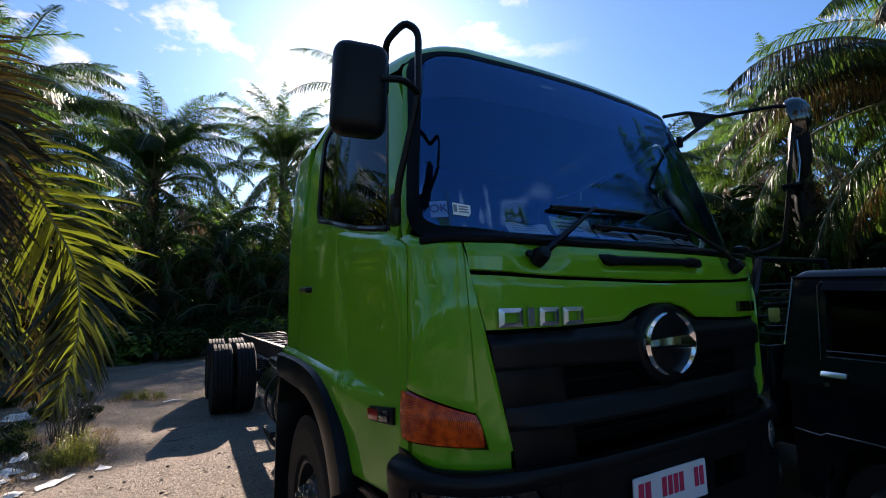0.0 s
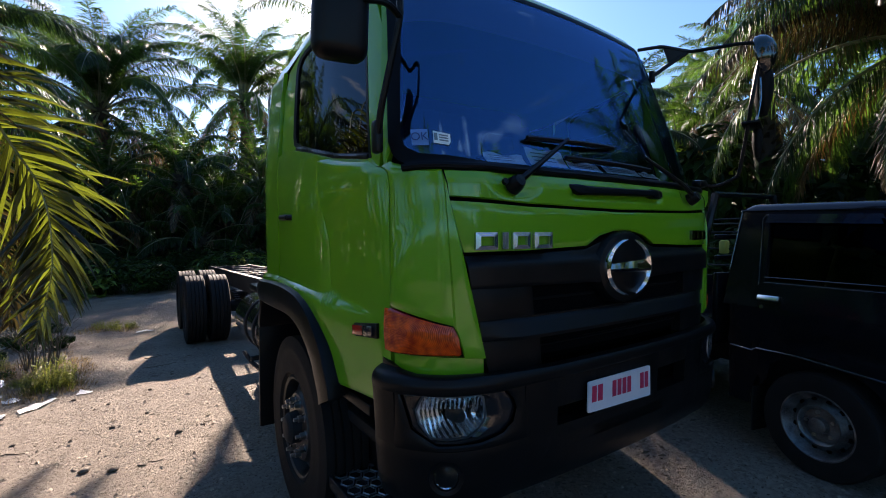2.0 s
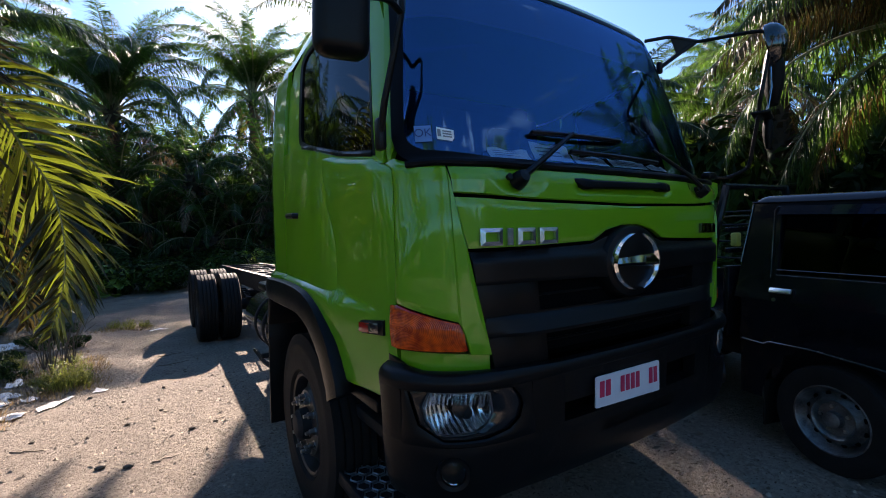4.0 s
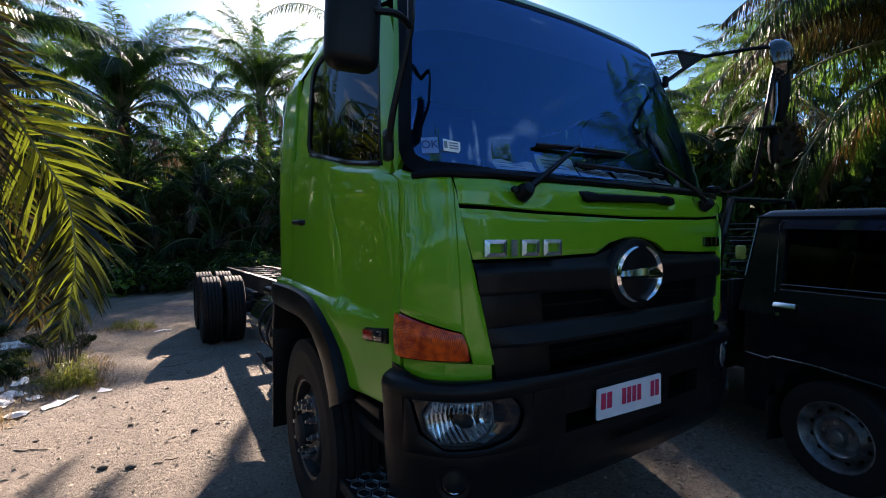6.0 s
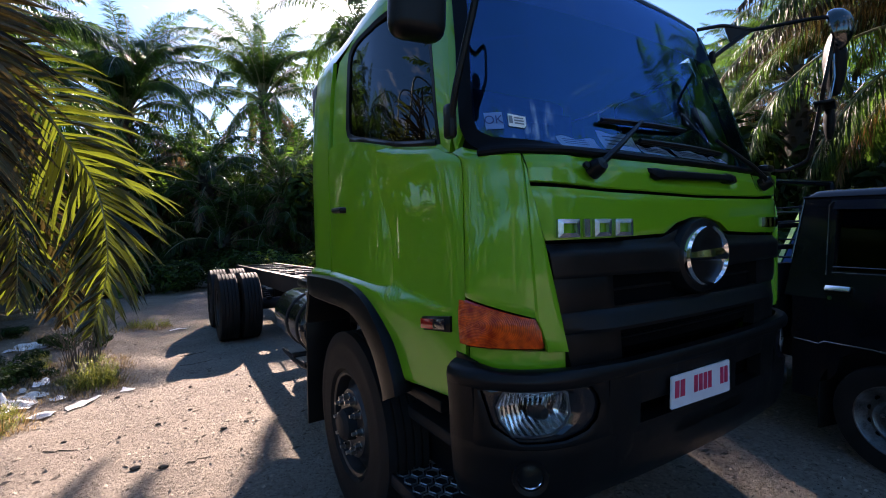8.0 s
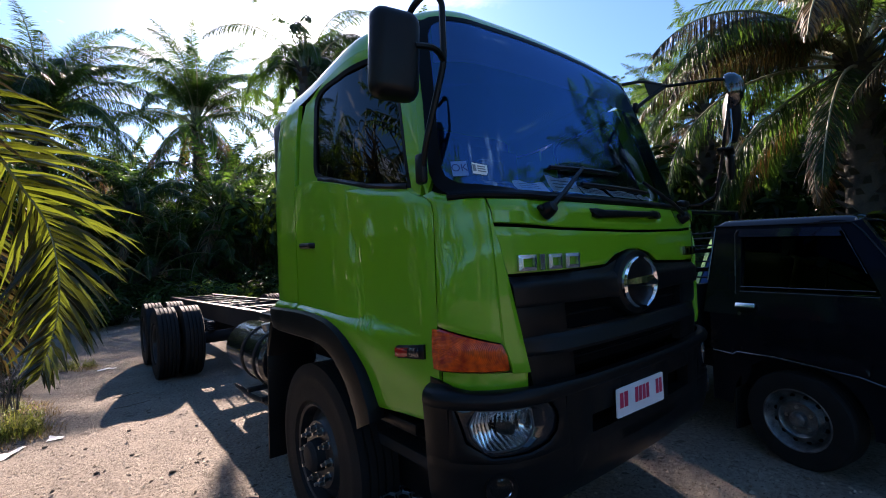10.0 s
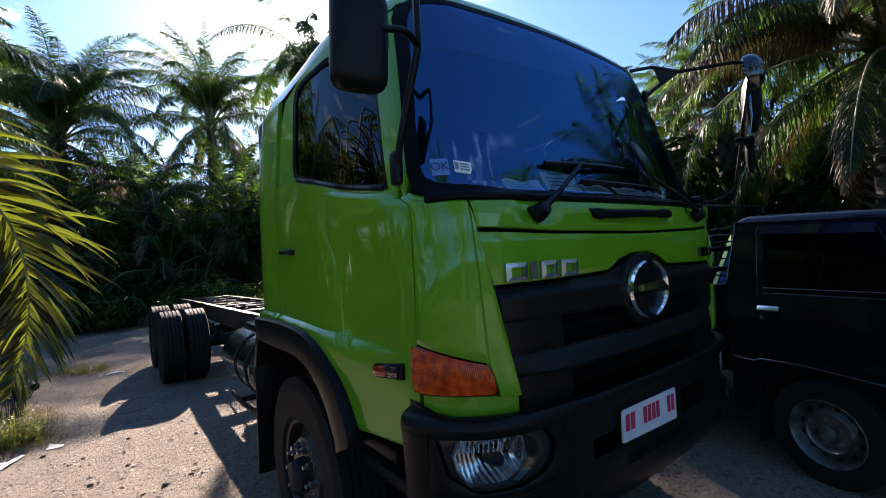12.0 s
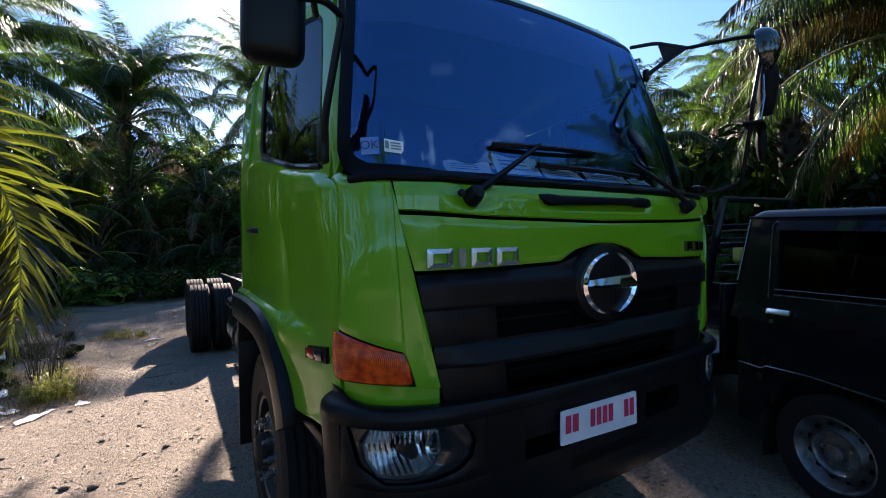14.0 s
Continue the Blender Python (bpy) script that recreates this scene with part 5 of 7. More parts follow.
g.rbox((-.94, 1.80, 2.46), (.18, .18, .10), .03)
part("air_duct", g, DARK_PLASTIC, truck)

# ---- the black pickup beside it ----
PICK_F, PICK_W = Vector((-.25, -.968, 0)), Vector((.968, -.25, 0))
PICK_O = Vector((1.635, .265, .10))


def pk(l, w, z):
    """Place in the pickup: l ahead of the cab's back, w in from its near side, z over the ground there."""
    return PICK_O + PICK_F * l + PICK_W * w + Vector((0, 0, z))


pickup = thing("pickup_truck", "small black pickup with an open bed, parked beside the truck", "pickup", tuple(pk(0, .85, 0)))
WID = 1.68


def lean(z):
    """How far the side leans in at height z."""
    return .012 if z < .95 else .012 + .15 * ((z - .95) / .68) ** 1.15


def side_sheet(geo, outline, w_out=0.0, thick=.03, far=False, n=1):
    """A plate of the cab's side with the outline (l, z)."""
    def put(l, z, o):
        w = lean(z) - o
        return pk(l, WID - w if far else w, z)
    k = len(outline)
    vs = [put(l, z, w_out) for l, z in outline] + [put(l, z, w_out - thick) for l, z in outline]
    return geo.add(vs, [tuple(range(k)), tuple(range(k, 2 * k))[::-1]] + [(i, k + i, k + (i + 1) % k, (i + 1) % k) for i in range(k)])


def front_l(z):
    """How far the nose reaches at height z."""
    return 1.36 if z < .85 else 1.36 - .64 * (z - .85)


WHEEL_L = .545
pk_panels = []
g = Geo()
for far in (False, True):
    # lower side in slices between arch and belt
    ls = sorted({0, .1, .2, .24, 1.0, 1.1, 1.2, 1.36} | {WHEEL_L + .40 * math.cos(radians(a)) for a in range(0, 181, 12)})
    zt = [.30, .45, .60, .70, .78, .86, .95]
    rows = []
    for l in ls:
        d = abs(l - WHEEL_L)
        z0 = .30 + math.sqrt(max(0, .40 ** 2 - d * d)) if d < .40 else .30
        rows.append([pk(min(l, front_l(z)), (WID - q if far else q), z) for z, q in ((lerp(z0, .95, t / 8), lean(lerp(z0, .95, t / 8)) - .02 * smooth(1 - abs(lerp(z0, .95, t / 8) - .69) / .05)) for t in range(9))])
    g.grid(rows)
    pk_panels.append(("side_panel", g))
    g = Geo()
    # pillars and window frame
    for nm, out_line in (("pillar", [(-.05, .95), (.20, .95), (.15, 1.60), (-.01, 1.60)]), ("roof_rail", [(.0, 1.535), (.835, 1.52), (.872, 1.565), (.0, 1.60)]), ("pillar", [(1.075, .95), (1.285, .95), (.885, 1.575), (.785, 1.55)])):
        g = Geo()
        side_sheet(g, out_line, 0, .05, far)
        pk_panels.append((nm, g))
    g = Geo()
# nose, back wall
for zz in ((.30, .85), (.85, .98)):
    g.grid([[pk(front_l(z) + .06 * math.sin(math.pi * w / WID), w, z) for z in (zz[0], (zz[0] + zz[1]) / 2, zz[1])] for w in [WID * i / 12 for i in range(13)]])
part("nose_panel", g, PICKUP_PAINT, pickup)
g = Geo()
g.grid([[pk(0, lerp(lean(z), WID - lean(z), i / 6), z) for z in (.3, .95, 1.62)] for i in range(7)])
part("back_panel", g, PICKUP_PAINT, pickup)
for nm, q in pk_panels:
    part(nm, q, PICKUP_PAINT, pickup)
# roof: flat on top, with a steep rolled edge and a clipped rear corner
g = Geo()
rows = []
ROOF_W = [(.150, .0), (.156, .014), (.168, .028), (.190, .039), (.23, .045), (.34, .048), (.60, .050)]
for l, e in ((-.012, 0), (.012, .45), (.040, .92), (.07, 1), (.25, 1), (.45, 1), (.65, 1), (.80, .96), (.845, .75), (.872, .3), (.885, 0)):
    base = 1.602 - .040 * l
    half = [(w, base + dz * e) for w, dz in ROOF_W]
    rows.append([pk(l, w, z) for w, z in half] + [pk(l, WID - w, z) for w, z in half[::-1]])
g.grid(rows)
# darker and bluer than the body: shade and sky sheen put into colour
part("roof", g, material("pickup_roof_shade", (.0022, .003, .008), .16, var=.2, fine=200, bump=.01, spec=.40, rvar=.03), pickup, "black roof with shade and blue sky sheen in its colour")
g = Geo()
g.tube([pk(-.018, lean(1.59) - .004, 1.600), pk(.4, lean(1.57) - .006, 1.582), pk(.84, lean(1.56) - .006, 1.564), pk(.90, lean(1.50) - .004, 1.50), pk(1.27, lean(.96) - .004, .965)], .007, 6)
part("rain_gutter", g, PICKUP_PAINT, pickup)
g = Geo()
g.tube([pk(-.012, lean(1.59) - .002, 1.598), pk(-.022, lean(1.4) - .002, 1.40), pk(-.036, lean(1.2) - .002, 1.19)], .005, 6)
part("corner_edge", g, TRIM_GLINT, pickup)
# door with seam, glass, handle, trim
g = Geo()
side_sheet(g, [(.215, .44), (.26, .50), (.30, .68), (.40, .78), (.60, .84), (.80, .80), (.95, .70), (1.02, .40), (1.10, .40), (1.14, .80), (1.14, .955), (.215, .955)], .008, .02)
for z0, z1, e0, e1 in ((.955, 1.04, 1.075, 1.03), (1.04, 1.125, 1.03, .99)):
    side_sheet(g, [(.215, z0), (e0, z0), (e1, z1), (.215, z1)], .008, .02)
door = part("door", g, PICKUP_PAINT, pickup)
g = Geo()
side_sheet(g, [(.20, .96), (.235, .96), (.19, 1.55), (.155, 1.575)], .010, .02)
side_sheet(g, [(.155, 1.560), (.79, 1.528), (.80, 1.553), (.155, 1.585)], .012, .02)
part("window_frame", g, PICKUP_PAINT, door)
g = Geo()
g.tube([pk(.190, lean(1.10) - .012, 1.10), pk(.150, lean(1.53) - .014, 1.535), pk(.168, lean(1.555) - .014, 1.562), pk(.75, lean(1.53) - .014, 1.535), pk(.80, lean(1.51) - .014, 1.515), pk(.93, lean(1.25) - .014, 1.25)], .003, 6)
part("door_trim", g, TRIM_GLINT, door)
g = Geo()
for z0, z1, o0, o1 in ((1.510, 1.540, .036, .028), (1.540, 1.566, .028, .014)):
    side_sheet(g, [(.180, z0), (.805, z0 - .028), (.79, z1 - .028), (.190, z1)], (o0 + o1) / 2, .004)
part("window_visor", g, VISOR, door, "smoked plastic window visor")
g = Geo()
g.grid([[pk(lerp(lerp(.24, .22, t), lerp(1.07, .775, t), i / 8), lean(lerp(.965, 1.57, t)) + .006, lerp(.965, 1.57, t)) for t in (.27, .5, .75, 1)] for i in range(9)])
pane("window_pane", g, DARK_GLASS, door, -PICK_W)
g = Geo()
g.grid([[pk(lerp(lerp(.24, .22, t), lerp(1.07, .775, t), i / 8), WID - lean(lerp(.965, 1.57, t)) - .006, lerp(.965, 1.57, t)) for t in (.27, .5, .75, 1)] for i in range(9)])
pane("window_pane", g, DARK_GLASS, pickup, PICK_W)
g = Geo()
rows = [[pk(front_l(z) - .01 - .02 * (2 * i / 10 - 1) ** 2, lerp(.16, WID - .16, i / 10), z) for z in (.97, 1.2, 1.4, 1.61)] for i in range(11)]
g.grid(rows)
pane("windshield", g, DARK_GLASS, pickup, PICK_F)
g = Geo()
# lines paler than the paint: highlights of belt and crease as colour
g.tube([pk(.22 + .375 * t, lean(1.15) - .012, 1.152) for t in (0, 1, 2)], .004, 6)
g.tube([pk(.22 + .385 * t, lean(1.12) - .010, 1.118) for t in (0, 1, 2)], .0025, 6)
g.tube([pk(.02, lean(.665) - .016, .672), pk(.17, lean(.665) - .018, .664), pk(.205, lean(.68) - .022, .685), pk(.45, lean(.68) - .024, .690), pk(.9, lean(.66) - .022, .655), pk(1.1, lean(.6) - .02, .60)], .006, 6)
part("body_crease", g, TRIM_GLINT, pickup)
g = Geo()
side_sheet(g, [(.20, .985), (.345, .985), (.345, 1.035), (.20, 1.035)], .014, .01)
part("handle_recess", g, DARK_PLASTIC, door)
g = Geo()
g.rbox((0, 0, 0), (.134, .018, .034), .006)
rot = Matrix.Translation(pk(.272, lean(1.02) - .030, 1.022)) @ Matrix((PICK_F, PICK_W, (0, 0, 1))).transposed().to_4x4() @ Matrix.Rotation(radians(-28), 4, "X")
g.v = [tuple(rot @ Vector(p)) for p in g.v]
part("door_handle", g, CHROME_SOFT, door, "chrome door handle")
g = Geo()
q = pk(.228, lean(.96) - .012, .962)
g.rod(q, q - PICK_W * .008, .012, 14)
part("key_lock", g, NUT_STEEL, door)
# wheels
def small_wheel(l, w, sg, z=.298):
    c = pk(l, w, z)
    ax = PICK_W * sg
    r, h = .312, .095
    g = Geo()
    g.lathe([(.195, -h * .7), (.20, -h), (.25, -h * 1.05), (.30, -h), (r, -h * .8)] + [(r - (.008 if k % 2 else 0), lerp(-h * .75, h * .75, k / 8)) for k in range(9)] + [(r, h * .8), (.30, h), (.25, h * 1.05), (.20, h), (.195, h * .7)], c, ax, 48)
    rim = Geo()
    rim.lathe([(.196, -h * .8), (.196, h * .85), (.200, h * .98), (.192, h * 1.0), (.185, h * .9), (.176, h * .55), (.155, h * .35), (.125, h * .60), (.115, h * .75), (.108, h * .70), (.095, h * .45), (.05, h * .55), (.045, h * .9), (.03, h * 1.0), (0, h * 1.0)], c, ax, 48)
    wh = part("wheel", rim, RIM_DULL, pickup, "grey pressed steel wheel")
    part("tyre", g, RUBBER, wh)
    e1 = ax.orthogonal().normalized()
    e2 = ax.cross(e1)
    for k in range(12):
        a = 2 * math.pi * k / 12
        q = c + (e1 * math.cos(a) + e2 * math.sin(a)) * .146 + ax * (h * .43)
        # closed disc on the rim, its black stands for a vent's shade
        gg = Geo()
        gg.lathe([(.0, .003), (.013, .003), (.015, -.004)], q, ax, 10)
        part("vent_shade_disc", gg, SHADE_BLACK, wh)
    for k in range(5):
        a = 2 * math.pi * k / 5
        q = c + (e1 * math.cos(a) + e2 * math.sin(a)) * .075 + ax * (h * .45)
        gg = Geo()
        gg.lathe([(.012, 0), (.011, .018), (0, .02)], q, ax, 6)
        part("wheel_nut", gg, NUT_STEEL, wh)


small_wheel(WHEEL_L, .10, -1)
g = Geo()
g.rbox((0, 0, 0), (.012, .17, .30), .004)
rot4 = Matrix.Translation(pk(.15, .11, .26)) @ Matrix((PICK_F, PICK_W, (0, 0, 1))).transposed().to_4x4()
g.v = [tuple(rot4 @ Vector(p)) for p in g.v]
part("mud_flap", g, RUBBER, pickup)
small_wheel(WHEEL_L, WID - .10, 1)
small_wheel(-1.55, .12, -1)
small_wheel(-1.55, WID - .12, 1)
g = Geo()
g.rbox((0, 0, 0), (1.36, 1.3, .3), .03)
rot2 = Matrix.Translation(pk(.56, .84, .50)) @ Matrix((PICK_F, PICK_W, (0, 0, 1))).transposed().to_4x4()
g.v = [tuple(rot2 @ Vector(p)) for p in g.v]
b2 = Geo()
b2.rbox((0, 0, 0), (2.6, .7, .16), .02)
rot3 = Matrix.Translation(pk(-1.2, .84, .48)) @ Matrix((PICK_F, PICK_W, (0, 0, 1))).transposed().to_4x4()
g.add([rot3 @ Vector(p) for p in b2.v], b2.f)
part("chassis", g, STEEL_DARK, pickup)


# bed: floor, sides, stake frame
def bed_box(name, l0, l1, w0, w1, z0, z1, mat=PICKUP_PAINT, bev=.01):
    g = Geo()
    g.rbox((0, 0, 0), (abs(l1 - l0), abs(w1 - w0), z1 - z0), bev)
    r = Matrix.Translation(pk((l0 + l1) / 2, (w0 + w1) / 2, (z0 + z1) / 2)) @ Matrix((PICK_F, PICK_W, (0, 0, 1))).transposed().to_4x4()
    g.v = [tuple(r @ Vector(p)) for p in g.v]
    return part(name, g, mat, pickup)


bed_box("bed_floor", -2.60, -.16, -.12, WID, .62, .68)
bed_box("bed_side", -2.60, -.16, -.12, -.085, .66, .98)
bed_box("bed_side", -2.45, -.10, WID - .035, WID, .66, .98)
# unseen board, added to cast shadow over the sunlit strip of sand
bed_box("shade_board", -2.60, -.95, -.155, -.125, .70, 1.50)
bed_box("tailgate", -2.64, -2.60, -.12, WID, .66, .98)
bed_box("headboard", -.13, -.09, .0, WID, .66, 1.16)
for l0, z in ((-.13, 1.25), (-.13, 1.40)):
    bed_box("headboard_rail", l0 - .015, l0 + .015, .03, WID - .03, z, z + .035)
# leaning hoop of the stake frame
for flip_w in (0, 1):
    def across_bed(w):
        return WID - w if flip_w else w
    g = Geo()
    g.tube([pk(-.50, across_bed(.24), .68), pk(-.50, across_bed(.375), 1.375), pk(-.50, across_bed(.493), 1.775)], .032, 8)
    part("hoop_post", g, PICKUP_PAINT, pickup)
g = Geo()
g.tube([pk(-.50, .47, 1.772), pk(-.50, WID - .47, 1.765)], .026, 8)
part("hoop_bar", g, PICKUP_PAINT, pickup)
g = Geo()
g.tube([pk(-.50, .44, 1.520), pk(-.50, .62, 1.527), pk(-.50, WID - .46, 1.53)], .007, 6)
part("cross_wire", g, TWIG, pickup)
for z in (1.10, 1.28, 1.46, 1.60):
    g = Geo()
    g.tube([pk(-.40, .08, z), pk(-2.40, .08, z)], .011, 6)
    part("side_rail", g, STEEL_DARK, pickup)
    g = Geo()
    g.tube([pk(-.40, WID - .08, z), pk(-2.40, WID - .08, z)], .011, 6)
    part("side_rail", g, STEEL_DARK, pickup)
for l in (-1.0, -1.7, -2.40):
    for w in (.08, WID - .08):
        g = Geo()
        g.tube([pk(l, w, .95), pk(l, w, 1.62)], .014, 6)
        part("stake", g, STEEL_DARK, pickup)
# yellow bottle tied to the frame
can = thing("yellow_bottle", "small yellow plastic bottle tied to the bed frame", "bottle", tuple(pk(-1.25, 1.56, 1.23)))
g = Geo()
q = pk(-1.25, 1.56, 1.235)
g.rbox(tuple(q + Vector((0, 0, .065))), (.125, .07, .15), .025)
part("bottle_body", g, YELLOW, can)
g = Geo()
g.rod(q + Vector((0, 0, .12)), q + Vector((0, 0, .16)), .016, 12)
part("cap", g, DARK_PLASTIC, can)
g = Geo()
g.tube([q + Vector((0, 0, .16)), q + Vector((.01, .01, .20)), pk(-1.25, 1.59, 1.46)], .004, 5)
part("cord", g, STEEL_DARK, can)


# ---- the green van behind the pickup ----
def green_van(x0, y0):
    """A small van whose nose points west; x0, y0: the foot of the windshield's north end."""
    van = thing("green_van", "small lime green van with a raked windshield, parked behind the pickup", "van", (x0 + 1.2, y0 - .72, 0))
    wid = 1.44

    def at(l, w, z):
        return (x0 + l, y0 - w, z)

    def half_in(z):
        return .02 + .17 * max(0, z - 1.0) ** 1.1

    def glass_l(z):
        return (z - 1.015) * .62

    gz = [1.015, 1.15, 1.3, 1.45, 1.60, 1.70]
    g = Geo()
    g.grid([[at(glass_l(z) + .05 * (2 * i / 12 - 1) ** 2, lerp(half_in(z) + .05, wid - half_in(z) - .05, i / 12), z) for z in gz] for i in range(13)])
    pane("windshield", g, VAN_GLASS, van, (-1, 0, .6), "windshield reflecting blue sky")
    for side in (0, 1):
        g = Geo()
        rows = []
        for z in [.98] + gz:
            a, b = half_in(z), half_in(z) + .055
            if side:
                a, b = wid - a, wid - b
            rows.append([at(glass_l(z) + .14, a, z), at(glass_l(z) + .05, a, z), at(glass_l(z) + .03, b, z), at(glass_l(z) + .06, b, z)])
        g.grid(rows)
        part("pillar", g, GREEN, van)
        g = Geo()
        ys = [(.25, .02), (.5, -.012), (.75, -.012), (1.015, .02)]
        g.grid([[at(l, wid - q if side else q, z) for z, q in ys] for l in (-.48, -.2, .2, 1.0, 2.4)])
        g.grid([[at(l + (glass_l(z) + .14 if l < .3 else 0), (wid - half_in(z)) if side else half_in(z), z) for z in (1.015, 1.09)] for l in (0, 1.0, 2.4)])
        g.grid([[at(2.05 + k, (wid - half_in(z)) if side else half_in(z), z) for z in gz] for k in (0, .38)])
        part("side_panel", g, GREEN, van)
        g = Geo()
        g.grid([[at(lerp(glass_l(z) + .14, 2.05, i / 6), (wid - half_in(z) - .01) if side else half_in(z) + .01, z) for z in gz] for i in range(7)])
        pane("side_window", g, DARK_GLASS, van, (0, -1 if side else 1, 0))
    g = Geo()
    g.grid([[at(l, lerp(.03, wid - .03, i / 10), z + .025 * math.sin(math.pi * i / 10)) for l, z in ((-.50, .45), (-.51, .70), (-.47, .84), (-.36, .91), (-.16, .96), (.02, 1.0))] for i in range(11)])
    part("hood", g, GREEN, van)
    g = Geo()
    g.grid([[at(l, lerp(half_in(1.7), wid - half_in(1.7), i / 10), 1.70 + .05 * math.sin(math.pi * i / 10) ** .6 * math.sin(math.pi * min(1, max(.02, (l - .42) / 1.98)) ** .5)) for l in (.42, .5, .8, 1.3, 1.9, 2.3, 2.4)] for i in range(11)])
    part("roof", g, GREEN, van)
    g = Geo()
    g.grid([[at(2.4, lerp(half_in(z), wid - half_in(z), i / 6), z) for z in [.3] + gz] for i in range(7)])
    part("tailgate", g, GREEN, van)
    g = Geo()
    g.tube([at(-.02, .10, 1.03), at(.06, .40, 1.12), at(.17, .62, 1.30)], .008, 6)
    part("wiper", g, DARK_PLASTIC, van)
    g = Geo()
    g.rbox(at(.9, wid / 2, .42), (2.6, 1.2, .25), .03)
    part("underbody", g, STEEL_DARK, van)
    for l in (.05, 1.95):
        for w, d in ((.10, 1), (wid - .10, -1)):
            c = Vector(at(l, w, .28 + height(*at(l, w, 0)[:2])))
            g = Geo()
            g.lathe([(.17, -.06), (.19, -.075), (.27, -.075), (.285, -.05), (.285, .05), (.27, .075), (.19, .075), (.17, .06)], c, (0, d, 0), 32)
            wh = part("tyre", g, RUBBER, van)
            g = Geo()
            g.lathe([(.18, -.05), (.18, .06), (.165, .06), (.15, .03), (.06, .045), (0, .05)], c, (0, d, 0), 24)
            part("rim", g, RIM_DULL, wh)
    return van


# ---- ground ----


def height(x, y):
    rise = .10 * smooth((x - .75) / .55) - .10 * smooth((x - 6) / 4)
    return rise + .018 * noise.noise((x * .6, y * .6, 3.1)) * smooth((abs(x + .0) - 1.5) / 1.0) + .014 * noise.noise((x * 2.3, y * 2.3, 7.7)) + .012 * noise.noise((x * 5.5, y * 4.5, 1.7)) * smooth((-.9 - x) / .5) + .010 * math.sin((x + .15 * noise.noise((0, y * .5, 2))) * 17) * smooth(1 - abs(x + 1.75) / .5)


def lines(lo, hi, step, far):
    out, q, s = [], lo, step
    while q <= hi:
        out.append(q)
        q += step
    up, dn, s = out[-1], out[0], step
    hi_side, lo_side = [], []
    while up < far:
        s *= 1.22
        up += s
        dn -= s
        hi_side.append(up)
        lo_side.append(dn)
    return lo_side[::-1] + out + hi_side


xs, ys = lines(-4.2, 3.0, .07, 420), lines(-2.2, 8.0, .07, 420)
g = Geo()
g.grid([[(x, y, height(x, y) if max(abs(x), abs(y)) < 40 else 0.0) for y in ys] for x in xs])
ground = part("ground", g, GROUND)
tagged(ground, "pale sandy ground with pebbles, ruts and weeds", "ground", kind="structure")


def stuff(name, geo, mat, label, category, angle=35):
    return tagged(part(name, geo, mat, None, "", angle), label, category, kind="stuff")


# pebbles and grit
rng = random.Random(5)
g = Geo()
for i in range(13000):
    x, y = rng.uniform(-4.0, 2.6), rng.uniform(-1.0, 8.5) if i % 3 else rng.uniform(0.5, 4.5)
    s = rng.choice((.004, .005, .006, .006, .008, .009, .012, .016)) * rng.uniform(.7, 1.3)
    z = height(x, y)
    a = rng.uniform(0, 6.28)
    pts = []
    for k in range(5):
        t = a + k * 1.2566
        pts.append((x + s * math.cos(t) * rng.uniform(.7, 1.2), y + s * math.sin(t) * rng.uniform(.7, 1.2), z - .002))
    g.add(pts + [(x + s * .2, y, z + s * rng.uniform(.5, .9))], [(k, (k + 1) % 5, 5) for k in range(5)])
stuff("gravel", g, STONE, "scattered pebbles and clods on the sand", "gravel", 60)
# dry leaf scraps and crumbs of bark
g = Geo()
for i in range(2600):
    x, y = rng.uniform(-3.9, 2.4), rng.uniform(-.6, 8.0) if i % 2 else rng.uniform(.4, 4.0)
    if noise.noise((x * .9, y * .9, 4.0)) < rng.uniform(-.55, .25):
        continue
    s, a = rng.choice((.008, .011, .014, .018, .026, .036)), rng.uniform(0, 6.28)
    c, d, wd = math.cos(a), math.sin(a), rng.uniform(.16, .45)
    z = height(x, y) + .002
    k = rng.uniform(-.3, .3)
    g.add([(x - s * c, y - s * d, z), (x - s * wd * d + k * s * c, y + s * wd * c + k * s * d, z + s * rng.uniform(.05, .35)), (x + s * c, y + s * d, z + s * rng.uniform(0, .3)), (x + s * wd * d, y - s * wd * c, z)], [(0, 1, 2), (0, 2, 3)])
stuff("leaf_litter", g, TWIG, "dark dry leaf scraps and bark crumbs strewn on sand", "litter", 60)

# clods that stand out, twigs, litter
for x, y, s in ((-1.545, 2.92, .026), (-2.11, 2.58, .034), (-1.95, 2.50, .034), (-1.99, 3.35, .022), (-1.75, 3.55, .018), (-1.72, 4.2, .02), (-2.05, 4.0, .016), (-2.33, 4.30, .022), (-1.2, 3.9, .018), (-2.6, 3.4, .02)):
    g = Geo()
    r2 = random.Random(int(x * 100))
    rows = []
    for i in range(7):
        t = math.pi * i / 6
        rows.append([(x + s * math.sin(t) * math.cos(a) * (1 + .3 * noise.noise((x + i, a, 2))), y + s * .7 * math.sin(t) * math.sin(a), height(x, y) + s * .35 + s * .45 * math.cos(t) * (1 + .3 * noise.noise((i, a * 2, x)))) for a in [2 * math.pi * k / 9 for k in range(10)]])
    g.grid(rows)
    tagged(part("clod", g, TWIG), "dark clod of earth on the sand", "clod", "clods on the sand")
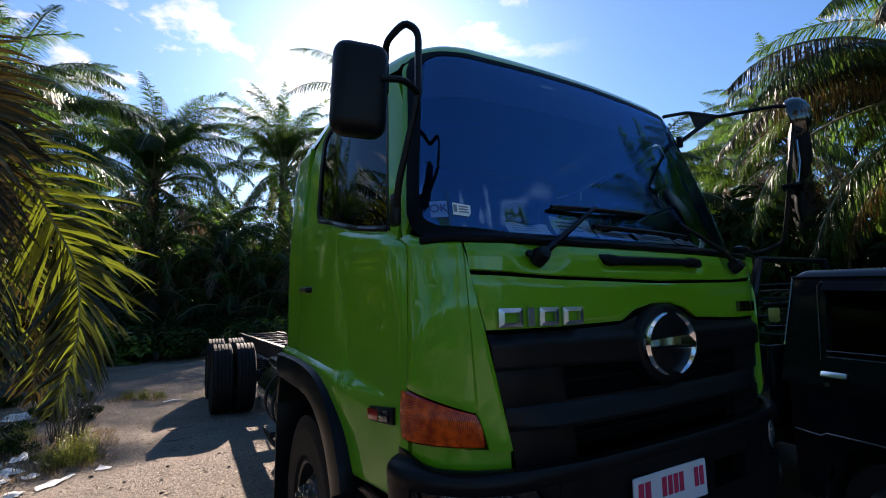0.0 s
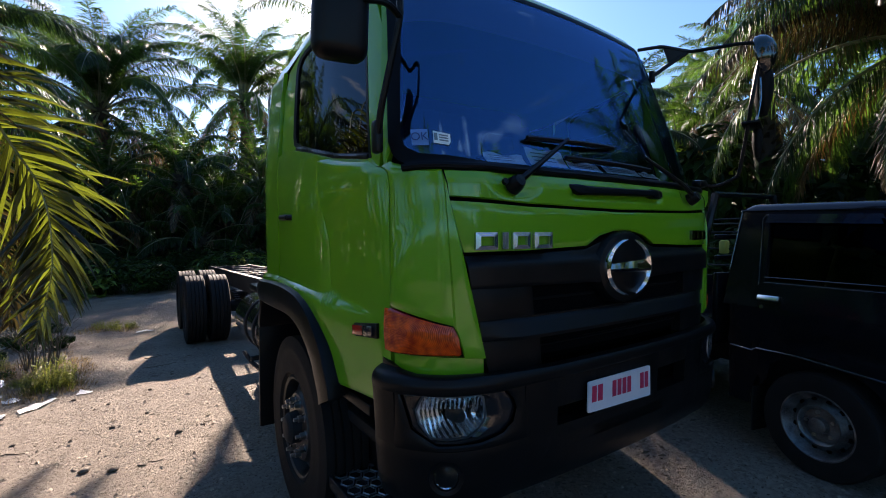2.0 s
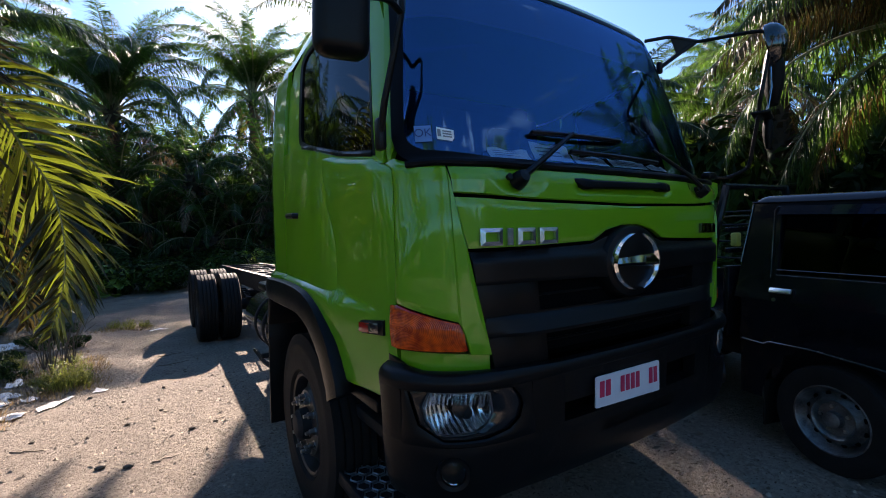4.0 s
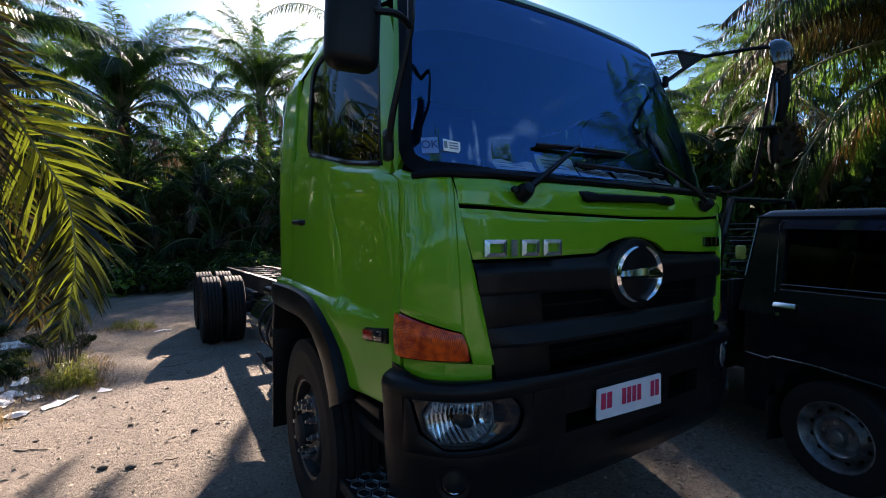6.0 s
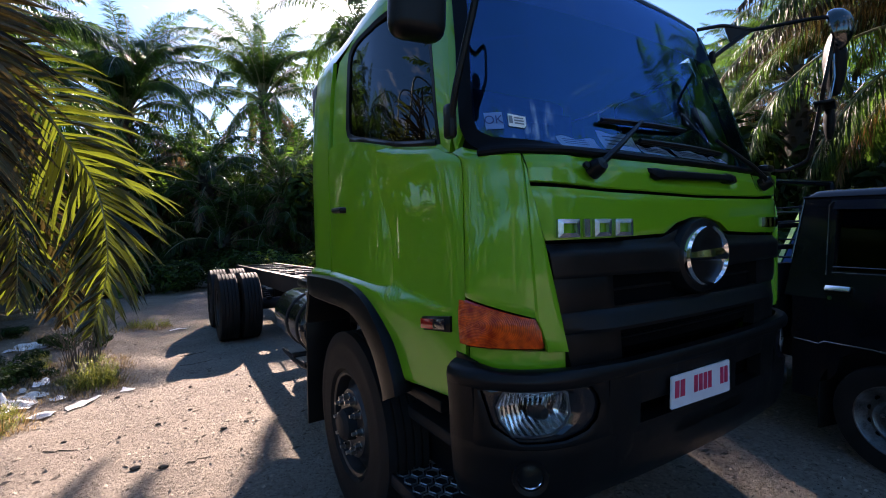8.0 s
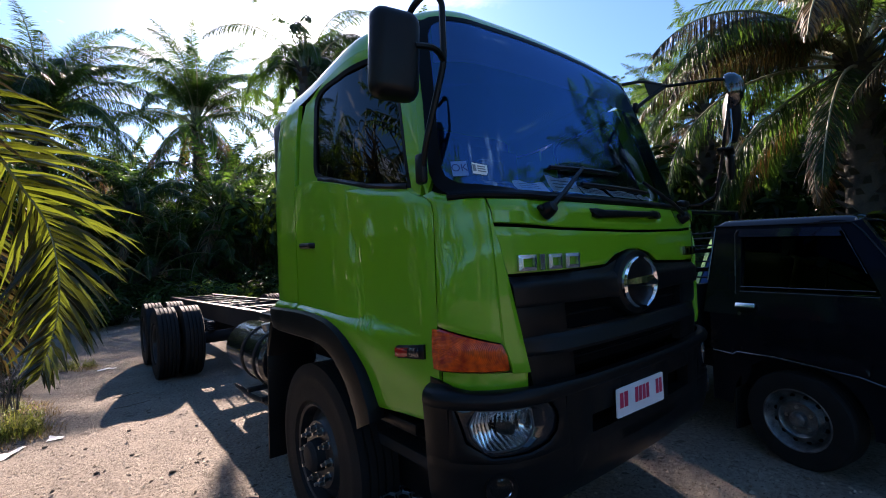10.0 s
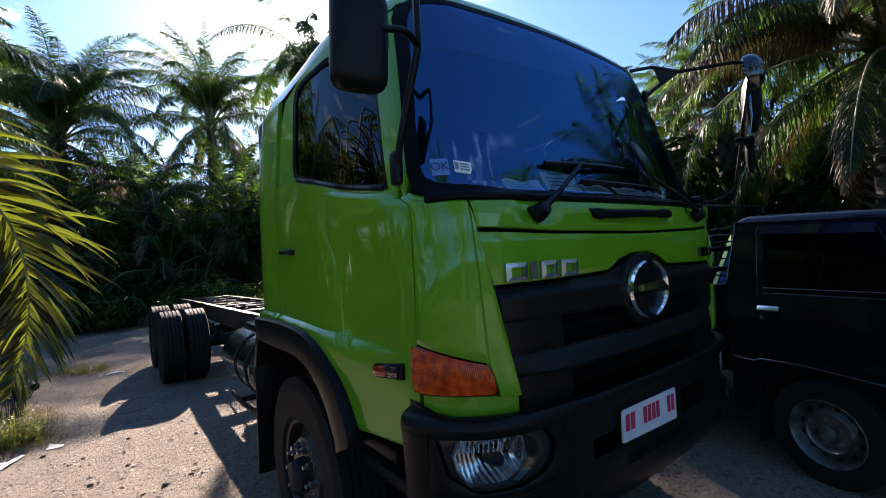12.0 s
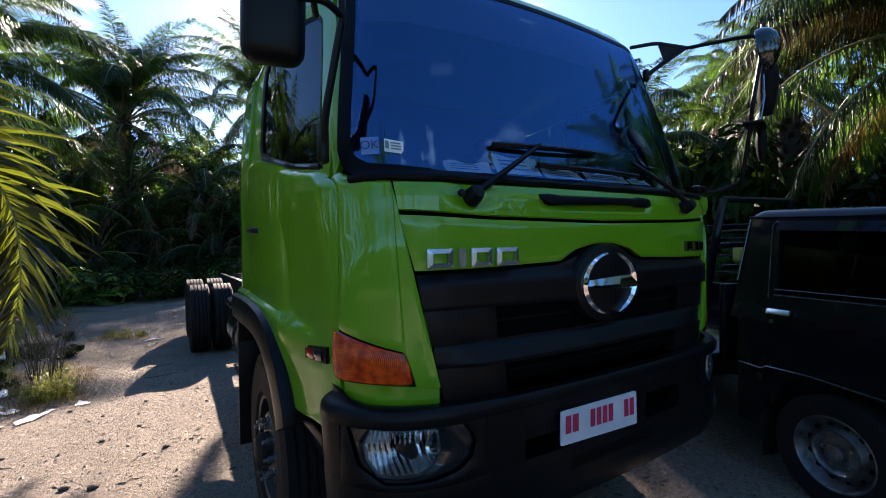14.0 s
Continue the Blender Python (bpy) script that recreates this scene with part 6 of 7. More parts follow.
for x, y, ln, a in ((-1.62, 5.75, .30, 20), (-1.62, 5.25, .34, 12), (-1.5, 4.85, .18, 80), (-1.35, 3.0, .12, 50), (-1.75, 2.45, .14, 25), (-2.6, 3.2, .2, -20)):
    g = Geo()
    d = Vector((math.cos(radians(a)), math.sin(radians(a)), 0))
    pts = [Vector((x, y, 0)) + d * ln * (t / 5 - .5) + Vector((.02 * math.sin(t * 1.7), .02 * math.cos(t * 2.1), 0)) for t in range(6)]
    g.tube([(p.x, p.y, height(p.x, p.y) + .005) for p in pts], .005, 6, r2=.003)
    tagged(part("twig", g, TWIG), "thin dry brown twig lying on the sand", "twig", "twigs on the sand")


def litter(name, outline, label, crumple=.02, mat=LITTER):
    """A crumpled sheet lying on the ground within an outline of (x, y)."""
    cx, cy = sum(p[0] for p in outline) / len(outline), sum(p[1] for p in outline) / len(outline)
    rim = along(outline + outline[:1], 41)
    rows = []
    for i, (x, y) in enumerate(rim):
        row = []
        for k in range(7):
            f = max(k / 6, .02)
            q = f * (1 + .12 * noise.noise((x * 7, y * 7, cx)))
            px, py = lerp(cx, x, q), lerp(cy, y, q)
            row.append((px, py, height(px, py) + .006 + crumple * abs(noise.noise((px * 9, py * 9, 4.0)))))
        rows.append(row)
    g = Geo()
    g.grid(rows)
    tagged(part(name, g, mat), label, "litter", "litter on the ground")


litter("plastic_scrap", [(-2.33, 4.50), (-2.22, 4.47), (-2.20, 4.54), (-2.27, 4.60), (-2.31, 4.66)], "small white plastic scrap on the sand", .03)
litter("plastic_sheet", [(-3.35, 4.35), (-3.1, 4.42), (-2.95, 4.62), (-3.05, 4.80), (-3.2, 4.75), (-3.3, 4.95), (-3.5, 4.85), (-3.42, 4.6)], "torn white plastic sheet beside the weeds", .09)
rl = random.Random(3)
for k in range(16):
    x, y = rl.uniform(-3.75, -2.55), rl.uniform(4.15, 5.35)
    n = rl.randint(5, 7)
    s0 = rl.uniform(.05, .15)
    rim_pts = [(x + s0 * rl.uniform(.4, 1.2) * math.cos(6.283 * q / n), y + s0 * rl.uniform(.4, 1.3) * math.sin(6.283 * q / n)) for q in range(n)]
    litter("plastic_scrap", rim_pts, "small crumpled white plastic scrap among weeds", .06)
litter("plastic_strip", [(-2.68, 4.16), (-2.55, 4.28), (-2.46, 4.44), (-2.50, 4.46), (-2.58, 4.36), (-2.64, 4.37), (-2.72, 4.25)], "flat white plastic strip on the sand", .03)
litter("plastic_sheet", [(-3.9, 7.5), (-3.4, 7.6), (-3.3, 7.9), (-3.8, 8.1)], "pale plastic sheet among weeds", .05)
litter("plastic_scrap", [(-1.86, 7.75), (-1.6, 7.8), (-1.62, 7.9), (-1.88, 7.88)], "small white plastic scrap on the sand", .02)


green_van(4.44, 1.49)

# ---- plants ----
def blades(geo, n, spread, hgt, wid, rnd, lean_out=.5):
    for _ in range(n):
        a, r = rnd.uniform(0, 6.283), spread * math.sqrt(rnd.random())
        x, y = r * math.cos(a), r * math.sin(a)
        h = hgt * rnd.uniform(.5, 1.1) * (1 - .4 * r / spread)
        b = a + rnd.uniform(-1, 1)
        lx, ly = math.cos(b) * h * lean_out * rnd.uniform(.2, 1), math.sin(b) * h * lean_out * rnd.uniform(.2, 1)
        sx, sy = -math.sin(b) * wid, math.cos(b) * wid
        geo.add([(x - sx, y - sy, -.02), (x + sx, y + sy, -.02), (x + lx * .4 + sx * .7, y + ly * .4 + sy * .7, h * .6), (x + lx * .4 - sx * .7, y + ly * .4 - sy * .7, h * .6), (x + lx, y + ly, h)], [(0, 1, 2, 3), (3, 2, 4)])


def sprigs(geo, n, spread, hgt, rnd):
    """Leafy stems that rise and lean out, with short blades all along their upper part."""
    for _ in range(n):
        a, r = rnd.uniform(0, 6.283), spread * math.sqrt(rnd.random())
        h = hgt * rnd.uniform(.55, 1.1) * (1 - .45 * (r / spread) ** 2)
        p0 = Vector((r * .7 * math.cos(a), r * .7 * math.sin(a), -.02))
        p1 = p0 + Vector((math.cos(a) * (.25 + r) * h * .7 + rnd.uniform(-.03, .03), math.sin(a) * (.25 + r) * h * .7 + rnd.uniform(-.03, .03), h))
        side = Vector((-math.sin(a), math.cos(a), 0)) * .0022
        geo.add([p0 - side, p0 + side, p1 + side * .5, p1 - side * .5], [(0, 1, 2, 3)])
        for q in range(9):
            base = p0.lerp(p1, .35 + .65 * q / 8)
            b = rnd.uniform(0, 6.283)
            ln = rnd.uniform(.028, .062)
            d = Vector((math.cos(b), math.sin(b), rnd.uniform(.2, 1.5))).normalized() * ln
            w = Vector((-math.sin(b), math.cos(b), rnd.uniform(-.4, .4))) * rnd.uniform(.004, .007)
            geo.add([base, base + d * .45 + w, base + d - Vector((0, 0, ln * .15)), base + d * .45 - w], [(0, 1, 2, 3)])


tufts = []
for k in range(3):
    g = Geo()
    sprigs(g, 95, .24, .34, random.Random(20 + k))
    blades(g, 110, .26, .18, .0045, random.Random(60 + k), 1.1)
    tufts.append(g.mesh("grass_tuft", GRASS, 0))
g = Geo()
blades(g, 170, .34, .22, .004, random.Random(31), 1.2)
tuft_dry = g.mesh("dry_grass_tuft", GRASS_DRY, 0)


def tuft(x, y, s, k, dry=False, tall=1.0):
    ob = new("dry_grass_tuft" if dry else "grass_tuft", tuft_dry if dry else tufts[k % 3])
    ob.matrix_basis = pose(x, y, height(x, y), 0, 0, k * 77) @ Matrix.Diagonal((s, s, s * tall, 1))
    tagged(ob, "dry brown grass on the ground" if dry else "tuft of leafy yellow-green weeds on the sand", "grass", kind="stuff")


for i, (x, y, s) in enumerate(((-2.56, 4.86, .95), (-2.66, 4.92, .7), (-2.48, 4.95, .55), (-3.15, 4.15, .7), (-3.35, 4.3, .6), (-3.25, 6.2, .6), (-2.17, 8.3, .55), (-1.95, 8.4, .45), (-2.4, 8.5, .5), (-4.0, 5.6, .7))):
    tuft(x, y, s, i, False, 1.0)
for i, (x, y, s) in enumerate(((-2.85, 4.72, .7), (-2.38, 4.82, .6), (-2.62, 4.66, .6), (-3.35, 4.05, .8), (-3.0, 4.0, .6), (-2.0, 8.2, .6), (-2.5, 8.3, .7), (-3.1, 5.9, .9), (-2.9, 6.3, .8))):
    tuft(x, y, s, i + 3, True, .7)
# dry weed stems
for i, (x, y) in enumerate(((-2.72, 5.75), (-2.80, 5.60), (-2.62, 5.62), (-2.9, 5.8))):
    g = Geo()
    rw = random.Random(90 + i)
    for k in range(7):
        a, h = rw.uniform(0, 6.28), rw.uniform(.45, .85)
        tip = (x + .22 * math.cos(a), y + .22 * math.sin(a), h)
        g.tube([(x, y, height(x, y) - .02), (x + .06 * math.cos(a), y + .06 * math.sin(a), h * .5), tip], .006, 5, r2=.003)
        for q in range(3):
            b = a + rw.uniform(-1.2, 1.2)
            f = .5 + .15 * q
            p0 = (x + .22 * f * math.cos(a), y + .22 * f * math.sin(a), h * f)
            g.tube([p0, (p0[0] + .1 * math.cos(b), p0[1] + .1 * math.sin(b), p0[2] + .08)], .004, 4, r2=.002)
    stuff("dry_weed", g, TWIG, "leafless reddish-brown weed stems on the ground", "weed")
rng = random.Random(77)
for i in range(60):
    x, y = rng.uniform(-7.5, -2.9), rng.uniform(3.6, 13.0)
    if x > -3.0 - .1 * (y - 4) + .3:
        continue
    tuft(x, y, rng.uniform(.5, 1.0), i, i % 4 < 3, rng.uniform(.4, .9))
for i in range(12):
    tuft(-2.75 + rng.uniform(-.5, .35), 5.1 + rng.uniform(-.5, 1.6), rng.uniform(.4, .8), i, i % 4 != 0, .6)


def frond_curve(length, up, droop, n=16, power=1.25):
    """Points of the arching midrib, in the xz plane; up and droop in degrees."""
    pts, x, z = [(0, 0, 0)], 0.0, 0.0
    for i in range(n):
        t = (i + .5) / n
        a = radians(up - (up + droop) * t ** power)
        x += length / n * math.cos(a)
        z += length / n * math.sin(a)
        pts.append((x, 0, z))
    return [Vector(p) for p in pts]


def frond_geo(leaf, stem, pts, pairs, leaf_len, leaf_w, rnd, first=.16, sag=.55, r0=.05, segs=2, thin_out=0.0, vee=.45, across=None, ahead=1.0, fold=0.0):
    """A feather leaf along the midrib pts: stem and leaflets, folded along their middle where fold is set."""
    stem.tube(pts, r0, 5, r2=r0 * .12)
    n = len(pts) - 1
    for i in range(pairs):
        t = lerp(first, .995, i / (pairs - 1))
        k = min(n - 1, int(t * n))
        p = pts[k].lerp(pts[k + 1], t * n - k)
        d = (pts[k + 1] - pts[k]).normalized()
        side = d.cross(Vector((0, 0, 1)))
        side = side.normalized() if side.length > .1 else Vector((0, 1, 0))
        if across is not None:
            side = (across - d * across.dot(d)).normalized()
        upv = side.cross(d)
        ln = leaf_len * (math.sin(math.pi * min(1, (t - first) / (1 - first) * .78 + .20)) ** .7)
        for s in (-1, 1):
            if rnd.random() < thin_out:
                continue
            l1 = ln * rnd.uniform(.8, 1.12)
            fwd = ahead * lerp(.45, 1.3, t ** 2) + rnd.uniform(-.15, .15)
            v = (side * s + d * fwd + upv * (vee * rnd.choice((-1, .2, 1)) + rnd.uniform(-.2, .2))).normalized()
            w = v.cross(upv).normalized()
            w = (w + upv * rnd.uniform(-.7, .7)).normalized() * leaf_w * rnd.uniform(.8, 1.15)
            sg_ = sag * rnd.uniform(.6, 1.5)
            q, vs = p, []
            if fold:
                lift = upv * leaf_w * fold * rnd.uniform(.5, 1.3)
                mid = []
                for j in range(segs):
                    f = j / segs
                    wd = (.5, 1.0, .85, .6, .35)[min(4, int(f * 5))]
                    vs += [q - w * wd + lift * wd, q, q + w * wd + lift * wd]
                    mid.append(q)
                    q = q + (v + Vector((0, 0, -1)) * sg_ * (f * f * 1.6 + .2)).normalized() * l1 / segs
                vs.append(q)
                n3 = 3 * segs
                leaf.add(vs, [(3 * j + c, 3 * j + 1 + c, 3 * j + 4 + c, 3 * j + 3 + c) for j in range(segs - 1) for c in (0, 1)] + [(n3 - 3, n3 - 2, n3), (n3 - 2, n3 - 1, n3)])
                edge = upv * .0016
                rib = [m_ - edge for m_ in mid] + [m_ + edge for m_ in mid]
                stem.add(rib, [(j, j + 1, segs + j + 1, segs + j) for j in range(segs - 1)])
                continue
            for j in range(segs + 1):
                f = j / segs
                wd = (.55, 1.0, .75, .45)[min(3, int(f * 3.2))] if f < 1 else 0
                if f < 1:
                    vs += [q - w * wd, q + w * wd]
                else:
                    vs.append(q)
                v2 = (v + Vector((0, 0, -1)) * sg_ * (f + .35) * 1.3).normalized()
                q = q + v2 * l1 / segs
            fs = [(2 * j, 2 * j + 1, 2 * j + 3, 2 * j + 2) for j in range(segs - 1)] + [(2 * segs - 2, 2 * segs - 1, 2 * segs)]
            leaf.add(vs, fs)


class Frond:
    """Shared meshes of one kind of leaf."""

    def __init__(self, seed, length, up, droop, pairs, leaf_len, leaf_w, mat=None, sag=.55):
        r = random.Random(seed)
        leaf, stem = Geo(), Geo()
        frond_geo(leaf, stem, frond_curve(length, up, droop), pairs, leaf_len, leaf_w, r, sag=sag)
        self.leaf = leaf.mesh("leaf_blade", mat or FROND, 0)
        self.stem = stem.mesh("frond", RACHIS, 60)


KINDS = [Frond(1, 5.4, 86, -5, 190, .66, .0135, sag=.6), Frond(2, 5.6, 72, 42, 200, .82, .0135, sag=1.2), Frond(3, 5.6, 48, 66, 200, .90, .0135, sag=1.4),
         Frond(4, 5.3, 18, 80, 170, .98, .0135, sag=1.8), Frond(5, 4.6, -25, 86, 90, .9, .017, FROND_DRY, 1.6), Frond(6, 5.6, 84, 22, 200, .76, .0135, sag=1.0),
         Frond(7, 5.0, -14, 82, 160, .98, .0135, sag=1.8), Frond(8, 5.4, 34, 56, 200, .88, .0125, FROND_BROWN, 2.4), Frond(9, 5.4, 40, 50, 200, .88, .0135, sag=2.2)]

# the same kinds with fewer, wider leaflets for palms far off
FAR_KINDS = [Frond(11, 5.4, 88, -25, 60, .60, .034, sag=.5), Frond(12, 5.6, 72, 42, 64, .78, .036, sag=1.1), Frond(13, 5.6, 48, 66, 64, .86, .036, sag=1.3),
             Frond(14, 5.3, 18, 80, 60, .95, .036, sag=1.8), Frond(15, 4.6, -25, 86, 50, .9, .032, FROND_DRY, 1.6), Frond(16, 5.6, 84, 12, 64, .70, .036, sag=.8),
             Frond(17, 5.0, -14, 82, 56, .95, .036, sag=1.8)]


def trunk_mesh(hgt, seed, r=.30):
    rr = random.Random(seed)
    g = Geo()
    rows = []
    for i in range(13):
        z = hgt * i / 12 - .3
        rad = r * (1.25 - .3 * i / 12) + (.1 if i == 0 else 0)
        rows.append([(rad * math.cos(a) * (1 + .06 * noise.noise((math.cos(a) * 2, math.sin(a) * 2, z * 2 + seed))), rad * math.sin(a), z) for a in [2 * math.pi * k / 14 for k in range(15)]])
    g.grid(rows)
    z, k = .3, 0
    while z < hgt - .1:
        for _ in range(5):
            a = k * 2.39996
            k += 1
            rad = r * (1.2 - .3 * z / hgt)
            c = Vector((rad * math.cos(a), rad * math.sin(a), z + rr.uniform(-.06, .06)))
            out = Vector((math.cos(a), math.sin(a), .9)).normalized()
            sd = Vector((-math.sin(a), math.cos(a), 0)) * rr.uniform(.07, .11)
            ln = rr.uniform(.12, .30)
            g.add([c - sd, c + sd, c + out * ln + sd * .6, c + out * ln - sd * .6, c + out * ln * .9 + Vector((0, 0, .07)), c + Vector((0, 0, .12))], [(0, 1, 2, 3), (3, 2, 4), (0, 3, 4, 5), (1, 5, 4, 2)])
        z += .22
    return g.mesh("trunk", TRUNK, 40)


def palm(x, y, hgt, seed, count=34, size=1.0, dry=4, spin=0.0, group="oil palms of the plantation", upper=(), brown=0, clear=None, far=False, steep=False, label="tall oil palm with arching feather fronds and rough trunk"):
    """upper: (azimuth, kind, size) of fronds that stand out, in place of the top ones."""
    rr = random.Random(seed)
    root = thing("oil_palm", label, "palm tree", (x, y, 0), group)
    base = Matrix.Translation((x, y, height(x, y) if abs(x) < 40 and abs(y) < 40 else 0))
    t = new("trunk", trunk_mesh(hgt, seed))
    t.parent, t.matrix_parent_inverse, t.matrix_basis = root, WORLD_OF[root].inverted(), base
    plan = []
    for i in range(count + dry):
        q = i / max(count, 1)
        if i >= count:
            k = 4
        elif q < .08:
            k = 0
        elif q < .28:
            k = 5
        elif q < .48:
            k = 1
        elif q < .68:
            k = 2
        elif q < .86:
            k = 3
        else:
            k = 6
        if steep and i < count:
            k = 0 if q < .18 else 5 if q < .44 else 1 if q < .70 else 2 if q < .84 else 3 if q < .94 else 6
        if upper and q < .48:
            continue
        if brown and i % brown == 0 and k in (2, 3):
            k = 7
        if clear and clear[0] < (i * 137.5 + spin) % 360 < clear[1]:
            continue
        plan.append((i * 137.5 + spin + rr.uniform(-14, 14), k, rr.uniform(.86, 1.1), min(1, q)))
    plan += [(a, k, s_, .1) for a, k, s_ in upper]
    for a, k, s_, q in plan:
        kind = FAR_KINDS[k] if far else KINDS[k]
        m = base @ Matrix.Translation((0, 0, hgt - .35 - .45 * q)) @ pose(0, 0, 0, rr.uniform(-9, 9), rr.uniform(-9, 9), a) @ Matrix.Translation((.16, 0, 0)) @ Matrix.Scale(size * s_, 4)
        s = new("frond", kind.stem)
        s.parent, s.matrix_parent_inverse, s.matrix_basis = root, WORLD_OF[root].inverted(), m
        l = new("leaf_blade", kind.leaf)
        l.parent, l.matrix_basis = s, Matrix()
    return root


# palms behind the truck, beside the pickup, and round the clearing
palm(-3.35, 27.4, 8.9, 100, 60, 1.16, 10, 20, steep=True)
palm(4.78, 34.4, 12.5, 101, 48, 1.28, 8, 31, steep=True)
# many of its fronds are added and aimed to shade the foreground sand
tall = palm(3.80, 12.5, 8.0, 102, 0, .70, 0, 62, upper=((172, 5, 1), (150, 1, 0.95), (105, 0, 0.9), (75, 0, 0.95), (20, 5, 1), (-5, 1, 0.95), (40, 5, 0.9), (-50, 1, 0.95), (-80, 2, 0.9), (-25, 2, 0.95), (60, 1, 1), (100, 2, 1), (15, 2, 0.95), (-65, 3, 0.9), (-30, 3, 0.95), (5, 3, 0.95), (35, 3, 0.9), (70, 2, 0.9), (-110, 3, 0.8), (-10, 6, 0.9), (50, 6, 0.9), (-60, 6, 0.8), (80, 1, 1), (95, 1, 0.95), (112, 2, 0.95), (65, 2, 1), (48, 2, 0.95), (88, 2, 1), (-95, 3, 0.9), (-120, 2, 0.8), (-75, 6, 0.9), (-100, 6, 0.8)) + tuple((-112 + 21 * q, (2, 3, 1)[q % 3], .8) for q in range(8)) + tuple((52 + 11 * q, (2, 1, 2)[q % 3], .95) for q in range(6)))
# added palm, unseen behind the cab: its crown shades sand by the pickup
palm(6.80, 13.7, 7.9, 116, 0, .70, 4, 0, upper=tuple((-84 + 21 * q, (2, 3)[q % 2], .92) for q in range(9)) + tuple((-78 + 13 * q, (3, 2, 6, 1)[q % 4], .8 + .05 * (q * 3 % 5)) for q in range(13)) + tuple((-70 + 17 * q, (6, 3)[q % 2], .9) for q in range(9)) + ((90, 0, .7), (10, 5, .9), (60, 0, .8), (110, 0, .6)))
palm(-7.9, 20.5, 8.3, 103, 48, 1.10, 5, 93)
palm(-6.5, 10.6, 4.3, 113, 42, .82, 4, 12)
palm(8.8, 20.0, 7.0, 104, 44, 1.0, 5, 124)
right_label = "oil palm with drooping green and straw-brown fronds beside the pickup"
palm(11.0, .45, 6.0, 105, 54, .90, 4, 155, brown=2, label=right_label, upper=((150, 8, 1.0), (168, 8, 1.0), (130, 8, .95), (185, 1, 1.0), (205, 1, .9), (112, 1, .9), (160, 5, .8), (225, 1, 1.0), (90, 8, 1.0), (60, 1, 1.0), (20, 1, 1.0), (-30, 1, 1.0), (-70, 1, 1.0), (260, 1, 1.0), (142, 7, .95), (176, 7, 1.0), (198, 7, .95), (120, 7, 1.0)))
palm(15.8, 5.2, 7.0, 106, 36, .72, 5, 186, brown=5)
palm(20.8, .3, 9.8, 107, 46, 1.05, 4, 217, brown=4)
palm(19.4, 8.2, 8.2, 108, 34, .68, 4, 248)
palm(12.3, 9.0, 4.6, 109, 40, .85, 6, 279)
palm(14.0, -7.0, 4.6, 110, 40, .95, 6, 310, brown=4)
palm(9.2, -11.5, 8.8, 111, 34, .85, 4, 20, far=True)
palm(10.6, -3.4, 5.6, 114, 40, .92, 2, 70, brown=4)
palm(-8.5, -8.0, 8.0, 112, 34, .9, 4, 50, far=True)
rng = random.Random(9)
for i, (x, y) in enumerate(((-10.5, 34), (.2, 40), (6.8, 33), (12.5, 26), (17, 20), (15, 13), (27, 5), (27, -6), (-13, 28), (-16, 20), (-14, 13), (.8, 39), (-7.5, 41), (8.5, 36),
                            (-13.5, 6.5), (-15, -1.5), (-13.5, -11.5), (-5, -19), (5, -20), (16, -16), (24, -13), (31, -12), (23, 12), (11, 16))):
    palm(x, y, rng.uniform(5.5, 8.0) + (4.0 if y < -10 else 0), 200 + i, 28, rng.uniform(.95, 1.1), 3, rng.uniform(0, 360), far=True)

for i in range(26):
    a = radians(lerp(-28, 150, i / 25))
    r = rng.uniform(44, 58)
    palm(r * math.cos(a) * .9, 2 + r * math.sin(a), rng.uniform(6.0, 9.0), 300 + i, 20, rng.uniform(1.0, 1.15), 2, rng.uniform(0, 360), far=True)
for i in range(10):
    palm(lerp(-12, 14, i / 9) + rng.uniform(-.8, .8), 34 + rng.uniform(-1.5, 5), rng.uniform(4.0, 6.0), 340 + i, 24, rng.uniform(.85, 1.0), 3, rng.uniform(0, 360), far=True)

for x, y, h, sz in ((-6.6, 33.0, 3.8, 1.0), (-.4, 33.5, 3.8, 1.0), (1.6, 31.0, 3.2, .9), (5.6, 32.0, 3.8, 1.0), (-10.5, 28.0, 3.6, .9)):
    palm(x, y, h, int(400 + x * 7), 40, sz, 6, x * 40)

for i in range(12):
    palm(lerp(-10.5, 8.5, i / 11) + rng.uniform(-.6, .6), 22.5 + rng.uniform(-1.2, 2.2), rng.uniform(1.6, 3.0), 460 + i, 26, rng.uniform(.6, .78), 5, rng.uniform(0, 360), far=True, label="young oil palm with a skirt of dark drooping fronds")

for i in range(6):
    palm(lerp(-10, 7.5, i / 5) + rng.uniform(-.7, .7), 24.5 + rng.uniform(-1.5, 1.5), rng.uniform(3.6, 5.0), 500 + i, 24, rng.uniform(.65, .8), 6, rng.uniform(0, 360), far=True, label="oil palm in the shade with dark drooping fronds")

# the near palm with low hanging fronds
NEAR_X, NEAR_Y = -5.1, 2.9
near = thing("oil_palm", "young oil palm with yellowing fronds hanging low", "palm tree", (NEAR_X, NEAR_Y, 0), "oil palms of the plantation")
t = new("trunk", trunk_mesh(2.9, 55, .32))
t.parent, t.matrix_parent_inverse, t.matrix_basis = near, WORLD_OF[near].inverted(), Matrix.Translation((NEAR_X, NEAR_Y, 0))


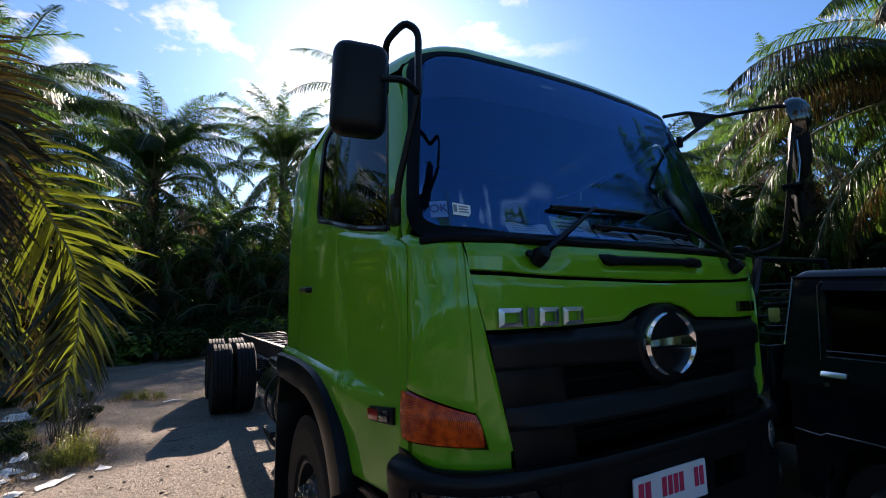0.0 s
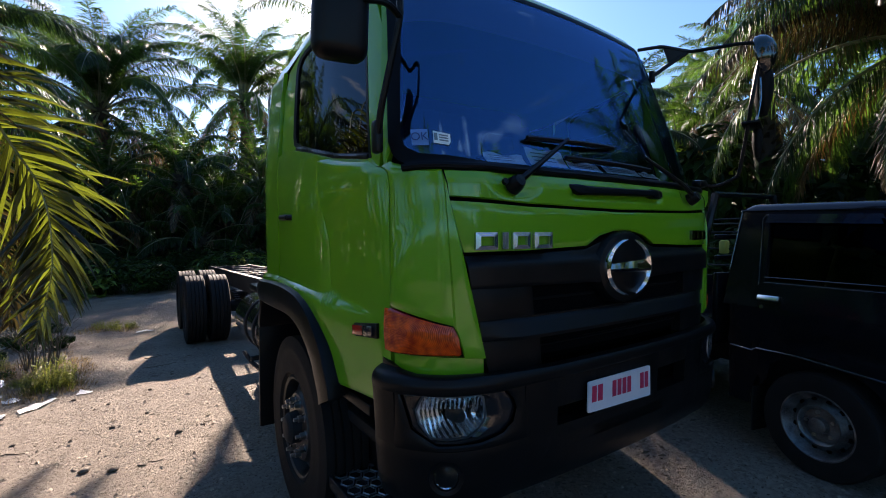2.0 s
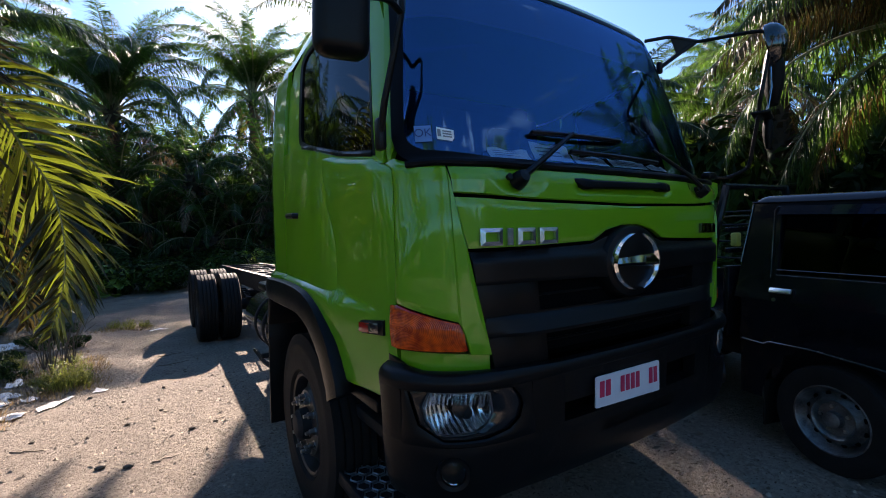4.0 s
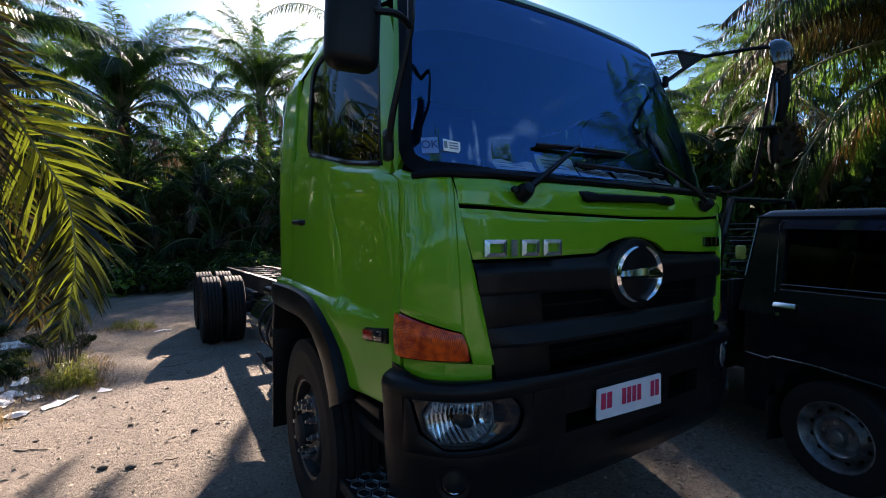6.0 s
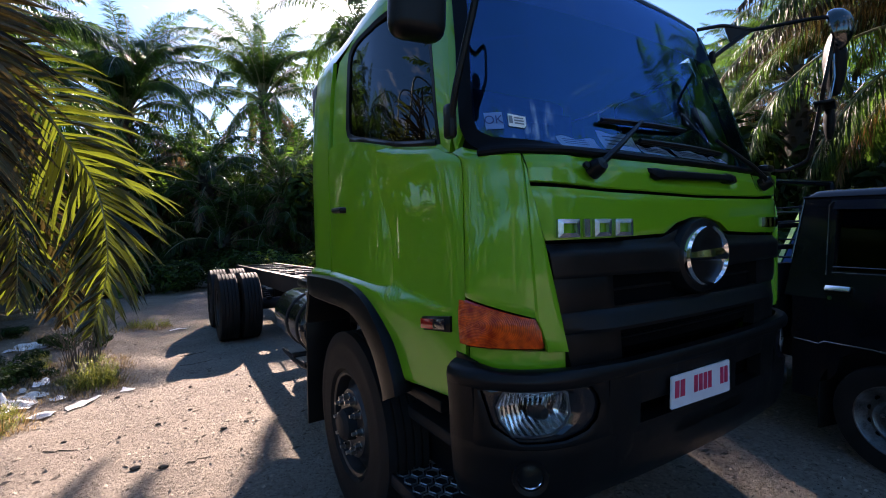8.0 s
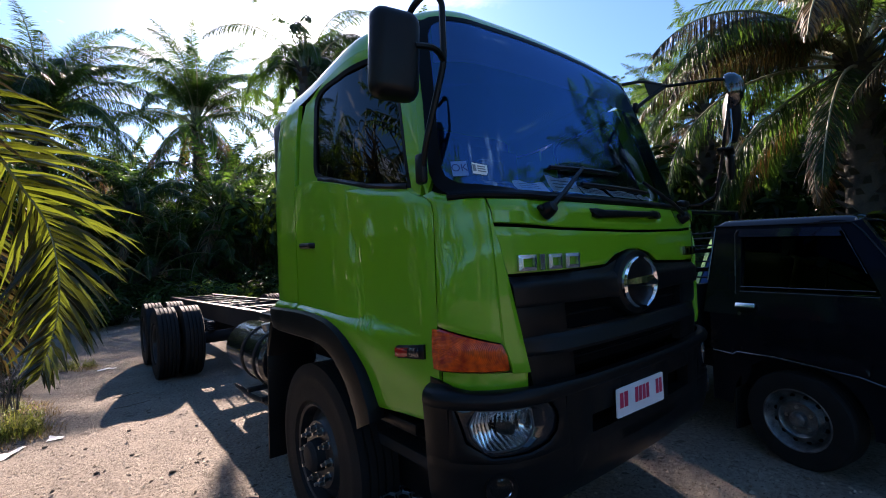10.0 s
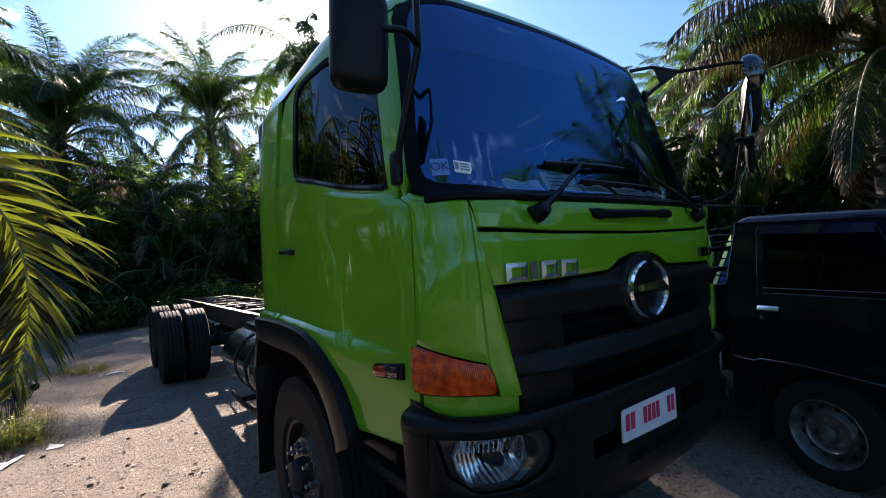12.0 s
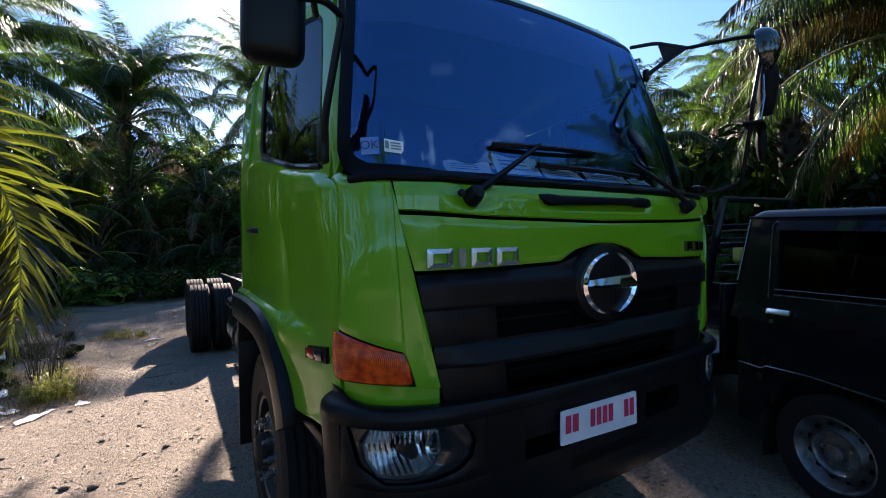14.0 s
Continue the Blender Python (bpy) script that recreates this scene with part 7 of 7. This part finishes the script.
def hanging(pts, seed, pairs, ln, wd, mat=FROND_NEAR, first=.1, sag=.5, across=None, vee=.4):
    rr = random.Random(seed)
    fine = []
    p = [Vector(q) for q in pts]
    for i in range(len(p) - 1):
        a, b, c, d = p[max(0, i - 1)], p[i], p[i + 1], p[min(len(p) - 1, i + 2)]
        for k in range(6):
            t_ = k / 6
            fine.append(.5 * ((2 * b) + (c - a) * t_ + (2 * a - 5 * b + 4 * c - d) * t_ * t_ + (3 * b - a - 3 * c + d) * t_ ** 3))
    fine.append(p[-1])
    leaf, stem = Geo(), Geo()
    frond_geo(leaf, stem, fine, pairs, ln, wd, rr, first, sag, .014, 6, .04, vee, across, .95 if across is not None else 1.0, .7)
    s = part("frond", stem, RACHIS, near, angle=60)
    part("leaf_blade", leaf, mat, s, angle=0)


CROSS = Vector((.84, -.54, 0))
hanging([(-5.0, 2.9, 3.0), (-4.1, 2.75, 3.85), (-3.24, 2.52, 3.78), (-2.95, 2.39, 3.19), (-2.7, 2.28, 2.68), (-2.47, 2.12, 2.34), (-2.3, 2.0, 2.03), (-2.19, 1.95, 1.81), (-2.15, 1.92, 1.57), (-2.16, 1.93, 1.33), (-2.23, 1.96, 1.05)], 3, 88, .54, .0165, sag=.45, across=CROSS, vee=.3, first=.3)
hanging([(-5.0, 3.0, 3.0), (-4.3, 3.2, 3.95), (-3.57, 3.1, 3.84), (-3.11, 2.78, 3.04), (-2.87, 2.62, 2.67), (-2.72, 2.51, 2.27), (-2.63, 2.45, 1.88), (-2.6, 2.42, 1.51), (-2.62, 2.43, 1.18)], 4, 80, .56, .0165, sag=.45, across=CROSS, vee=.3, first=.35)
hanging([(-5.0, 2.7, 3.0), (-4.1, 2.5, 3.75), (-3.29, 2.44, 3.6), (-2.97, 2.22, 3.2), (-2.78, 2.1, 2.89), (-2.67, 2.02, 2.61), (-2.61, 1.97, 2.33), (-2.58, 1.95, 2.02), (-2.58, 1.93, 1.69)], 6, 84, .52, .0155, FROND_BROWN, sag=.3, across=CROSS, vee=.25, first=.35)
hanging([(-5.0, 3.1, 3.0), (-4.3, 3.5, 3.85), (-3.57, 3.33, 3.7), (-3.16, 3.05, 2.94), (-2.87, 2.85, 2.44), (-2.63, 2.69, 2.01), (-2.49, 2.59, 1.65), (-2.43, 2.54, 1.33), (-2.44, 2.54, 1.04)], 5, 84, .44, .014, FROND_BROWN, sag=.8, across=CROSS, vee=.5, first=.35)
for k in range(9):
    a = radians(100 + 22 * k)
    c, s_ = math.cos(a), math.sin(a)
    hanging([(NEAR_X + .2 * c, NEAR_Y + .2 * s_, 3.0), (NEAR_X + 1.3 * c, NEAR_Y + 1.3 * s_, 4.0), (NEAR_X + 2.5 * c, NEAR_Y + 2.5 * s_, 4.1), (NEAR_X + 3.5 * c, NEAR_Y + 3.5 * s_, 3.3), (NEAR_X + 3.9 * c, NEAR_Y + 3.9 * s_, 2.4)], 40 + k, 50, .7, .017)


# undergrowth
def shrub_mesh(seed, mat, n=900, w=1.2, h=1.1, leaf=.075):
    rr = random.Random(seed)
    g = Geo()
    lumps = [(rr.uniform(-w, w) * .7, rr.uniform(-w, w) * .5, rr.uniform(.25, .8) * h, rr.uniform(.3, .6)) for _ in range(7)]
    for _ in range(n):
        cx, cy, cz, r = rr.choice(lumps)
        d = Vector((rr.gauss(0, 1), rr.gauss(0, 1), rr.gauss(0, 1))).normalized()
        p = Vector((cx, cy, cz)) + d * r * rr.uniform(.6, 1.1)
        if p.z < .02:
            p.z = rr.uniform(.02, .2)
        up = (d + Vector((0, 0, rr.uniform(-.2, .9)))).normalized()
        sd = up.cross(Vector((rr.gauss(0, 1), rr.gauss(0, 1), rr.gauss(0, 1)))).normalized()
        s = leaf * rr.uniform(.6, 1.5)
        ax = sd.cross(up) * s * 1.3
        g.add([p - ax, p + sd * s * .55 + up * s * .15, p + ax - up * s * .3, p - sd * s * .55 + up * s * .15], [(0, 1, 2), (0, 2, 3)])
    for _ in range(14):
        x, y = rr.uniform(-w, w) * .7, rr.uniform(-w, w) * .5
        g.tube([(x * .5, y * .5, -.05), (x * .8, y * .8, h * .4), (x, y, h * rr.uniform(.6, .9))], .012, 4, r2=.004)
    return g.mesh("shrub", mat, 0)


SHRUBS = [shrub_mesh(1, SHRUB), shrub_mesh(2, SHRUB, 1000, 1.4, 1.3), shrub_mesh(3, SUNLIT_LEAF, 700, 1.0, .9, .09), shrub_mesh(4, SHRUB, 1100, 1.6, 1.7, .09)]
rng = random.Random(14)


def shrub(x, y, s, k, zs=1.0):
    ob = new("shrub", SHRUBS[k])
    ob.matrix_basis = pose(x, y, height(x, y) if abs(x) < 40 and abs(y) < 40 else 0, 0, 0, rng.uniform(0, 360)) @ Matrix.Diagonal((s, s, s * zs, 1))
    tagged(ob, "low creeper with sunlight put into its bright green leaf colour" if k == 2 else "dense dark green shrub at the clearing's edge", "shrub", "shrubs round the clearing", "stuff")


for i in range(26):
    shrub(lerp(-9, 9.5, i / 25) + rng.uniform(-.4, .4), 15.3 + rng.uniform(-.8, 1.0) + (abs(i - 10) * .05), rng.uniform(.8, 1.15), rng.choice((0, 1, 2, 0)), rng.uniform(.7, 1.0))
for i in range(34):
    shrub(lerp(-13, 13, i / 33) + rng.uniform(-.5, .5), 18.5 + rng.uniform(-1, 2.2), rng.uniform(.8, 1.15), rng.choice((0, 1, 1, 0)), rng.uniform(.7, 1.0))
for i in range(30):
    shrub(lerp(-16, 20, i / 29) + rng.uniform(-.5, .5), 28 + rng.uniform(-1.5, 3), rng.uniform(1.3, 1.7), rng.choice((1, 3)), rng.uniform(.7, .95))
for i in range(26):
    shrub(lerp(-22, 18, i / 25) + rng.uniform(-.6, .6), 38 + rng.uniform(-1.5, 2.5), rng.uniform(2.4, 3.0), 3, rng.uniform(.8, 1.05))
for i in range(30):
    a = radians(lerp(-62, 62, i / 29))
    r = rng.uniform(9.5, 12.0)
    shrub(-1 + r * math.cos(a), 2 + r * math.sin(a), rng.uniform(.9, 1.5), rng.choice((0, 1, 3, 0, 1, 0)), rng.uniform(.9, 1.3))
for i in range(24):
    a = radians(lerp(-70, 70, i / 23))
    r = rng.uniform(15, 19)
    shrub(-1 + r * math.cos(a), 2 + r * math.sin(a), rng.uniform(1.8, 2.5), rng.choice((1, 3)), rng.uniform(1.0, 1.5))
for i in range(34):
    a = radians(lerp(-45, 58, i / 33))
    r = rng.uniform(21, 27)
    shrub(-1 + r * math.cos(a), 2 + r * math.sin(a), rng.uniform(2.6, 3.4), rng.choice((1, 3)), rng.uniform(1.1, 1.5))
for i in range(26):
    a = radians(lerp(115, 330, i / 25))
    r = rng.uniform(14, 18)
    shrub(-1 + r * math.cos(a), 1 + r * math.sin(a), rng.uniform(1.1, 1.9), rng.choice((0, 1, 3)), rng.uniform(.9, 1.4))

for i in range(12):
    shrub(rng.uniform(-4.6, -2.7), rng.uniform(5.2, 9.0), rng.uniform(.14, .26), 0, .8)
